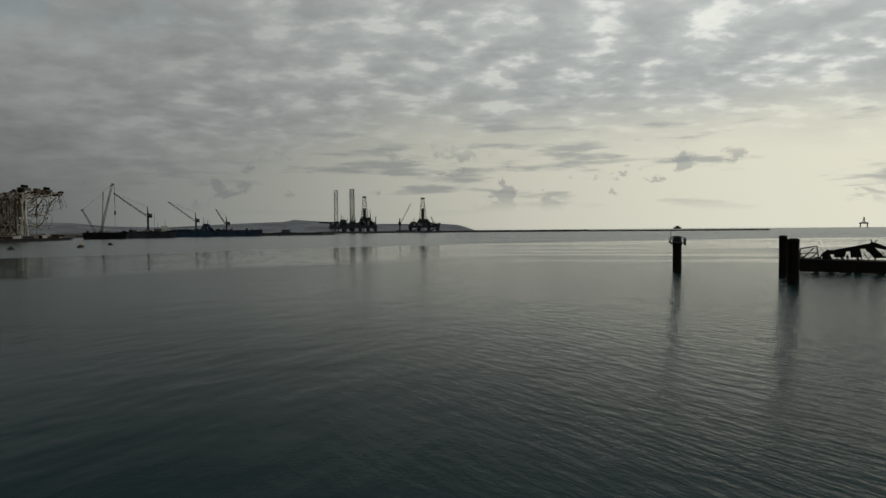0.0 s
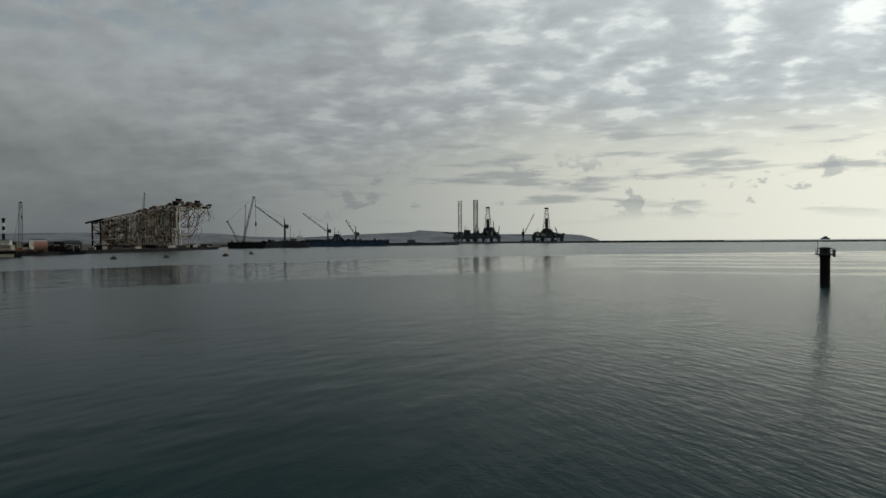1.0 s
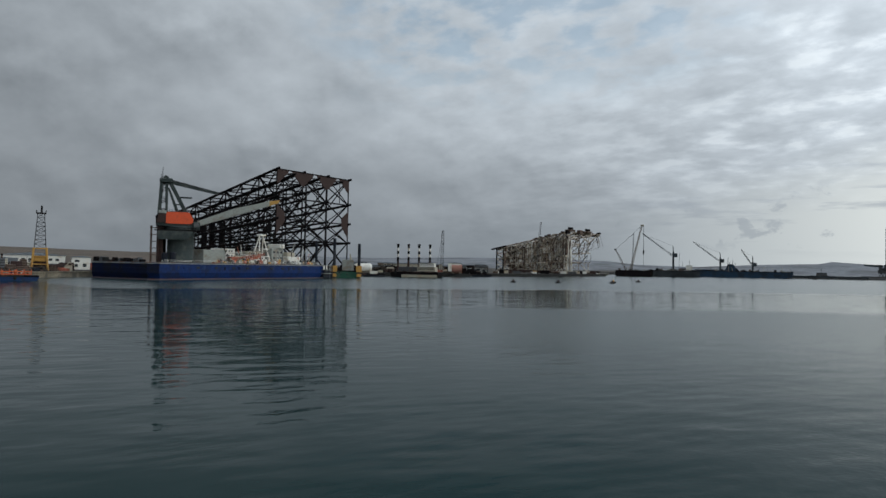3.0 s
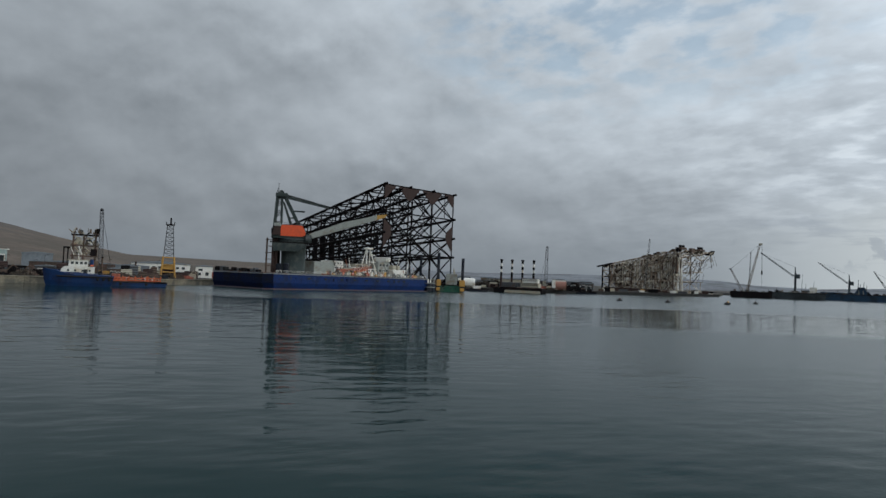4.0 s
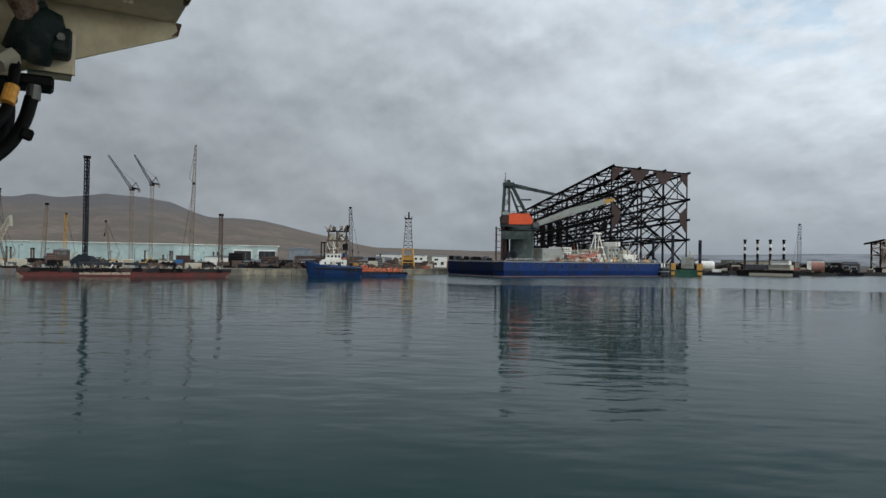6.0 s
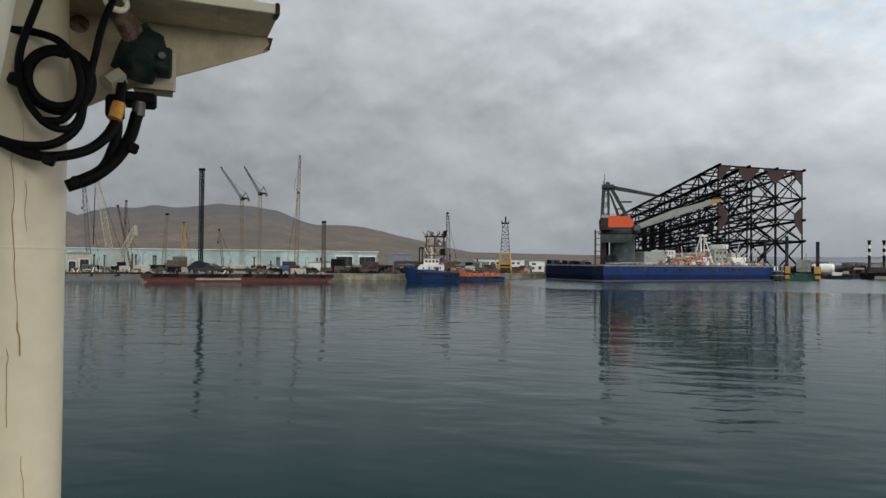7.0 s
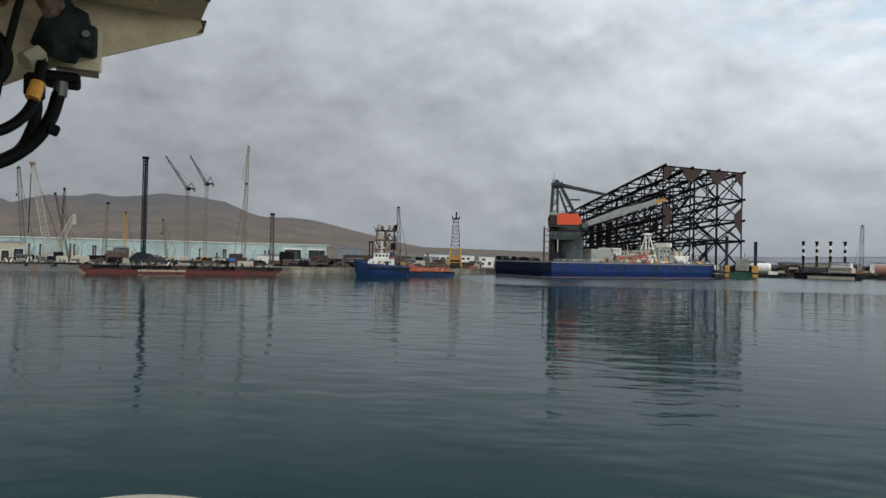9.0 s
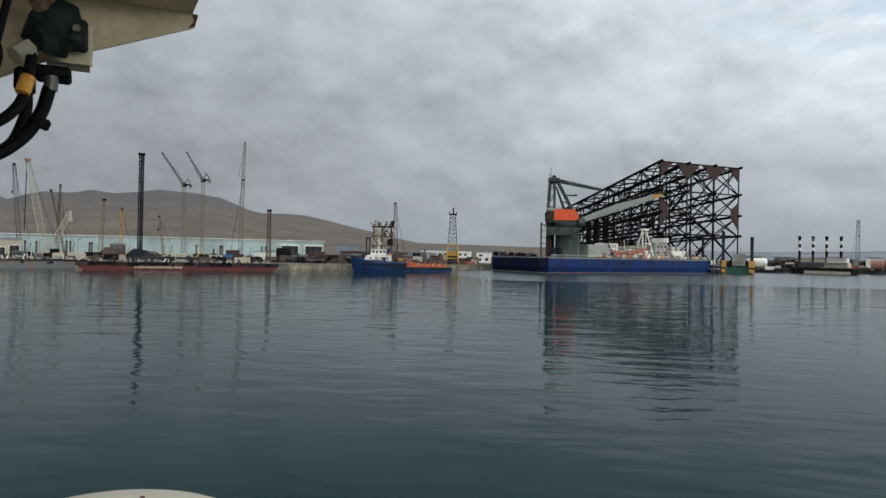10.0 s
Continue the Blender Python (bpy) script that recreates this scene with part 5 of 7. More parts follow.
# ---- vessels along the quay ----
def barge(name, m, length, width, deck, rake, material, label, category="barge", strake=0.6):
    ob = thing(name, m, label, category)
    part("hull", prism([(-length / 2 + rake, -1.5), (length / 2 - rake, -1.5), (length / 2, deck * 0.55), (length / 2, deck), (-length / 2, deck), (-length / 2, deck * 0.55)], width, "xz"), material, ob)
    part("deck", cube(-length / 2 + 0.2, length / 2 - 0.2, 0.2, width - 0.2, deck, deck + 0.15), "deck_grey", ob)
    r = random.Random(int(length * 10))
    x = -length / 2 - 0.1
    while x < length / 2:
        w = min(r.uniform(2.5, 7.0), length / 2 + 0.1 - x)
        part("rubbing_strake", cube(x, x + w - 0.08, -0.25 - r.uniform(0, 0.06), 0.0, deck - strake * r.uniform(0.7, 1.1), deck + r.uniform(0.05, 0.4), 0.05), r.choice(["dark_steel", "dark_steel", "brown_plate", "rubber"]), ob)
        x += w
    for i in range(int(length / 12)):
        x = -length / 2 + 5 + i * 12
        part("tyre", lathe([(0.3, -0.18), (0.75, -0.05), (0.75, 0.05), (0.3, 0.18)], 12), "rubber", ob).matrix_basis = pose(x, -0.45, deck - 1.2, 90, 0, 0)
    for i in range(int(length / 9)):
        x = -length / 2 + 4 + i * 9
        part("bollard", lathe([(0.25, deck), (0.25, deck + 0.7), (0.4, deck + 0.75), (0.4, deck + 0.95)], 8, centre=(x, 0.8)), "dark_steel", ob)
    return ob


rb = barge("cargo_barge", at(94.0, 352, 0, 1.0), 91, 18, 3.6, 5, "red_hull", "long rust-red flat barge moored along the quay", strake=1.7)
part("name_band", cube(-21, 0, -0.12, 0.02, 0.9, 2.3), "pale_steel", rb, "faded white painted band")
for k in range(9):
    part("unreadable_bar", cube(-20 + k * 2.2, -18.4 + k * 2.2, -0.16, -0.1, 1.35, 1.6), "red_rust", rb)
part("cargo_rack", cube(-22, 8, 6, 12, 5.2, 6.4, 0.1), "dark_void", rb, "long dark pipe rack")
for k in range(14):
    x = -21 + k * 2.2
    part("rack_post", cube(x, x + 0.4, 6, 6.5, 3.7, 5.3), "grey_steel", rb)
rng = random.Random(21)
for k in range(80):
    x = -43 + k * 1.07
    w = rng.uniform(0.5, 1.5)
    y = rng.uniform(2, 8)
    hgt = rng.uniform(0.4, 1.5)
    part("deck_cargo", cube(x, x + w, y, y + 1.4, 3.75, 3.75 + hgt, 0.1), rng.choice(["boom_grey", "boom_grey", "pale_steel", "grey_steel", "dark_steel", "deck_grey", "brown_steel", "concrete"]), rb)
for k in range(46):
    r0 = random.Random(k + 6300)
    x = r0.uniform(-43, 42)
    part("deck_fitting", rod((x, 1.6, 3.75), (x + r0.uniform(-1.6, 1.6), 1.6, 3.75 + r0.uniform(0.5, 2.6)), r0.uniform(0.07, 0.3), None, 5), r0.choice(["pale_steel", "boom_grey", "dark_steel", "brown_steel", "dark_steel", "white"]), rb)
for x in range(-44, 45, 4):
    part("hull_stiffener", cube(x, x + 0.3, -0.14, 0.02, 0.2, 1.9), "red_hull", rb)
part("deck_cabin", cube(24.5, 32, 4, 8, 3.75, 6.6, 0.15), "pale_steel", rb, "cream deck cabin")
part("buckled_plate", prism([(-45, 3.6), (-40, 3.7), (-43, 5.0)], 8, "xz", 1), "dark_steel", rb)

gb = barge("crane_barge", at(105.2, 378, 0), 52, 16, 3.9, 3, "deck_grey", "grey flat crane barge moored at the quay")
rng = random.Random(8)
for k in range(20):
    x = -6 + k * 1.5
    part("deck_gear", cube(x, x + rng.uniform(0.8, 2.2), 3, 6, 4.05, 4.05 + rng.uniform(0.5, 1.9), 0.1), rng.choice(["boom_grey", "concrete", "pale_steel", "grey_steel", "deck_grey", "brown_steel"]), gb)
part("winch_house", cube(15.5, 20, 3, 8, 4.05, 7.2, 0.2), "pale_steel", gb)
for k in range(40):
    r0 = random.Random(k + 6100)
    x = r0.uniform(-24, 24)
    part("deck_fitting", rod((x, 2.4, 4.05), (x + r0.uniform(-1.2, 1.2), 2.4, 4.05 + r0.uniform(0.8, 3.4)), r0.uniform(0.07, 0.25), None, 5), r0.choice(["pale_steel", "boom_grey", "dark_steel", "brown_steel", "white"]), gb)
part("mooring_hole", cube(13, 14.2, -0.3, -0.26, 1.9, 2.8), "dark_void", gb)


def tug(m):
    ob = thing("tug", m, "dark blue tug with a white wheelhouse at the quay", "tug")
    n = 12
    bm = bmesh.new()
    rows = []
    for z, b, f in ((-1.5, 0.72, 0.86), (1.6, 0.9, 0.95), (5.2, 1.0, 1.0)):
        ring = []
        for i in range(n + 1):
            t = i / n
            x = -15 * f + 30 * f * t
            half = 4.6 * b * min(1.0, (t * 3.2) ** 0.6 if t < 0.31 else 1.0)
            sheer = (max(0, 0.45 - t) * 7.0) if z > 3 else (max(0, 0.45 - t) * 2.4 if z > 0 else 0)
            ring.append((x, half, z + sheer))
        vs = [bm.verts.new((x, 5 - h, z2)) for x, h, z2 in ring] + [bm.verts.new((x, 5 + h, z2)) for x, h, z2 in reversed(ring)]
        rows.append(vs)
    for p, q in zip(rows, rows[1:]):
        for i in range(len(p)):
            j = (i + 1) % len(p)
            bm.faces.new((p[i], p[j], q[j], q[i]))
    bm.faces.new(rows[0][::-1])
    bm.faces.new(rows[-1])
    part("hull", bm, "tug_blue", ob)
    part("fender", rod((-9, 0.2, 4.6), (14.6, 0.2, 4.4), 0.35), "rubber", ob)
    h = part("deckhouse", prism([(-7.5, 5.0), (6.5, 5.0), (6.5, 9.2), (-6.0, 9.2), (-7.5, 7.8)], 6.4, "xz", 1.8), "white", ob, "white deckhouse")
    w = part("wheelhouse", prism([(-4.6, 9.2), (3.6, 9.2), (3.6, 12.2), (-4.2, 12.2)], 5.0, "xz", 2.5), "white", ob)
    for x in (-3.6, -1.7, 0.2, 2.0):
        part("window", cube(x, x + 1.2, 2.42, 2.52, 10.3, 11.5), "glass", w)
    for x in (-5, -2, 1, 4):
        part("porthole", cube(x, x + 0.9, 1.72, 1.82, 6.9, 7.8), "glass", h)
    part("doorway", cube(1.8, 3.6, 1.7, 1.82, 5.2, 8.0), "dark_void", h)
    part("funnel", lathe([(0.9, 9.2), (0.8, 12.8)], 10, centre=(5.2, 5)), "tug_blue", ob)
    part("mast", rod((-0.5, 5, 12.2), (-0.5, 5, 17.0), 0.18, 0.1), "white", ob)
    part("mast_yard", rod((-1.8, 5, 15.0), (0.8, 5, 15.0), 0.1), "white", ob)
    for x in (8, 10.5, 13):
        part("tyre", lathe([(0.35, -0.15), (0.7, 0), (0.35, 0.15)], 12), "rubber", ob).matrix_basis = pose(x, 0.1, 3.4, 90, 0, 0)
    part("bridge_roof", cube(-5.0, 4.0, 2.1, 7.9, 12.2, 12.5), "pale_steel", ob)
    part("bulwark_rail", rod((4, 0.6, 6.2), (14.5, 0.6, 6.2), 0.08, None, 5), "grey_steel", ob)
    for x in (4.5, 7, 9.5, 12, 14):
        part("rail_post", rod((x, 0.6, 5.2), (x, 0.6, 6.2), 0.07, None, 4), "grey_steel", ob)
    part("towing_winch", rod((9, 3.4, 6.3), (9, 6.6, 6.3), 1.0, None, 12), "dark_steel", ob)
    part("life_raft", rod((4.6, 2.2, 9.8), (6.0, 2.2, 9.8), 0.45, None, 10), "orange_boat", ob)
    return ob


tug(at(78.5, 362, 0, 0))
ob = barge("supply_boat", at(74.4, 385, 0, 0), 27, 8, 2.4, 2, "tug_blue", "low dark supply boat with an orange deck rail", "boat")
for z0, z1 in ((2.75, 3.35), (4.0, 4.5)):
    part("side_rail", cube(-12, 10, 0.3, 0.8, z0, z1, 0.1), "orange_boat", ob, "orange cargo rail")
for k in range(12):
    r0 = random.Random(k + 6600)
    x = -11 + k * 1.75
    part("deck_cargo", cube(x, x + r0.uniform(0.7, 1.5), 1.4, 3.2, 2.6, 3.2 + r0.uniform(0.2, 1.8), 0.1), r0.choice(["dark_steel", "red_rust", "orange_boat", "grey_steel", "tug_blue"]), ob)
part("cabin", cube(-13, -9, 2, 6, 2.7, 6.2, 0.2), "red_rust", ob)
for x in range(-8, 11, 3):
    part("rail_post", cube(x, x + 0.35, 0.2, 1.0, 2.7, 5.4), "orange_boat", ob)
for x in (-6, 2, 6):
    part("deck_gear", cube(x, x + 1.2, 2, 4, 2.75, 4.6, 0.1), "white", ob)

# small jack-up pontoon beside the jacket
ob = barge("jackup_pontoon", at(49.9, 545, 0, 0), 21, 12, 5.6, 0.5, "green", "green work pontoon with two tall dark legs", "pontoon")
part("cabin", cube(-3.5, 5.5, 3, 9, 5.7, 14.5, 0.2), "boom_grey", ob, "grey plated cabin")
for x, top in ((-9.6, 31), (9.7, 27)):
    part("leg", rod((x, -0.8, -3), (x, -0.8, top), 1.15, None, 12), "navy_steel", ob)
    part("jack_house", cube(x - 2.2, x + 2.2, -2.3, 1.2, 4.6, 9.6, 0.2), "yellow", ob, "yellow jacking frame")
    part("jack_house", cube(x - 1.7, x + 1.7, -2.1, 1.0, 0.8, 3.4, 0.2), "yellow", ob)
part("leg", rod((-24, 8, -3), (-24, 8, 29), 1.0, None, 12), "navy_steel", ob)
for x in (-5, 0, 4):
    part("porthole", cube(x, x + 0.8, -0.3, -0.26, 2.4, 3.4), "dark_void", ob)
part("vent", rod((3.2, 5, 14.5), (2.6, 5, 19), 0.9, 0.3), "pale_steel", ob)

# dark work barge with a white house
ob = barge("work_barge", at(44.3, 622, 0, -20), 46, 14, 5.0, 1.8, "dark_steel", "dark work barge with a white deckhouse")
part("pale_belt", cube(-12, 22, -0.35, -0.26, 0.2, 2.6), "pale_steel", ob)
hs = part("deckhouse", cube(2, 19, 3, 11, 5.5, 9.4, 0.2), "pale_steel", ob, "cream lower deckhouse")
hu = part("deckhouse", cube(3, 17.5, 3.8, 10.4, 9.4, 13.2, 0.2), "white", ob, "white upper deckhouse")
part("roof_edge", cube(2.4, 18.2, 3.2, 11, 13.2, 13.6, 0.1), "grey_steel", hu)
part("gallery", cube(1.6, 19.4, 2.2, 3.2, 9.2, 9.5), "grey_steel", hs)
for x in np.arange(3.2, 17.5, 1.9):
    part("window", cube(x, x + 0.9, 2.9, 3.02, 7.2, 8.2), "glass", hs)
    part("window", cube(x + 0.6, x + 1.3, 3.7, 3.82, 11.2, 12.1), "glass", hu)
part("machinery", cube(-16, 0, 3, 10, 5.5, 9.6, 0.4), "grey_steel", ob)
for k in range(10):
    x = -18 + k * 1.9
    part("davit", rod((x, 2, 5.5), (x + 0.5, 2, 8.5 + (k % 3)), 0.2), "grey_steel", ob)

# small dark boats by the shore
for az, d, L2, lab in ((47.6, 615, 20, "dark launch moored by the shore"), (39.0, 735, 24, "dark launch moored by the shore"), (38.4, 742, 15, "small black workboat moored by the shore"), (51.9, 540, 14, "dark blue launch alongside the vessel")):
    ob = barge("launch", at(az, d, 0), L2, 5, 2.4, 2.5, "navy_steel", lab, "boat")
    part("cabin", cube(-L2 * 0.2, L2 * 0.15, 1, 4, 2.5, 5.2, 0.2), "white" if az > 50 or 47 < az < 48 else "dark_steel", ob)
    part("mast", rod((0, 2.5, 5), (0, 2.5, 8.4), 0.1), "dark_steel", ob)


# ---- goods and machines lying on the quay ----
def crate(m, w, d, h, material, label):
    ob = thing("container", m, label, "container")
    part("body", cube(-w / 2, w / 2, 0, d, 0.12, h, 0.04), material, ob)
    for i in range(int(w / 0.9)):
        x = -w / 2 + 0.45 + i * 0.9
        part("rib", cube(x, x + 0.3, -0.06, 0.02, 0.2, h - 0.1), material, ob)
    part("base_rail", cube(-w / 2, w / 2, -0.02, d + 0.02, 0, 0.14), "dark_steel", ob)


def pipe_stack(m, length, r, rows, material, label):
    ob = thing("pipe_stack", m, label, "pipes")
    for k in range(rows):
        for i in range(rows - k):
            z = r + k * r * 1.75
            bar("pipe", (-length / 2, i * 2 * r + k * r, z), (length / 2, i * 2 * r + k * r, z), r, material, ob)


def pile_post(az, d, top):
    ob = thing("steel_pile", at(az, d, 3.3), "upright rusty steel pile standing on the quay", "pile", "piles standing along the quay")
    part("shaft", rod((0, 0, 0), (0, 0, top - 3.3), 0.45, None, 8), "brown_steel", ob)
    part("collar", lathe([(0.55, top - 4.2), (0.55, top - 3.5)], 8), "dark_steel", ob)


for az, top in ((104.6, 13.2), (102.0, 13.6), (101.75, 13.4), (100.5, 13), (100.35, 13), (93.0, 12.6), (91.7, 10.4), (91.2, 12.6), (91.05, 12.6), (88.0, 12.4), (87.7, 12.6), (103.9, 13), (74.7, 13), (77.0, 15)):
    pile_post(az, 432, top)
def lamp_post(az, d, top):
    ob = thing("lamp_post", at(az, d, 3.4), "thin grey lamp post standing on the quay", "lamp post", "lamp posts along the quay")
    part("pole", rod((0, 0, 0), (0, 0, top - 3.4), 0.16, 0.1, 6), "grey_steel", ob)
    part("arm", rod((0, 0, top - 3.5), (1.2, 0, top - 3.2), 0.08, None, 5), "grey_steel", ob)
    part("head", cube(0.9, 1.9, -0.2, 0.2, top - 3.35, top - 3.1), "dark_steel", ob)


for k in range(26):
    lamp_post(70.8 + k * 1.37 + 0.4 * math.sin(k * 2.1), 425 + (k % 3) * 9 + max(0, (5 - k)) * 17, 10.5 + (k * 7 % 5))
crate(at(90.3, 412, 3.5), 8.0, 2.6, 4.2, "blue_box", "blue stacked shipping container on the quay")
rng = random.Random(33)
cols = ["brown_steel", "pale_steel", "grey_steel", "dark_steel", "brown_plate", "brown_steel", "concrete", "red_rust", "navy_steel", "grey_steel", "dark_steel", "brown_plate"]
words = {"brown_steel": "rust-brown", "pale_steel": "cream", "grey_steel": "grey", "white": "off-white", "dark_steel": "black", "brown_plate": "dark brown", "yellow": "yellow", "concrete": "concrete-grey", "red_rust": "rusty red", "navy_steel": "navy blue", "green": "dark green"}
for k in range(120):
    az = rng.uniform(70.5, 106)
    if 80.9 > az > 76.2 and rng.random() < 0.5:
        continue
    d = 402 + max(0, (76 - az)) * 12 + rng.uniform(0, 40)
    c = rng.choice(cols)
    if rng.random() < 0.55:
        w = rng.uniform(1.2, 4.0)
        crate(at(az, d, 3.4, rng.uniform(-15, 15)), w, rng.uniform(2, 3), rng.uniform(0.8, 2.4), c, words[c] + " steel box standing on the quay")
    else:
        pipe_stack(at(az, d, 3.4, rng.uniform(-12, 12)), rng.uniform(3, 9), rng.uniform(0.2, 0.5), rng.randint(2, 4), c, words[c] + " pipes stacked on the quay")
for k in range(48):
    az = rng.uniform(39, 69)
    d = float(np.interp(az, [38, 42, 46.6, 50, 56, 62, 70], [790, 708, 668, 632, 592, 570, 485])) + rng.uniform(0, 45)
    c = rng.choice(cols)
    if rng.random() < 0.55:
        crate(at(az, d, 3.4, rng.uniform(-15, 15)), rng.uniform(3, 10), 3, rng.uniform(1.5, 5), c, words[c] + " steel box standing on the shore")
    else:
        pipe_stack(at(az, d, 3.4, rng.uniform(-12, 12)), rng.uniform(5, 14), rng.uniform(0.4, 0.8), rng.randint(2, 4), c, words[c] + " pipes stacked on the shore")
for k in range(26):
    az = rng.uniform(28.5, 38)
    d = float(np.interp(az, [27, 33, 38], [1110, 890, 770])) + rng.uniform(2, 20)
    c = rng.choice(["dark_steel", "brown_steel", "grey_steel", "pale_steel", "white", "brown_plate"])
    crate(at(az, d, 3.4, rng.uniform(-15, 15)), rng.uniform(3, 12), 3, rng.uniform(1.2, 4.5), c, words[c] + " steel box standing on the shore")


for k in range(70):
    az = rng.choice([rng.uniform(79.5, 86.5), rng.uniform(70.5, 76), rng.uniform(87, 105.5), rng.uniform(38.5, 50)])
    d = float(np.interp(az, [38, 42, 46.6, 50, 70, 76, 84, 106], [784, 702, 660, 624, 478, 412, 403, 408])) + rng.uniform(0, 16)
    c = rng.choice(["brown_steel", "dark_steel", "brown_plate", "grey_steel", "pale_steel", "dark_steel"])
    pipe_stack(at(az, d, 3.4, rng.uniform(-12, 12)), rng.uniform(3, 9), rng.uniform(0.35, 0.8), rng.randint(3, 6), c, words[c] + " pipes stacked near the water")


def excavator(m, material, label):
    ob = thing("excavator", m, label, "excavator")
    for y in (0, 2.2):
        part("track", prism([(-2.2, 0.4), (-1.8, 0), (1.8, 0), (2.2, 0.4), (1.8, 0.9), (-1.8, 0.9)], 0.7, "xz", y), "rubber", ob)
    part("body", cube(-1.8, 1.6, 0, 2.9, 0.9, 2.6, 0.2), material, ob)
    part("cab", cube(0.2, 1.6, 0, 1.2, 2.6, 3.6, 0.15), "glass", ob)
    part("boom", tube(rod((1.4, 1.5, 2.2), (4.0, 1.5, 5.2), 0.3), (4.0, 1.5, 5.2), (6.2, 1.5, 3.4), 0.26, 0.2, 6), material, ob)
    part("bucket", prism([(5.6, 3.5), (6.6, 3.4), (6.4, 2.2), (5.7, 2.4)], 1.0, "xz", 1.0), "dark_steel", ob)


for az, c in ((84.2, "brown_steel"), (83.2, "brown_steel"), (82.2, "brown_steel"), (97.9, "yellow"), (93.2, "yellow"), (85.6, "brown_steel"), (71.0, "pale_steel")):
    excavator(at(az, 408 if az > 76 else 472, 3.5), c, words[c] + " excavator parked on the quay")


def scrap_heap(m, width, tall, seed, label):
    """A low heap of small steel offcuts, plates and timber."""
    r = random.Random(seed)
    bm = bmesh.new()
    for i in range(int(width * 7)):
        x = r.uniform(-width / 2, width / 2)
        top = tall * (1 - (2 * x / width) ** 2) * r.uniform(0.3, 1.0)
        y, s = r.uniform(0, 4), r.uniform(0.4, 1.6)
        tube(bm, (x, y, max(0.05, top - s * 0.4)), (x + r.uniform(-s, s), y + r.uniform(-s, s), max(0.1, top + r.uniform(-0.2, 0.5))), r.uniform(0.08, 0.4), None, 4)
    for i in range(int(width * 3)):
        x = r.uniform(-width / 2, width / 2) * 0.95
        top = tall * (1 - (2 * x / width) ** 2) * 0.75
        tube(bm, (x, r.uniform(0.5, 3.5), 0), (x + r.uniform(-0.4, 0.4), 2, max(0.3, top)), r.uniform(0.5, 1.0), 0.3, 5)
    single("scrap_heap", bm, r.choice(["brown_steel", "dark_steel", "dark_steel", "scrap"]), m, label, "scrap", "stuff")


rng = random.Random(71)
for k in range(66):
    az = [rng.uniform(79.6, 87.2), rng.uniform(87, 105.8), rng.uniform(70.6, 76), rng.uniform(39, 50)][0 if k < 22 else 1 if k < 46 else 2 if k < 56 else 3]
    d = float(np.interp(az, [38, 42, 46.6, 50, 70, 76, 84, 106], [776, 696, 654, 618, 476, 411, 402, 407])) + rng.uniform(0, 9)
    scrap_heap(at(az, d, 3.4, rng.uniform(-8, 8)), rng.uniform(5, 14), rng.uniform(1.4, 3.6) + (1.6 if k < 22 and rng.random() < 0.4 else 0), k, "low heap of rusty steel offcuts on the quay")

for k in range(50):
    az = rng.uniform(70.4, 106) if k < 34 else rng.uniform(39, 50)
    d = float(np.interp(az, [38, 42, 46.6, 50, 70, 76, 84, 106], [790, 712, 670, 634, 496, 428, 416, 420])) + rng.uniform(0, 26)
    grow = 1.0 if k < 34 else 1.7
    scrap_heap(at(az, d, 3.4, rng.uniform(-8, 8)), rng.uniform(7, 17) * grow, rng.uniform(2.6, 5.6) * grow, 500 + k, "heap of dark scrap steel and timber on the quay")

# bushes on the shore beyond the vessel
for az in (66.3, 67.3, 68.4, 65.7, 86.0):
    ob = thing("bush", at(az, 548, 3.2), "dark green bushy tree on the shore", "tree")
    rng = random.Random(int(az * 10))
    part("trunk", rod((0, 0, 0), (0.3, 0, 3), 0.3, 0.15), "brown_steel", ob)
    bm = bmesh.new()
    for k in range(420):
        v = Vector((rng.gauss(0, 2.2), rng.gauss(0, 1.6), 3.6 + rng.gauss(0, 1.2)))
        a = Vector((rng.uniform(-1, 1), rng.uniform(-1, 1), rng.uniform(-1, 1))).normalized() * 0.45
        b = a.orthogonal().normalized() * 0.3
        bm.faces.new([bm.verts.new(v + a), bm.verts.new(v + b), bm.verts.new(v - a), bm.verts.new(v - b)])
    part("crown", bm, "leaf", ob)


# ---- far side of the bay ----
# shear-leg crane barge
ob = barge("shear_leg_barge", at(26.3, 1130, 0, 0), 58, 20, 9.5, 1.6, "dark_steel", "black crane barge with a tall sheer-leg frame")
for y in (3, 15):
    part("sheer_leg", lattice((-5.5, y, 9.5), (11.5, 9, 82), 3.4, 1.6, 16, 0.3), "tan_steel" if y < 9 else "brown_steel", ob)
part("back_mast", lattice((-3.2, 9, 9.5), (-1.0, 9, 70), 1.6, 1.0, 14, 0.2), "grey_steel", ob)
part("low_boom", lattice((-12, 9, 9.5), (-29, 9, 43), 3.0, 1.6, 10, 0.26), "brown_steel", ob)
for a, b in (((-1, 9, 70), (11.5, 9, 82)), ((-29, 9, 43), (-1, 9, 69)), ((14.0, 9, 81), (14.5, 9, 40)), ((14.4, 9, 40), (14.6, 9, 16))):
    part("stay", rod(a, b, 0.3 if a[0] == 14.0 else 0.14, None, 5), "dark_steel", ob)
part("leg_head", cube(9.5, 14.5, 5, 13, 80.5, 83, 0.3), "pale_steel", ob)
part("hook_block", cube(13.4, 15.6, 8, 10, 36, 42, 0.3), "dark_steel", ob)
part("boom_head", cube(-31, -27.5, 8, 10, 42, 44, 0.2), "grey_steel", ob)


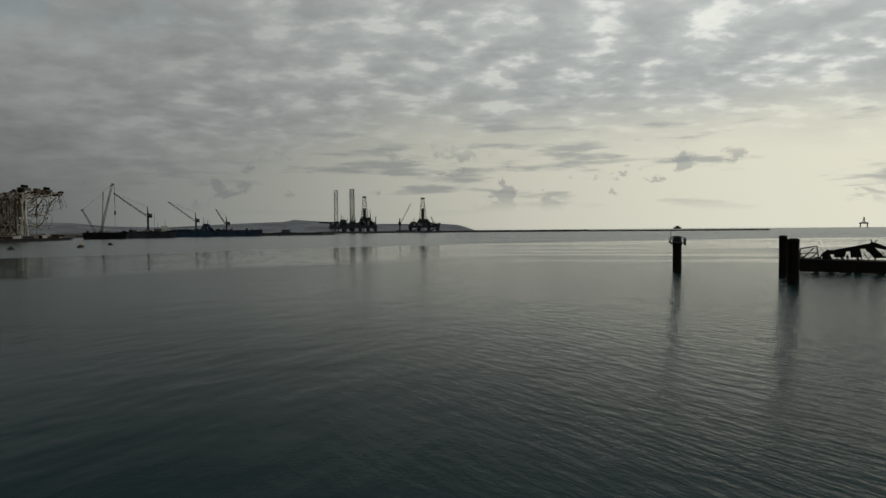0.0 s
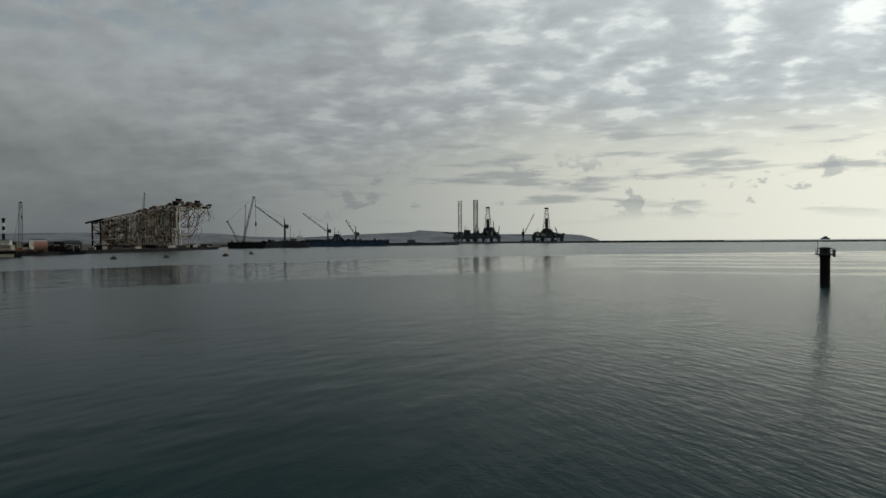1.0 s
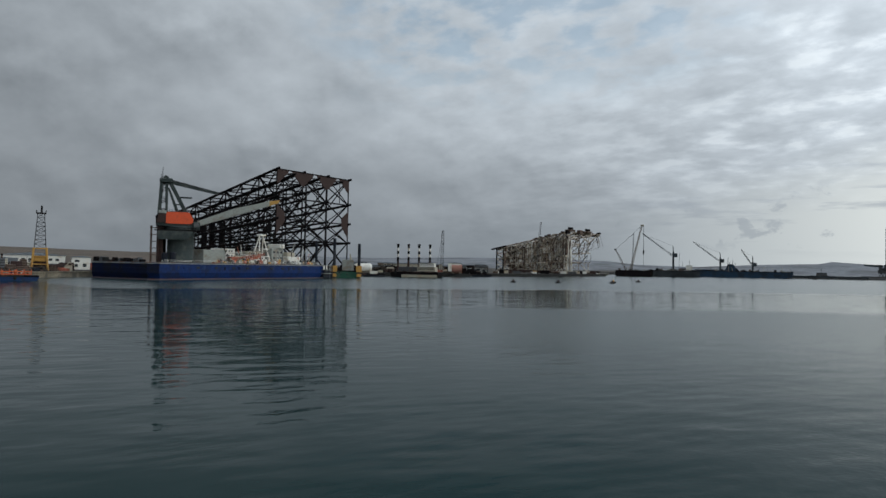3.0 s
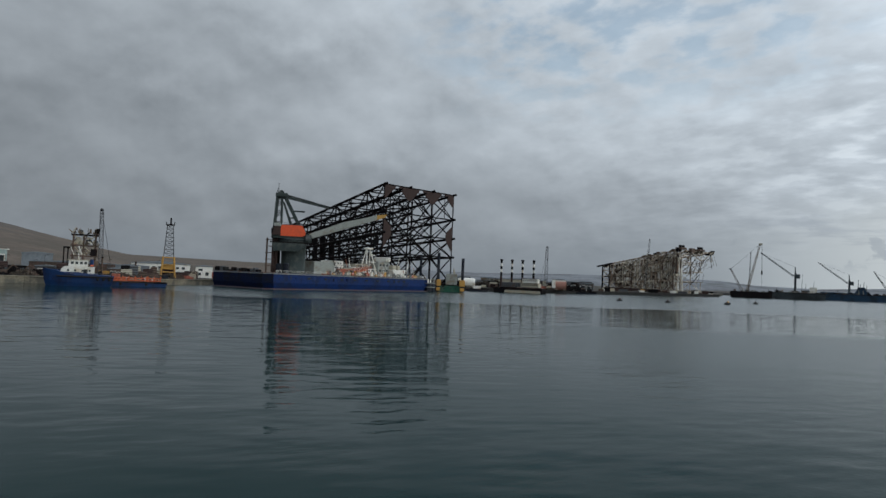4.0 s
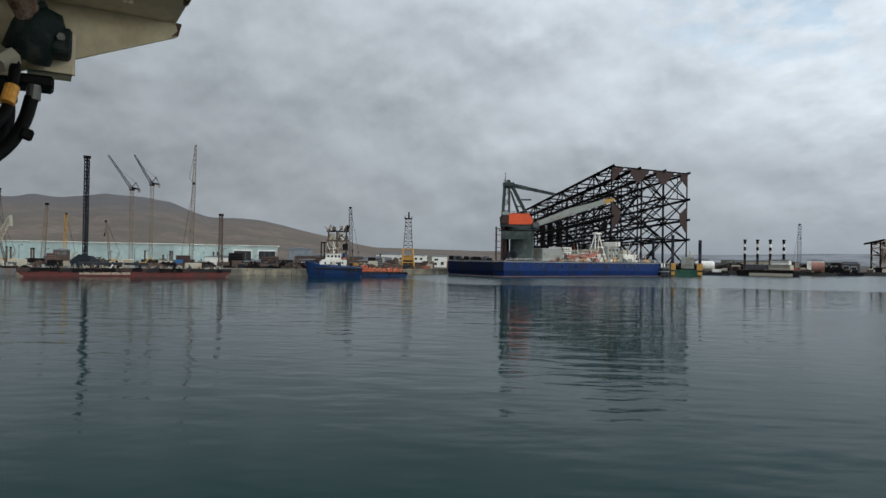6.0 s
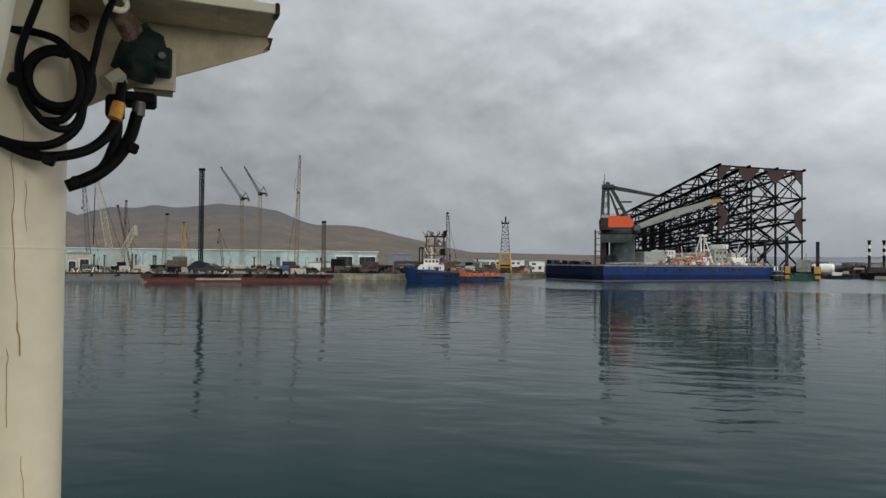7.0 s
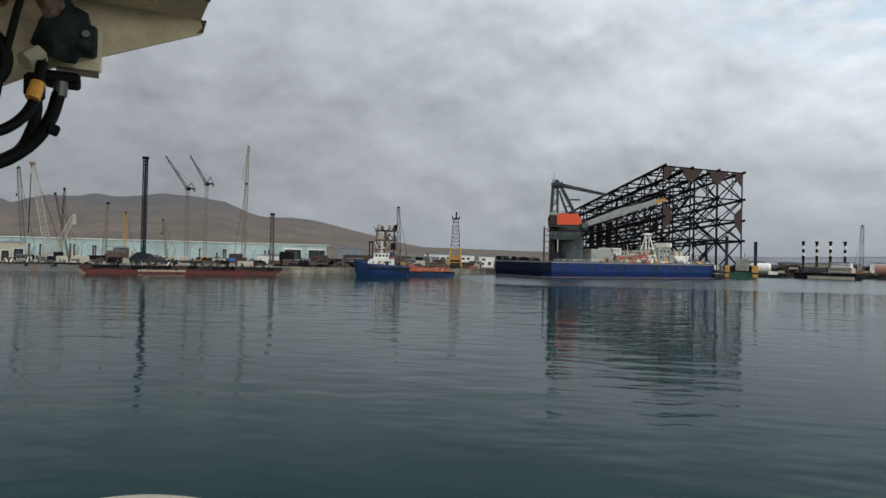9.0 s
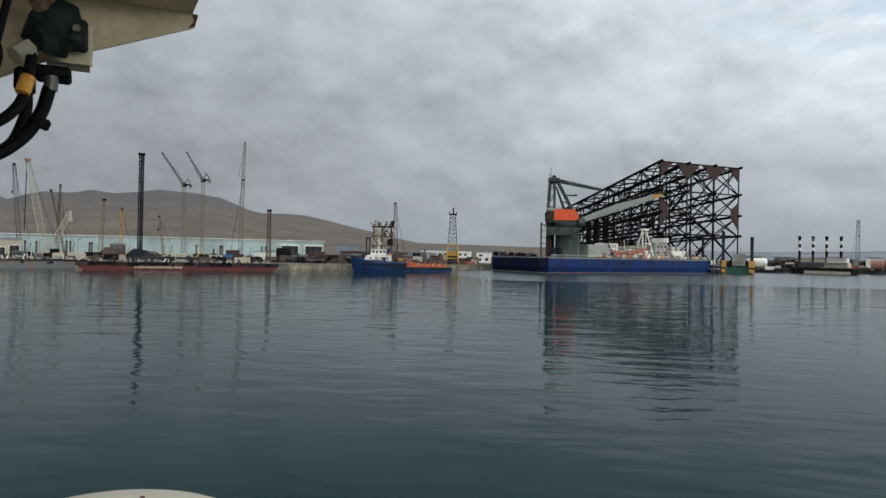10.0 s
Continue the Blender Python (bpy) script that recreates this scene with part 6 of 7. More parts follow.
def deck_gear(ob, x0, x1, y, z, count, size, seed):
    """Low boxes, drums and posts along a deck."""
    r = random.Random(seed)
    for k in range(count):
        x = r.uniform(x0, x1)
        if k % 3:
            w = r.uniform(0.8, 2.6) * size
            part("deck_box", cube(x, x + w, y, y + w, z, z + r.uniform(0.5, 2.2) * size, 0.15), r.choice(["hazed_rig_steel", "grey_steel", "dark_steel", "boom_grey", "brown_steel"]), ob)
        else:
            part("deck_post", rod((x, y, z), (x + r.uniform(-1, 1) * size, y, z + r.uniform(1.5, 5.0) * size), 0.14 * size, None, 5), r.choice(["hazed_rig_steel", "grey_steel", "pale_steel"]), ob)


deck_gear(ob, -24, 24, 2, 9.5, 26, 1.4, 11)


def pedestal_crane(ob, x, deck, top, tip, name="crane"):
    part("pedestal", rod((x, 9, deck), (x, 9, top - 10), 1.7, None, 10), "hazed_rig_steel", ob)
    part("crane_house", cube(x - 1.5, x + 6.5, 5, 13, top - 18, top - 11.5, 0.4), "hazed_rig_steel", ob)
    part("crane_mast", rod((x, 9, top - 11), (x - 0.6, 9, top), 1.0, 0.6), "hazed_rig_steel", ob)
    part("crane_boom", lattice((x - 2, 9, top - 15), (tip[0], 9, tip[1]), 2.1, 1.2, 14, 0.3), "hazed_rig_steel", ob)
    part("stay", rod((x - 0.6, 9, top), (tip[0], 9, tip[1]), 0.12, None, 4), "hazed_rig_steel", ob)


ob = barge("crane_ship", at(23.3, 1200, 0, 0), 84, 20, 10.5, 2.0, "hazed_rig_steel", "dark crane ship with one long slanting boom", "ship")
pedestal_crane(ob, 0, 11.5, 51, (-49.5, 72))
deck_gear(ob, -40, 38, 2, 10.4, 34, 1.7, 12)
part("wheelhouse", cube(20, 30, 4, 14, 11.5, 20, 0.3), "white", ob, "white wheelhouse")
part("deckhouse", cube(10, 20, 4, 14, 11.5, 15, 0.3), "grey_steel", ob)
for x, z in ((9, 40), (14, 26), (25, 30)):
    part("mast", rod((x, 8, 11.5), (x + 0.8, 8, z), 0.35, 0.15), "hazed_rig_steel", ob)
ob = barge("pipelay_ship", at(18.3, 1350, 0, 0), 166, 26, 11.5, 6, "ship_blue", "long dark blue work ship with two deck cranes", "ship")
pedestal_crane(ob, -36.5, 11.5, 45, (-84, 65))
pedestal_crane(ob, 18, 11.5, 39, (-1.5, 51.5))
deck_gear(ob, -78, 80, 2, 11.4, 60, 1.8, 13)
part("superstructure", prism([(-30, 11.5), (-4, 11.5), (-8, 17), (-12, 18), (-14, 24), (-24, 24), (-26, 18)], 16, "xz", 4), "ship_blue", ob)
for x, z in ((-24, 37), (-16, 33), (-21, 30), (-12, 27)):
    part("mast", rod((x, 8, 18), (x + 0.8, 8, z), 0.7, 0.3), "hazed_rig_steel", ob)
for k in range(7):
    part("window", cube(-24 + k * 1.7, -23 + k * 1.7, 3.85, 4.02, 20.5, 22), "glass", ob)
part("upper_deck", cube(-80, -30, 3, 20, 11.6, 14, 0.3), "ship_blue", ob)
ob = thing("jetty", at(13.6, 1400, 0, 0), "low dark jetty with boats behind it", "jetty")
part("deck", cube(-90, 88, 0, 12, 2.5, 6.0, 0.3), "hazed_rig_steel", ob)
for k in range(30):
    part("pile", rod((-88 + k * 6, 1, -3), (-88 + k * 6, 1, 2.6), 0.8, None, 8), "hazed_rig_steel", ob)
ob = barge("patrol_boat", at(12.9, 1500, 0), 44, 8, 6, 6, "grey_steel", "small grey boat lying behind the jetty", "boat")
part("cabin", cube(-10, 8, 2, 6, 6, 12, 0.3), "grey_steel", ob)
part("mast", rod((-2, 4, 12), (-2, 4, 20), 0.4), "grey_steel", ob)


def derrick(ob, x, y, z0, z1, w, material="hazed_rig_steel"):
    part("derrick", lattice((x, y, z0), (x, y, z1), w, w * 0.35, 9, 0.8), material, ob)
    part("crown", cube(x - w * 0.28, x + w * 0.28, y - 2, y + 2, z1 - 2, z1 + 3, 0.3), "hazed_rig_steel", ob)
    part("drill_pipe_rack", cube(x - w * 0.2, x + w * 0.2, y - 2, y + 2, z0, z0 + (z1 - z0) * 0.55), "hazed_rig_steel", ob)


# jack-up rig, legs raised
ob = thing("jackup_rig", at(8.4, 2270, 0), "dark jack-up drilling rig with three tall lattice legs", "drilling rig")
part("hull", prism([(-42, 13), (28, 13), (32, 18), (32, 27), (-38, 27), (-42, 22)], 60, "xz"), "grey_steel", ob)
part("cantilever", prism([(-76, 34), (-30, 30), (-30, 37), (-76, 38)], 16, "xz", 14), "hazed_rig_steel", ob)
for x, y in ((-18, 6), (34, 6), (8, 55)):
    part("leg", lattice((x, y, -4), (x, y, (140 if x < 0 else 143) if y < 50 else 44), 11 if x < 0 else 13, 11 if x < 0 else 13, 17, 0.9 if x < 0 else 1.3), "grey_steel" if x < 0 else "hazed_rig_steel", ob)
    part("leg_house", cube(x - 9, x + 9, y - 4, y + 12, 26, 38, 1.0), "hazed_rig_steel", ob)
part("quarters", cube(-6, 14, -3, 10, 27, 44, 0.6), "hazed_rig_steel", ob)
for x, z in ((-2, 60), (5, 54), (18, 50)):
    part("mast", rod((x, 5, 40), (x + 1, 5, z), 1.1, 0.6), "hazed_rig_steel", ob)
# drilling rig beside it
ob = thing("drilling_rig", at(6.6, 2245, 0), "dark drilling rig with a tall derrick on columns", "drilling rig")
part("deck", prism([(-46, 15), (44, 15), (44, 24), (30, 34), (-40, 34), (-46, 28)], 50, "xz"), "hazed_rig_steel", ob)
for x in (-38, -12, 14, 38):
    part("column", rod((x, 10, -4), (x, 10, 16), 5.5, None, 12), "hazed_rig_steel", ob)
part("pontoon", prism([(-50, -2), (46, -2), (48, 4), (-50, 4)], 20, "xz", 2), "grey_steel", ob)
derrick(ob, 3, 14, 34, 116, 25)
part("drill_floor", prism([(-16, 34), (26, 34), (20, 50), (-10, 50)], 26, "xz", 4), "hazed_rig_steel", ob)
for x, z, dx in ((38, 56, 2), (24, 74, -4), (-30, 50, 5), (-38, 62, 3)):
    part("deck_crane", rod((x, 4, 30), (x + dx, 4, z), 2.0, 1.0), "hazed_rig_steel", ob)
# semi-submersible rig
ob = thing("drilling_rig", at(1.6, 2260, 0), "black semi-submersible drilling rig with a pointed derrick", "drilling rig")
part("deck", prism([(-51, 15), (53, 15), (53, 27), (36, 29), (-38, 29), (-51, 25)], 60, "xz"), "hazed_rig_steel", ob)
for x in (-44, -16, 16, 46):
    part("column", rod((x, 12, -4), (x, 12, 16), 6.5, 5.5, 12), "hazed_rig_steel", ob)
for x in (-44, 16):
    part("brace", rod((x, 10, 1), (x + 28, 10, 14), 1.6, None, 8), "hazed_rig_steel", ob)
part("pontoon", prism([(-54, -3), (56, -3), (56, 3.5), (-54, 3.5)], 24, "xz", 2), "hazed_rig_steel", ob)
derrick(ob, -3, 14, 38, 112, 24, "brown_steel")
part("drill_floor", prism([(-26, 29), (22, 29), (12, 44), (-16, 44)], 26, "xz", 4), "hazed_rig_steel", ob)
part("quarters", cube(-40, -26, 3, 20, 29, 36, 0.5), "grey_steel", ob)
part("helideck", cube(20, 44, 0, 22, 30, 32, 0.4), "grey_steel", ob)
part("deck_crane", lattice((32, 6, 30), (24, 6, 52), 3.0, 1.5, 8, 0.6), "hazed_rig_steel", ob)
# crane pontoon between the rigs
ob = barge("crane_pontoon", at(3.4, 2250, 0), 40, 16, 7, 3, "hazed_rig_steel", "small dark crane pontoon between the rigs")
part("tower", rod((-8, 8, 7), (-8, 8, 47), 2.6, 1.8, 10), "hazed_rig_steel", ob)
part("crane_house", cube(-13, -4, 4, 12, 24, 36, 0.5), "hazed_rig_steel", ob)
part("crane_boom", lattice((-4, 8, 32), (28, 8, 94), 2.4, 1.6, 14, 0.4), "grey_steel", ob)
for rig, x0, x1, z0 in ((bpy.data.objects["jackup_rig"], -40, 30, 26), (bpy.data.objects["drilling_rig"], -44, 42, 33), (bpy.data.objects["drilling_rig.001"], -48, 50, 28)):
    r0 = random.Random(int(x0 * -3))
    for k in range(38):
        x = r0.uniform(x0, x1)
        kind = r0.random()
        if kind < 0.45:
            part("topside_unit", cube(x, x + r0.uniform(3, 9), -1.5, 6, z0 - r0.uniform(0, 8), z0 + r0.uniform(1, 7), 0.3), r0.choice(["hazed_rig_steel", "grey_steel", "boom_grey", "hazed_rig_steel", "dark_steel"]), rig)
        elif kind < 0.8:
            part("topside_mast", rod((x, 0, z0), (x + r0.uniform(-3, 3), 0, z0 + r0.uniform(5, 22)), r0.uniform(0.4, 1.0), 0.4, 5), r0.choice(["hazed_rig_steel", "grey_steel"]), rig)
        else:
            part("hull_brace", rod((x, -1, 3), (x + r0.uniform(-16, 16), -1, 16), r0.uniform(0.5, 1.1), None, 5), "hazed_rig_steel", rig)
# rig on the horizon, deck and derrick in the headland's painted haze grey
ob = thing("drilling_rig", at(-31.58, 4500, 0), "far grey drilling rig on the horizon", "drilling rig")
for x in (-17, 17):
    part("leg", rod((x, 0, -3), (x, 0, 22), 3.2, None, 8), "roof", ob)
part("deck", prism([(-24, 20), (24, 20), (20, 28), (-20, 28)], 20, "xz", -10), "far_hill", ob)
part("derrick", lattice((0, 0, 28), (0, 0, 56), 12, 5, 5, 1.2), "far_hill", ob)
# ship hull-down behind the breakwater, in the same painted haze grey
ob = thing("cargo_ship", at(-18.9, 4300, 0), "far grey ship on the horizon", "ship")
part("hull", prism([(-20, -2), (20, -2), (24, 8), (-24, 8)], 12, "xz"), "far_hill", ob)
part("superstructure", prism([(-14, 8), (14, 8), (9, 17), (-9, 17)], 8, "xz", 2), "far_hill", ob)


def mound(name, a0, a1, d, width, h, label):
    bm, rows = bmesh.new(), []
    n = 160
    for i in range(n + 1):
        az = a0 + (a1 - a0) * i / n
        row = []
        for k, (off, hh) in enumerate(((0, -2), (0.2, 0.35), (0.4, 0.95), (0.6, 1.0), (0.8, 0.5), (1.0, -2))):
            p = polar(az, d + off * width)
            q = Vector((i * 0.35, k * 1.3, 0))
            row.append(bm.verts.new((p[0], p[1], hh * h * (1 + 0.35 * noise.noise(q)) if hh > 0 else hh)))
        rows.append(row)
    for p, q in zip(rows, rows[1:]):
        for k in range(5):
            bm.faces.new((p[k], p[k + 1], q[k + 1], q[k]))
    single(name, bm, "rock", pose(0, 0, 0), label, "breakwater", "structure")


mound("breakwater", 10.5, -12, 2020, 30, 5.2, "long low dark rubble breakwater across the bay")
mound("breakwater", 29.2, 9.0, 1440, 40, 4.6, "low dark rubble mole behind the moored ships")
mound("breakwater", -12, -25.5, 1990, 26, 3.6, "long low dark rubble breakwater across the bay")

# mooring buoys
for az, d in ((32.3, 520), (27.95, 545), (27.9, 580), (25.95, 625), (36.0, 500)):
    ob = thing("mooring_buoy", at(az, d, 0), "small dark conical mooring buoy afloat", "buoy", "mooring buoys off the shore")
    part("float", lathe([(1.6, -0.6), (2.2, 0.0), (2.2, 0.7), (1.2, 1.0)], 14), "rubber", ob)
    part("cone", lathe([(1.1, 1.0), (0.6, 1.9), (0.2, 2.3)], 10), "brown_plate" if az != 27.9 else "yellow", ob)
for az, d in ((16.9, 1300), (15.1, 1300), (13.4, 1300)):
    ob = thing("mooring_buoy", at(az, d, 0), "small dark mooring buoy afloat", "buoy", "mooring buoys off the shore")
    part("float", lathe([(2.2, -0.6), (3.4, 0.2), (3.2, 1.6), (1.4, 2.2)], 12), "rubber", ob)

# ---- beacon, dolphin piles and wreck on the open side ----
ob = thing("beacon", at(-18.88, 178, 0), "dark cylindrical beacon pile with a small railed platform", "beacon")
part("shaft", lathe([(1.1, -3), (1.06, 0.4), (1.04, 6.3), (1.15, 6.5), (1.15, 7.2)], 22), "wreck", ob, "", True)
part("platform", lathe([(1.25, 6.9), (2.0, 7.1), (2.0, 7.3), (1.2, 7.35)], 16), "grey_steel", ob)
part("lantern_house", lathe([(1.15, 7.3), (1.0, 8.3), (1.25, 8.4), (1.2, 8.65), (0.3, 8.8)], 18), "wreck", ob)
bm = bmesh.new()
for i in range(10):
    a = 2 * math.pi * i / 10
    tube(bm, (1.9 * math.cos(a), 1.9 * math.sin(a), 7.3), (1.9 * math.cos(a), 1.9 * math.sin(a), 8.4), 0.05, None, 4)
    b = 2 * math.pi * (i + 1) / 10
    for z in (7.85, 8.4):
        tube(bm, (1.9 * math.cos(a), 1.9 * math.sin(a), z), (1.9 * math.cos(b), 1.9 * math.sin(b), z), 0.05, None, 4)
part("railing", bm, "grey_steel", ob)
part("post", rod((-1.45, 0, 6.4), (-1.45, 0, 9.9), 0.07), "grey_steel", ob)
part("ladder_cage", cube(1.5, 2.1, -0.4, 0.3, 6.5, 8.2), "grey_steel", ob)
part("solar_panel", prism([(-1.9, 7.2), (-1.2, 7.9), (-1.3, 8.0), (-2.0, 7.3)], 0.9, "xz", -0.4), "glass", ob)

for az, d, r, top in ((-26.43, 166, 0.86, 8.85), (-27.11, 145.5, 1.06, 8.55)):
    ob = thing("dolphin_pile", at(az, d, 0), "black weathered mooring dolphin pile", "pile", "pair of dolphin piles")
    part("shaft", lathe([(r * 1.02, -3), (r, 0.3), (r * 0.98, top - 0.5), (r * 1.04, top - 0.45), (r * 1.02, top)], 18), "wreck", ob, "", True)
    part("cap", lathe([(r * 0.9, top), (r * 0.6, top + 0.12)], 14), "wreck", ob)
    part("fender", cube(-0.2, 0.2, -r - 0.25, -r + 0.1, 0.6, top - 1.2, 0.05), "wreck", ob)

ob = thing("wrecked_barge", at(-31.6, 183, 0, 3), "black half-sunk barge with a fallen steel girder on deck", "wreck")
part("hull", prism([(-14.2, 0.5), (-12.5, 0.2), (18, 0.0), (18, 2.5), (-5, 2.9), (-13.0, 3.2), (-14.4, 2.6)], 9, "xz"), "wreck", ob)
for x in (-10, -7, -3.5, -1.5, 3, 6.5, 10):
    part("hull_rib", cube(x, x + 1.1, -0.2, 8, -1.5, 0.5), "wreck", ob)
part("girder", prism([(-8.2, 2.8), (-8.4, 4.4), (-7.2, 5.3), (-6.2, 5.2), (1.2, 6.8), (1.8, 7.2), (2.6, 6.9), (6.5, 5.4), (6.0, 4.9), (2.2, 5.9), (4.4, 3.6), (2.2, 3.4), (0.4, 5.6), (-0.6, 5.5),
                          (-0.2, 3.7), (-2.4, 3.5), (-2.6, 5.0), (-3.4, 4.9), (-3.6, 3.6), (-5.6, 3.5), (-6.0, 4.2), (-6.8, 4.2), (-6.0, 2.9)], 1.2, "xz", 2.5), "wreck", ob)
for k in range(22):
    rng = random.Random(k + 300)
    x = rng.uniform(-13, 9)
    part("broken_frame", rod((x, rng.uniform(1, 7), 2.7), (x + rng.uniform(-1.4, 1.4), rng.uniform(1, 7), rng.uniform(3.2, 4.8)), rng.uniform(0.06, 0.22), None, 5), "wreck", ob)
for x0, z0, x1, z1 in ((-13.2, 3.0, -12.8, 5.6), (-12.8, 5.6, -9.4, 6.2), (-9.4, 6.2, -9.0, 3.2), (-13, 4.4, -9.3, 4.6), (-12.4, 3.2, -10, 5.8), (-11, 3.1, -9.2, 4.6), (1.6, 7.0, 1.4, 7.8), (2.2, 6.9, 2.5, 7.6)):
    part("broken_rail", rod((x0, 1.5, z0), (x1, 1.5, z1), 0.13, None, 5), "wreck", ob)


# ---- the eye's own ship: mast, bracket, lamp fitting and cables ----
single("floor", cube(-2.6, 2.6, -2.6, 2.6, 9.1, 9.3), "deck_grey", pose(0, 0, 0), "small steel lookout deck", "deck", "structure")
single("wall_house", cube(-2.5, 2.5, -2.5, 2.5, -2, 9.1), "white", pose(0, 0, 0), "white plain steel deckhouse side", "wall", "structure")


# an unseen roof over the lookout, added to keep sky light off the mast bracket
bm = prism([(2.25 * math.cos(2 * math.pi * i / 32), 2.25 * math.sin(2 * math.pi * i / 32)) for i in range(32)], 0.06, "xy", EYE + 1.3)
single("ceiling", bm, "white", pose(0, 0, 0), "unseen plain steel roof added to shade the mast bracket", "ceiling", "structure")


def smooth_line(points, steps=8):
    pts = [Vector(p) for p in points]
    pts = [pts[0] * 2 - pts[1]] + pts + [pts[-1] * 2 - pts[-2]]
    out = []
    for p0, p1, p2, p3 in zip(pts, pts[1:], pts[2:], pts[3:]):
        for k in range(steps):
            t = k / steps
            out.append(0.5 * ((2 * p1) + (p2 - p0) * t + (2 * p0 - 5 * p1 + 4 * p2 - p3) * t * t + (3 * p1 - p0 - 3 * p2 + p3) * t ** 3))
    return out + [pts[-2]]


def sweep(points, r, seg=10, steps=8, bm=None):
    bm = bm or bmesh.new()
    line = smooth_line(points, steps)
    rings = []
    side = None
    for i, p in enumerate(line):
        w = (line[min(i + 1, len(line) - 1)] - line[max(i - 1, 0)]).normalized()
        if side is None:
            side = w.orthogonal().normalized()
        side = (side - w * side.dot(w)).normalized()
        up2 = w.cross(side)
        rings.append([bm.verts.new(p + (side * math.cos(2 * math.pi * k / seg) + up2 * math.sin(2 * math.pi * k / seg)) * r) for k in range(seg)])
    for p, q in zip(rings, rings[1:]):
        for k in range(seg):
            j = (k + 1) % seg
            bm.faces.new((p[k], p[j], q[j], q[k]))
    bm.faces.new(rings[0][::-1])
    bm.faces.new(rings[-1])
    return bm


MM = at(100, 1.7, EYE)
ob = thing("mast", MM @ pose(0, 0, 0), "cream painted steel mast with rust streaks", "mast")
part("post", lathe([(0.108, -1.7), (0.106, 0.0), (0.106, 1.1)], 48, centre=(-0.321, 0.10)), "mast_paint", ob, "", True)
part("weld_band", lathe([(0.1068, 0.02), (0.1075, 0.024), (0.1068, 0.028)], 48, centre=(-0.321, 0.10)), "mast_paint", ob)
rng = random.Random(4)
for x0, top, bot, thick in ((-0.302, 0.24, -0.9, 0.0016), (-0.309, -0.02, -0.36, 0.0009), (-0.292, 0.30, 0.02, 0.0008), (-0.288, -0.40, -0.95, 0.0009)):
    line = []
    z, x = top, x0
    while z > bot:
        x += rng.uniform(-0.0034, 0.0045)
        dx = max(-0.095, min(0.095, x + 0.321))
        y = 0.10 - math.sqrt(0.1066 ** 2 - dx ** 2)
        line.append((x, y, z))
        z -= rng.uniform(0.012, 0.045)
    k = 0
    while k < len(line) - 2:
        run = rng.randint(3, 8)
        if rng.random() > 0.1:
            part("rust_streak", sweep(line[k:k + run], thick * rng.uniform(0.45, 1.35), 5, 3), "rust_streak", ob, "thin brown rust streak")
        k += run - 1 if rng.random() < 0.7 else run
part("rust_spot", rod((-0.204, 0.196, 0.578), (-0.204, 0.188, 0.578), 0.024, 0.017, 14), "rust_pipe", ob, "dark rust spot")
# shelf bracket welded to the post
br = part("shelf", prism([(-0.32, -0.005), (0.236, -0.005), (0.248, 0.03), (0.248, 0.21), (-0.32, 0.215)], 0.012, "xy", 0.605), "shaded_bracket_paint", ob)
part("shelf_lip", cube(-0.30, 0.243, -0.012, -0.004, 0.600, 0.622), "leg_paint", br, "pale worn front lip")
part("gusset", prism([(-0.26, 0.604), (0.262, 0.604), (0.250, 0.568), (-0.088, 0.43), (-0.25, 0.34), (-0.26, 0.45)], 0.009, "xz", 0.195), "shaded_bracket_paint", ob)
part("rust_edge", prism([(0.236, 0.566), (0.254, 0.572), (0.262, 0.604), (0.246, 0.604), (0.252, 0.585)], 0.012, "xz", 0.1935), "rust_pipe", ob, "rusted plate corner")
part("rust_edge", cube(0.236, 0.2485, -0.014, 0.03, 0.596, 0.626, 0.003), "rust_pipe", ob)
part("bolt", rod((0.12, 0.06, 0.606), (0.12, 0.06, 0.585), 0.012, None, 6), "shaded_bracket_paint", ob)
part("foot_plate", cube(-0.08, 0.012, 0.15, 0.23, 0.425, 0.445), "shaded_bracket_paint", ob)
# lamp above the shelf
lp = thing("deck_lamp", MM @ pose(0, 0, 0), "black round lamp base on the mast bracket", "lamp")
part("base", lathe([(0.095, 0.618), (0.10, 0.632), (0.09, 0.652), (0.05, 0.66)], 26, centre=(0.075, 0.08)), "rubber", lp, "", True)
part("dome", lathe([(0.07, 0.655), (0.07, 0.74), (0.03, 0.77)], 20, centre=(0.075, 0.08)), "glass", lp)

# cast connection box with its glands
jb = thing("junction_box", MM @ pose(0, 0, 0), "dark green cast junction box with brass glands", "junction box")
part("body", lathe([(0.030, -0.062), (0.050, -0.055), (0.052, 0.0), (0.046, 0.04), (0.030, 0.062)], 18), "green_cast", jb, "", True).matrix_basis = pose(-0.062, 0.09, 0.492, 18, 22, 0)
part("body", cube(-0.105, -0.03, 0.05, 0.15, 0.45, 0.53, 0.018), "green_cast", jb)
part("flange", cube(-0.035, 0.008, 0.06, 0.15, 0.452, 0.508, 0.006), "green_cast", jb)
part("cover_bolt", rod((-0.015, 0.045, 0.482), (-0.015, 0.062, 0.482), 0.009, None, 6), "chrome", jb)
part("cover_bolt", rod((-0.052, 0.04, 0.545), (-0.048, 0.07, 0.545), 0.009, None, 6), "green_cast", jb)
part("mounting_plate", cube(-0.075, 0.018, 0.155, 0.165, 0.425, 0.52), "mast_paint", jb)
part("elbow_pipe", rod((-0.108, 0.03, 0.572), (-0.068, 0.07, 0.515), 0.025, 0.029, 18), "rust_pipe", jb, "rusty pipe stub")
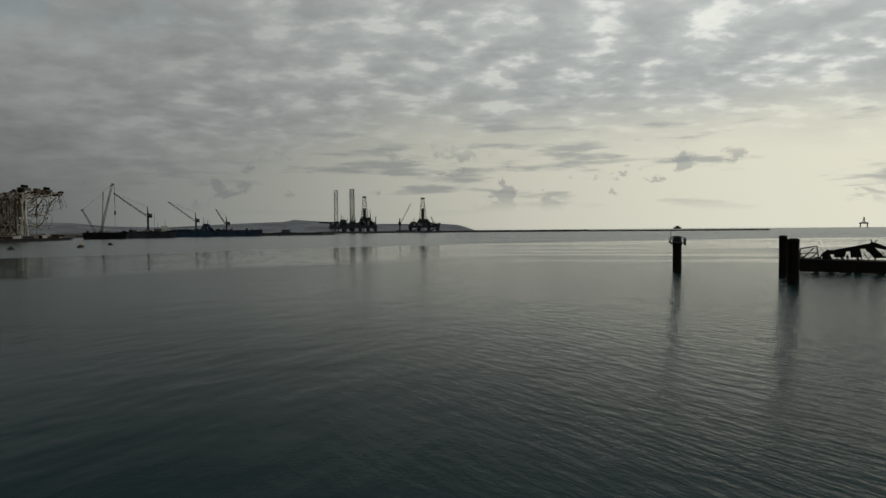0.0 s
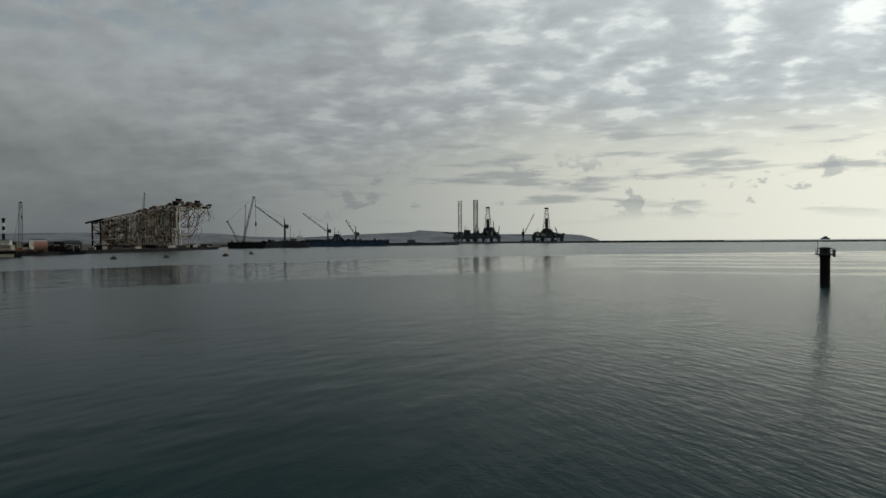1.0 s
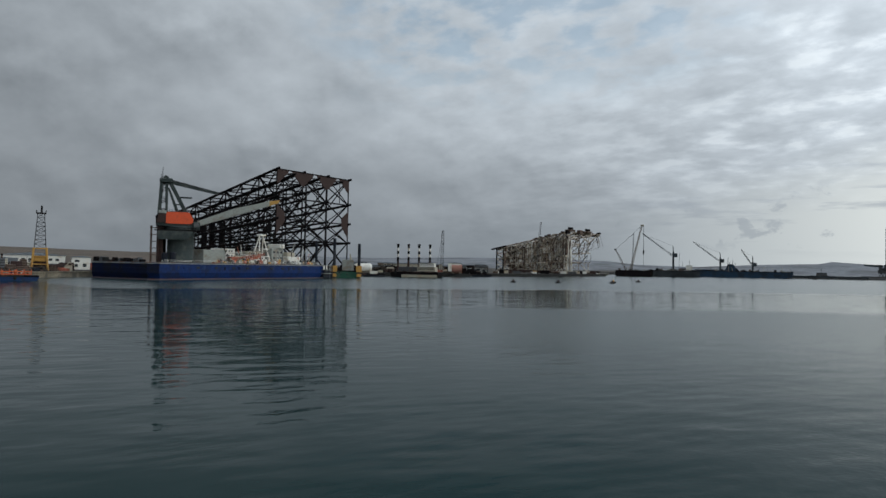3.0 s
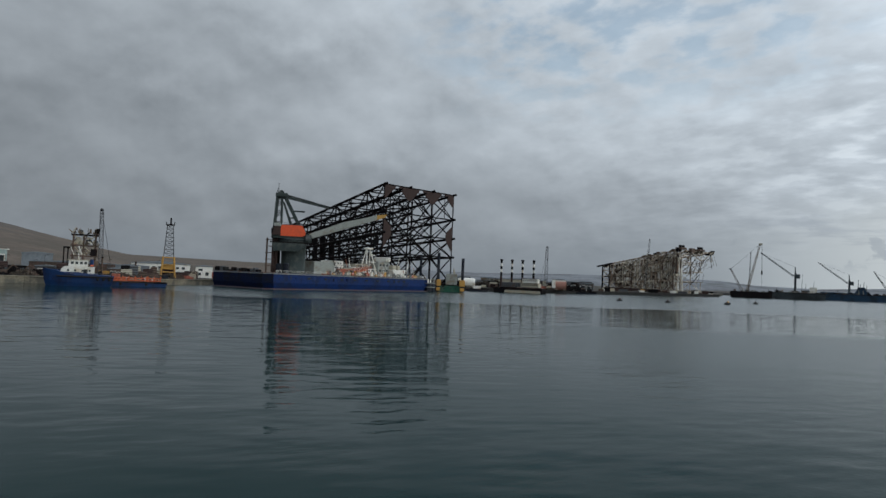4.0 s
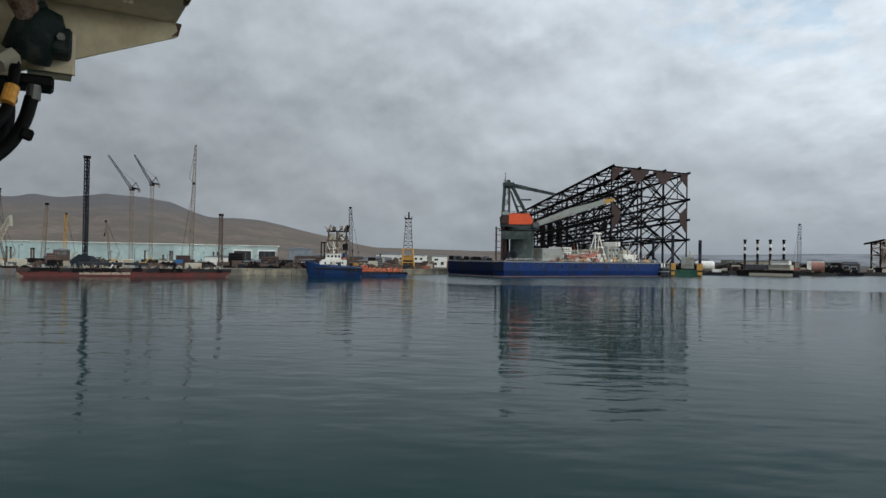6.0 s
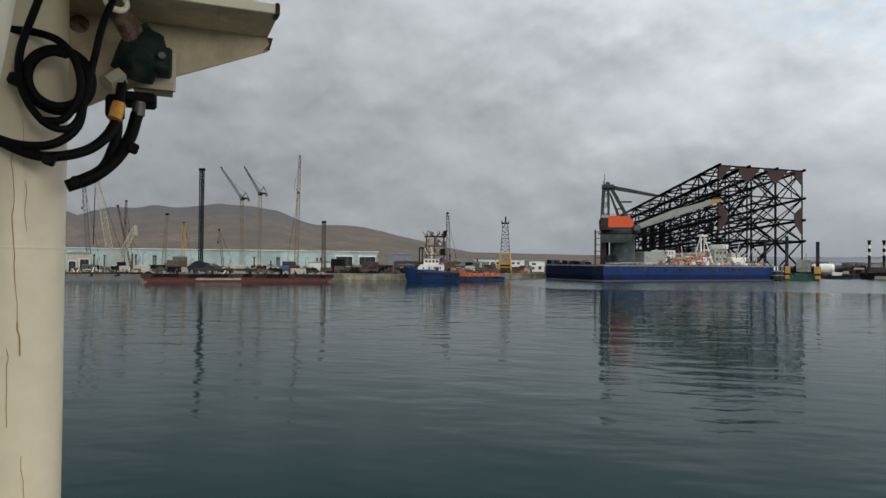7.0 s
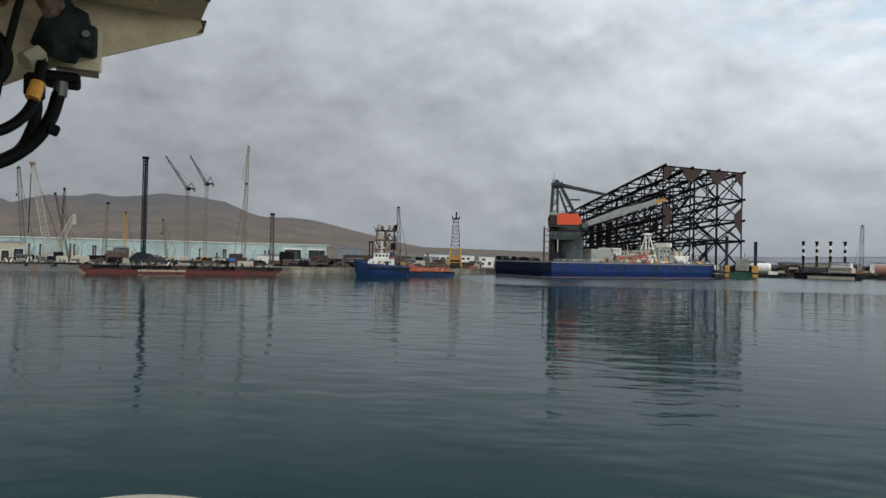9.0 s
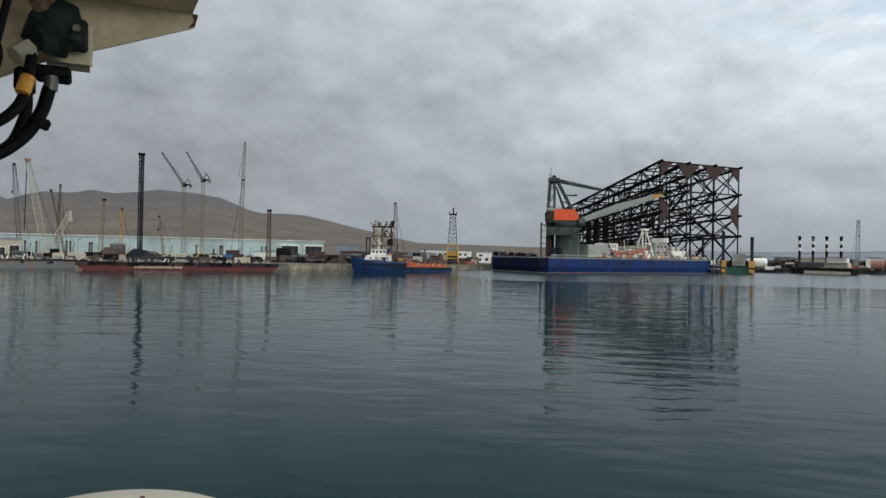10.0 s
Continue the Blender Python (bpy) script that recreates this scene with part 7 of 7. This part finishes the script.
bm = sweep([(0.023 * math.cos(2 * math.pi * i / 16), 0.023 * math.sin(2 * math.pi * i / 16), 0) for i in range(17)], 0.0068, 8, 3)
part("white_ring", bm, "leg_paint", jb, "white plastic ring", True).matrix_basis = pose(-0.112, 0.012, 0.583, 68, 0, 20)
part("gland_nut", rod((-0.131, 0.03, 0.398), (-0.103, 0.05, 0.425), 0.021, None, 6), "pale_steel", jb, "hexagonal metal gland nut")
part("gland_nut", rod((-0.106, 0.05, 0.404), (-0.098, 0.05, 0.44), 0.016, None, 8), "cable", jb)
part("brass_ferrule", rod((-0.111, -0.008, 0.312), (-0.102, 0.004, 0.350), 0.0145, None, 14), "brass", jb, "orange-yellow cable sleeve")
part("gland_nut", rod((-0.066, 0.10, 0.345), (-0.064, 0.10, 0.378), 0.015, None, 12), "chrome", jb)
part("lower_box", cube(-0.10, -0.025, 0.09, 0.17, 0.375, 0.402, 0.006), "cable", jb)
part("lower_box", cube(-0.135, -0.095, 0.06, 0.12, 0.33, 0.385, 0.008), "cable", jb)


def cable(points, r, label="black rubber cable hanging from the mast"):
    bm = sweep(points, r * 0.9)
    ob = new("cable", mesh_of("cable", bm, "cable", True))
    ob.matrix_world = MM
    return tagged(ob, label, "cable", "cables at the mast")


loop = []
for k in range(30):
    a = radians(70 + k * 30)
    r = 0.052 + 0.00055 * k
    loop.append((-0.219 + r * math.cos(a), -0.045 + 0.0012 * k, 0.384 + r * 1.06 * math.sin(a)))
cable(loop, 0.0105, "black cable wound in a round coil at the mast")
cable([(-0.245, -0.02, 0.68), (-0.250, -0.03, 0.582), (-0.289, -0.035, 0.436), (-0.280, -0.05, 0.346), (-0.232, -0.06, 0.280), (-0.182, -0.05, 0.290), (-0.157, -0.03, 0.406), (-0.138, -0.02, 0.511), (-0.118, 0.0, 0.582)], 0.0088)
cable([(-0.42, 0.0, 0.30), (-0.324, -0.03, 0.246), (-0.268, -0.05, 0.220), (-0.217, -0.06, 0.215), (-0.153, -0.04, 0.240), (-0.112, 0.0, 0.300), (-0.098, 0.03, 0.40)], 0.0125, "thick black cable sagging below the coil")
cable([(-0.068, 0.10, 0.35), (-0.082, 0.09, 0.292), (-0.110, 0.06, 0.233), (-0.154, 0.03, 0.186), (-0.205, 0.02, 0.161)], 0.0160, "thick black cable entering the mast")
cable([(-0.112, 0.09, 0.35), (-0.110, 0.08, 0.300), (-0.118, 0.07, 0.255), (-0.140, 0.05, 0.205), (-0.20, 0.03, 0.166)], 0.0135)
cable([(-0.315, 0.0, 0.488), (-0.262, -0.02, 0.482), (-0.216, -0.04, 0.463), (-0.183, -0.05, 0.418), (-0.175, -0.05, 0.355), (-0.205, -0.05, 0.297), (-0.25, -0.05, 0.29)], 0.0095)
cable([(-0.168, -0.02, 0.42), (-0.170, -0.04, 0.335), (-0.182, -0.05, 0.278), (-0.225, -0.06, 0.240), (-0.29, -0.05, 0.237), (-0.36, -0.02, 0.262)], 0.0105)
for x, y, z in ((-0.228, -0.065, 0.207), (-0.075, 0.07, 0.262), (-0.186, 0.015, 0.170), (-0.296, -0.045, 0.372)):
    bm = cube(-0.012, 0.012, -0.012, 0.012, -0.012, 0.012, 0.004)
    single("cable_clip", bm, "cable", MM @ pose(x, y, z, 0, 20, 0), "small black plastic cable clip", "clip", group="cable clips")

# sloping white leg of the mast, close by
ob = thing("sloping_column", at(100, 1.7, EYE), "off-white painted sloping steel column beside the mast", "column")
part("tube", rod((-0.735, -0.30, -1.7), (-0.332, -0.30, 0.95), 0.150, 0.150, 48), "leg_paint", ob, "", True)
part("base_plate", cube(-0.95, -0.52, -0.5, -0.1, -1.7, -1.66, 0.01), "leg_paint", ob)

# rounded cream ventilator cap below the rail
ob = thing("ventilator", at(97.9, 1.5, 9.286), "cream mushroom ventilator cap with chipped paint", "ventilator")
prof = [(0.34 * math.cos(radians(a)), 1.06 + 0.12 * math.sin(radians(a))) for a in range(0, 88, 8)]
part("cap", lathe([(0.30, 1.0), (0.335, 1.03)] + prof, 48), "mast_paint", ob, "", True)
part("neck", lathe([(0.2, 0), (0.2, 1.0)], 24), "mast_paint", ob, "", True)
for x, y in ((0.02, -0.03), (0.075, 0.06), (-0.05, 0.05)):
    part("paint_chip", lathe([(0.012, 1.165), (0.004, 1.184)], 6, centre=(x, y)), "rust_pipe", ob)
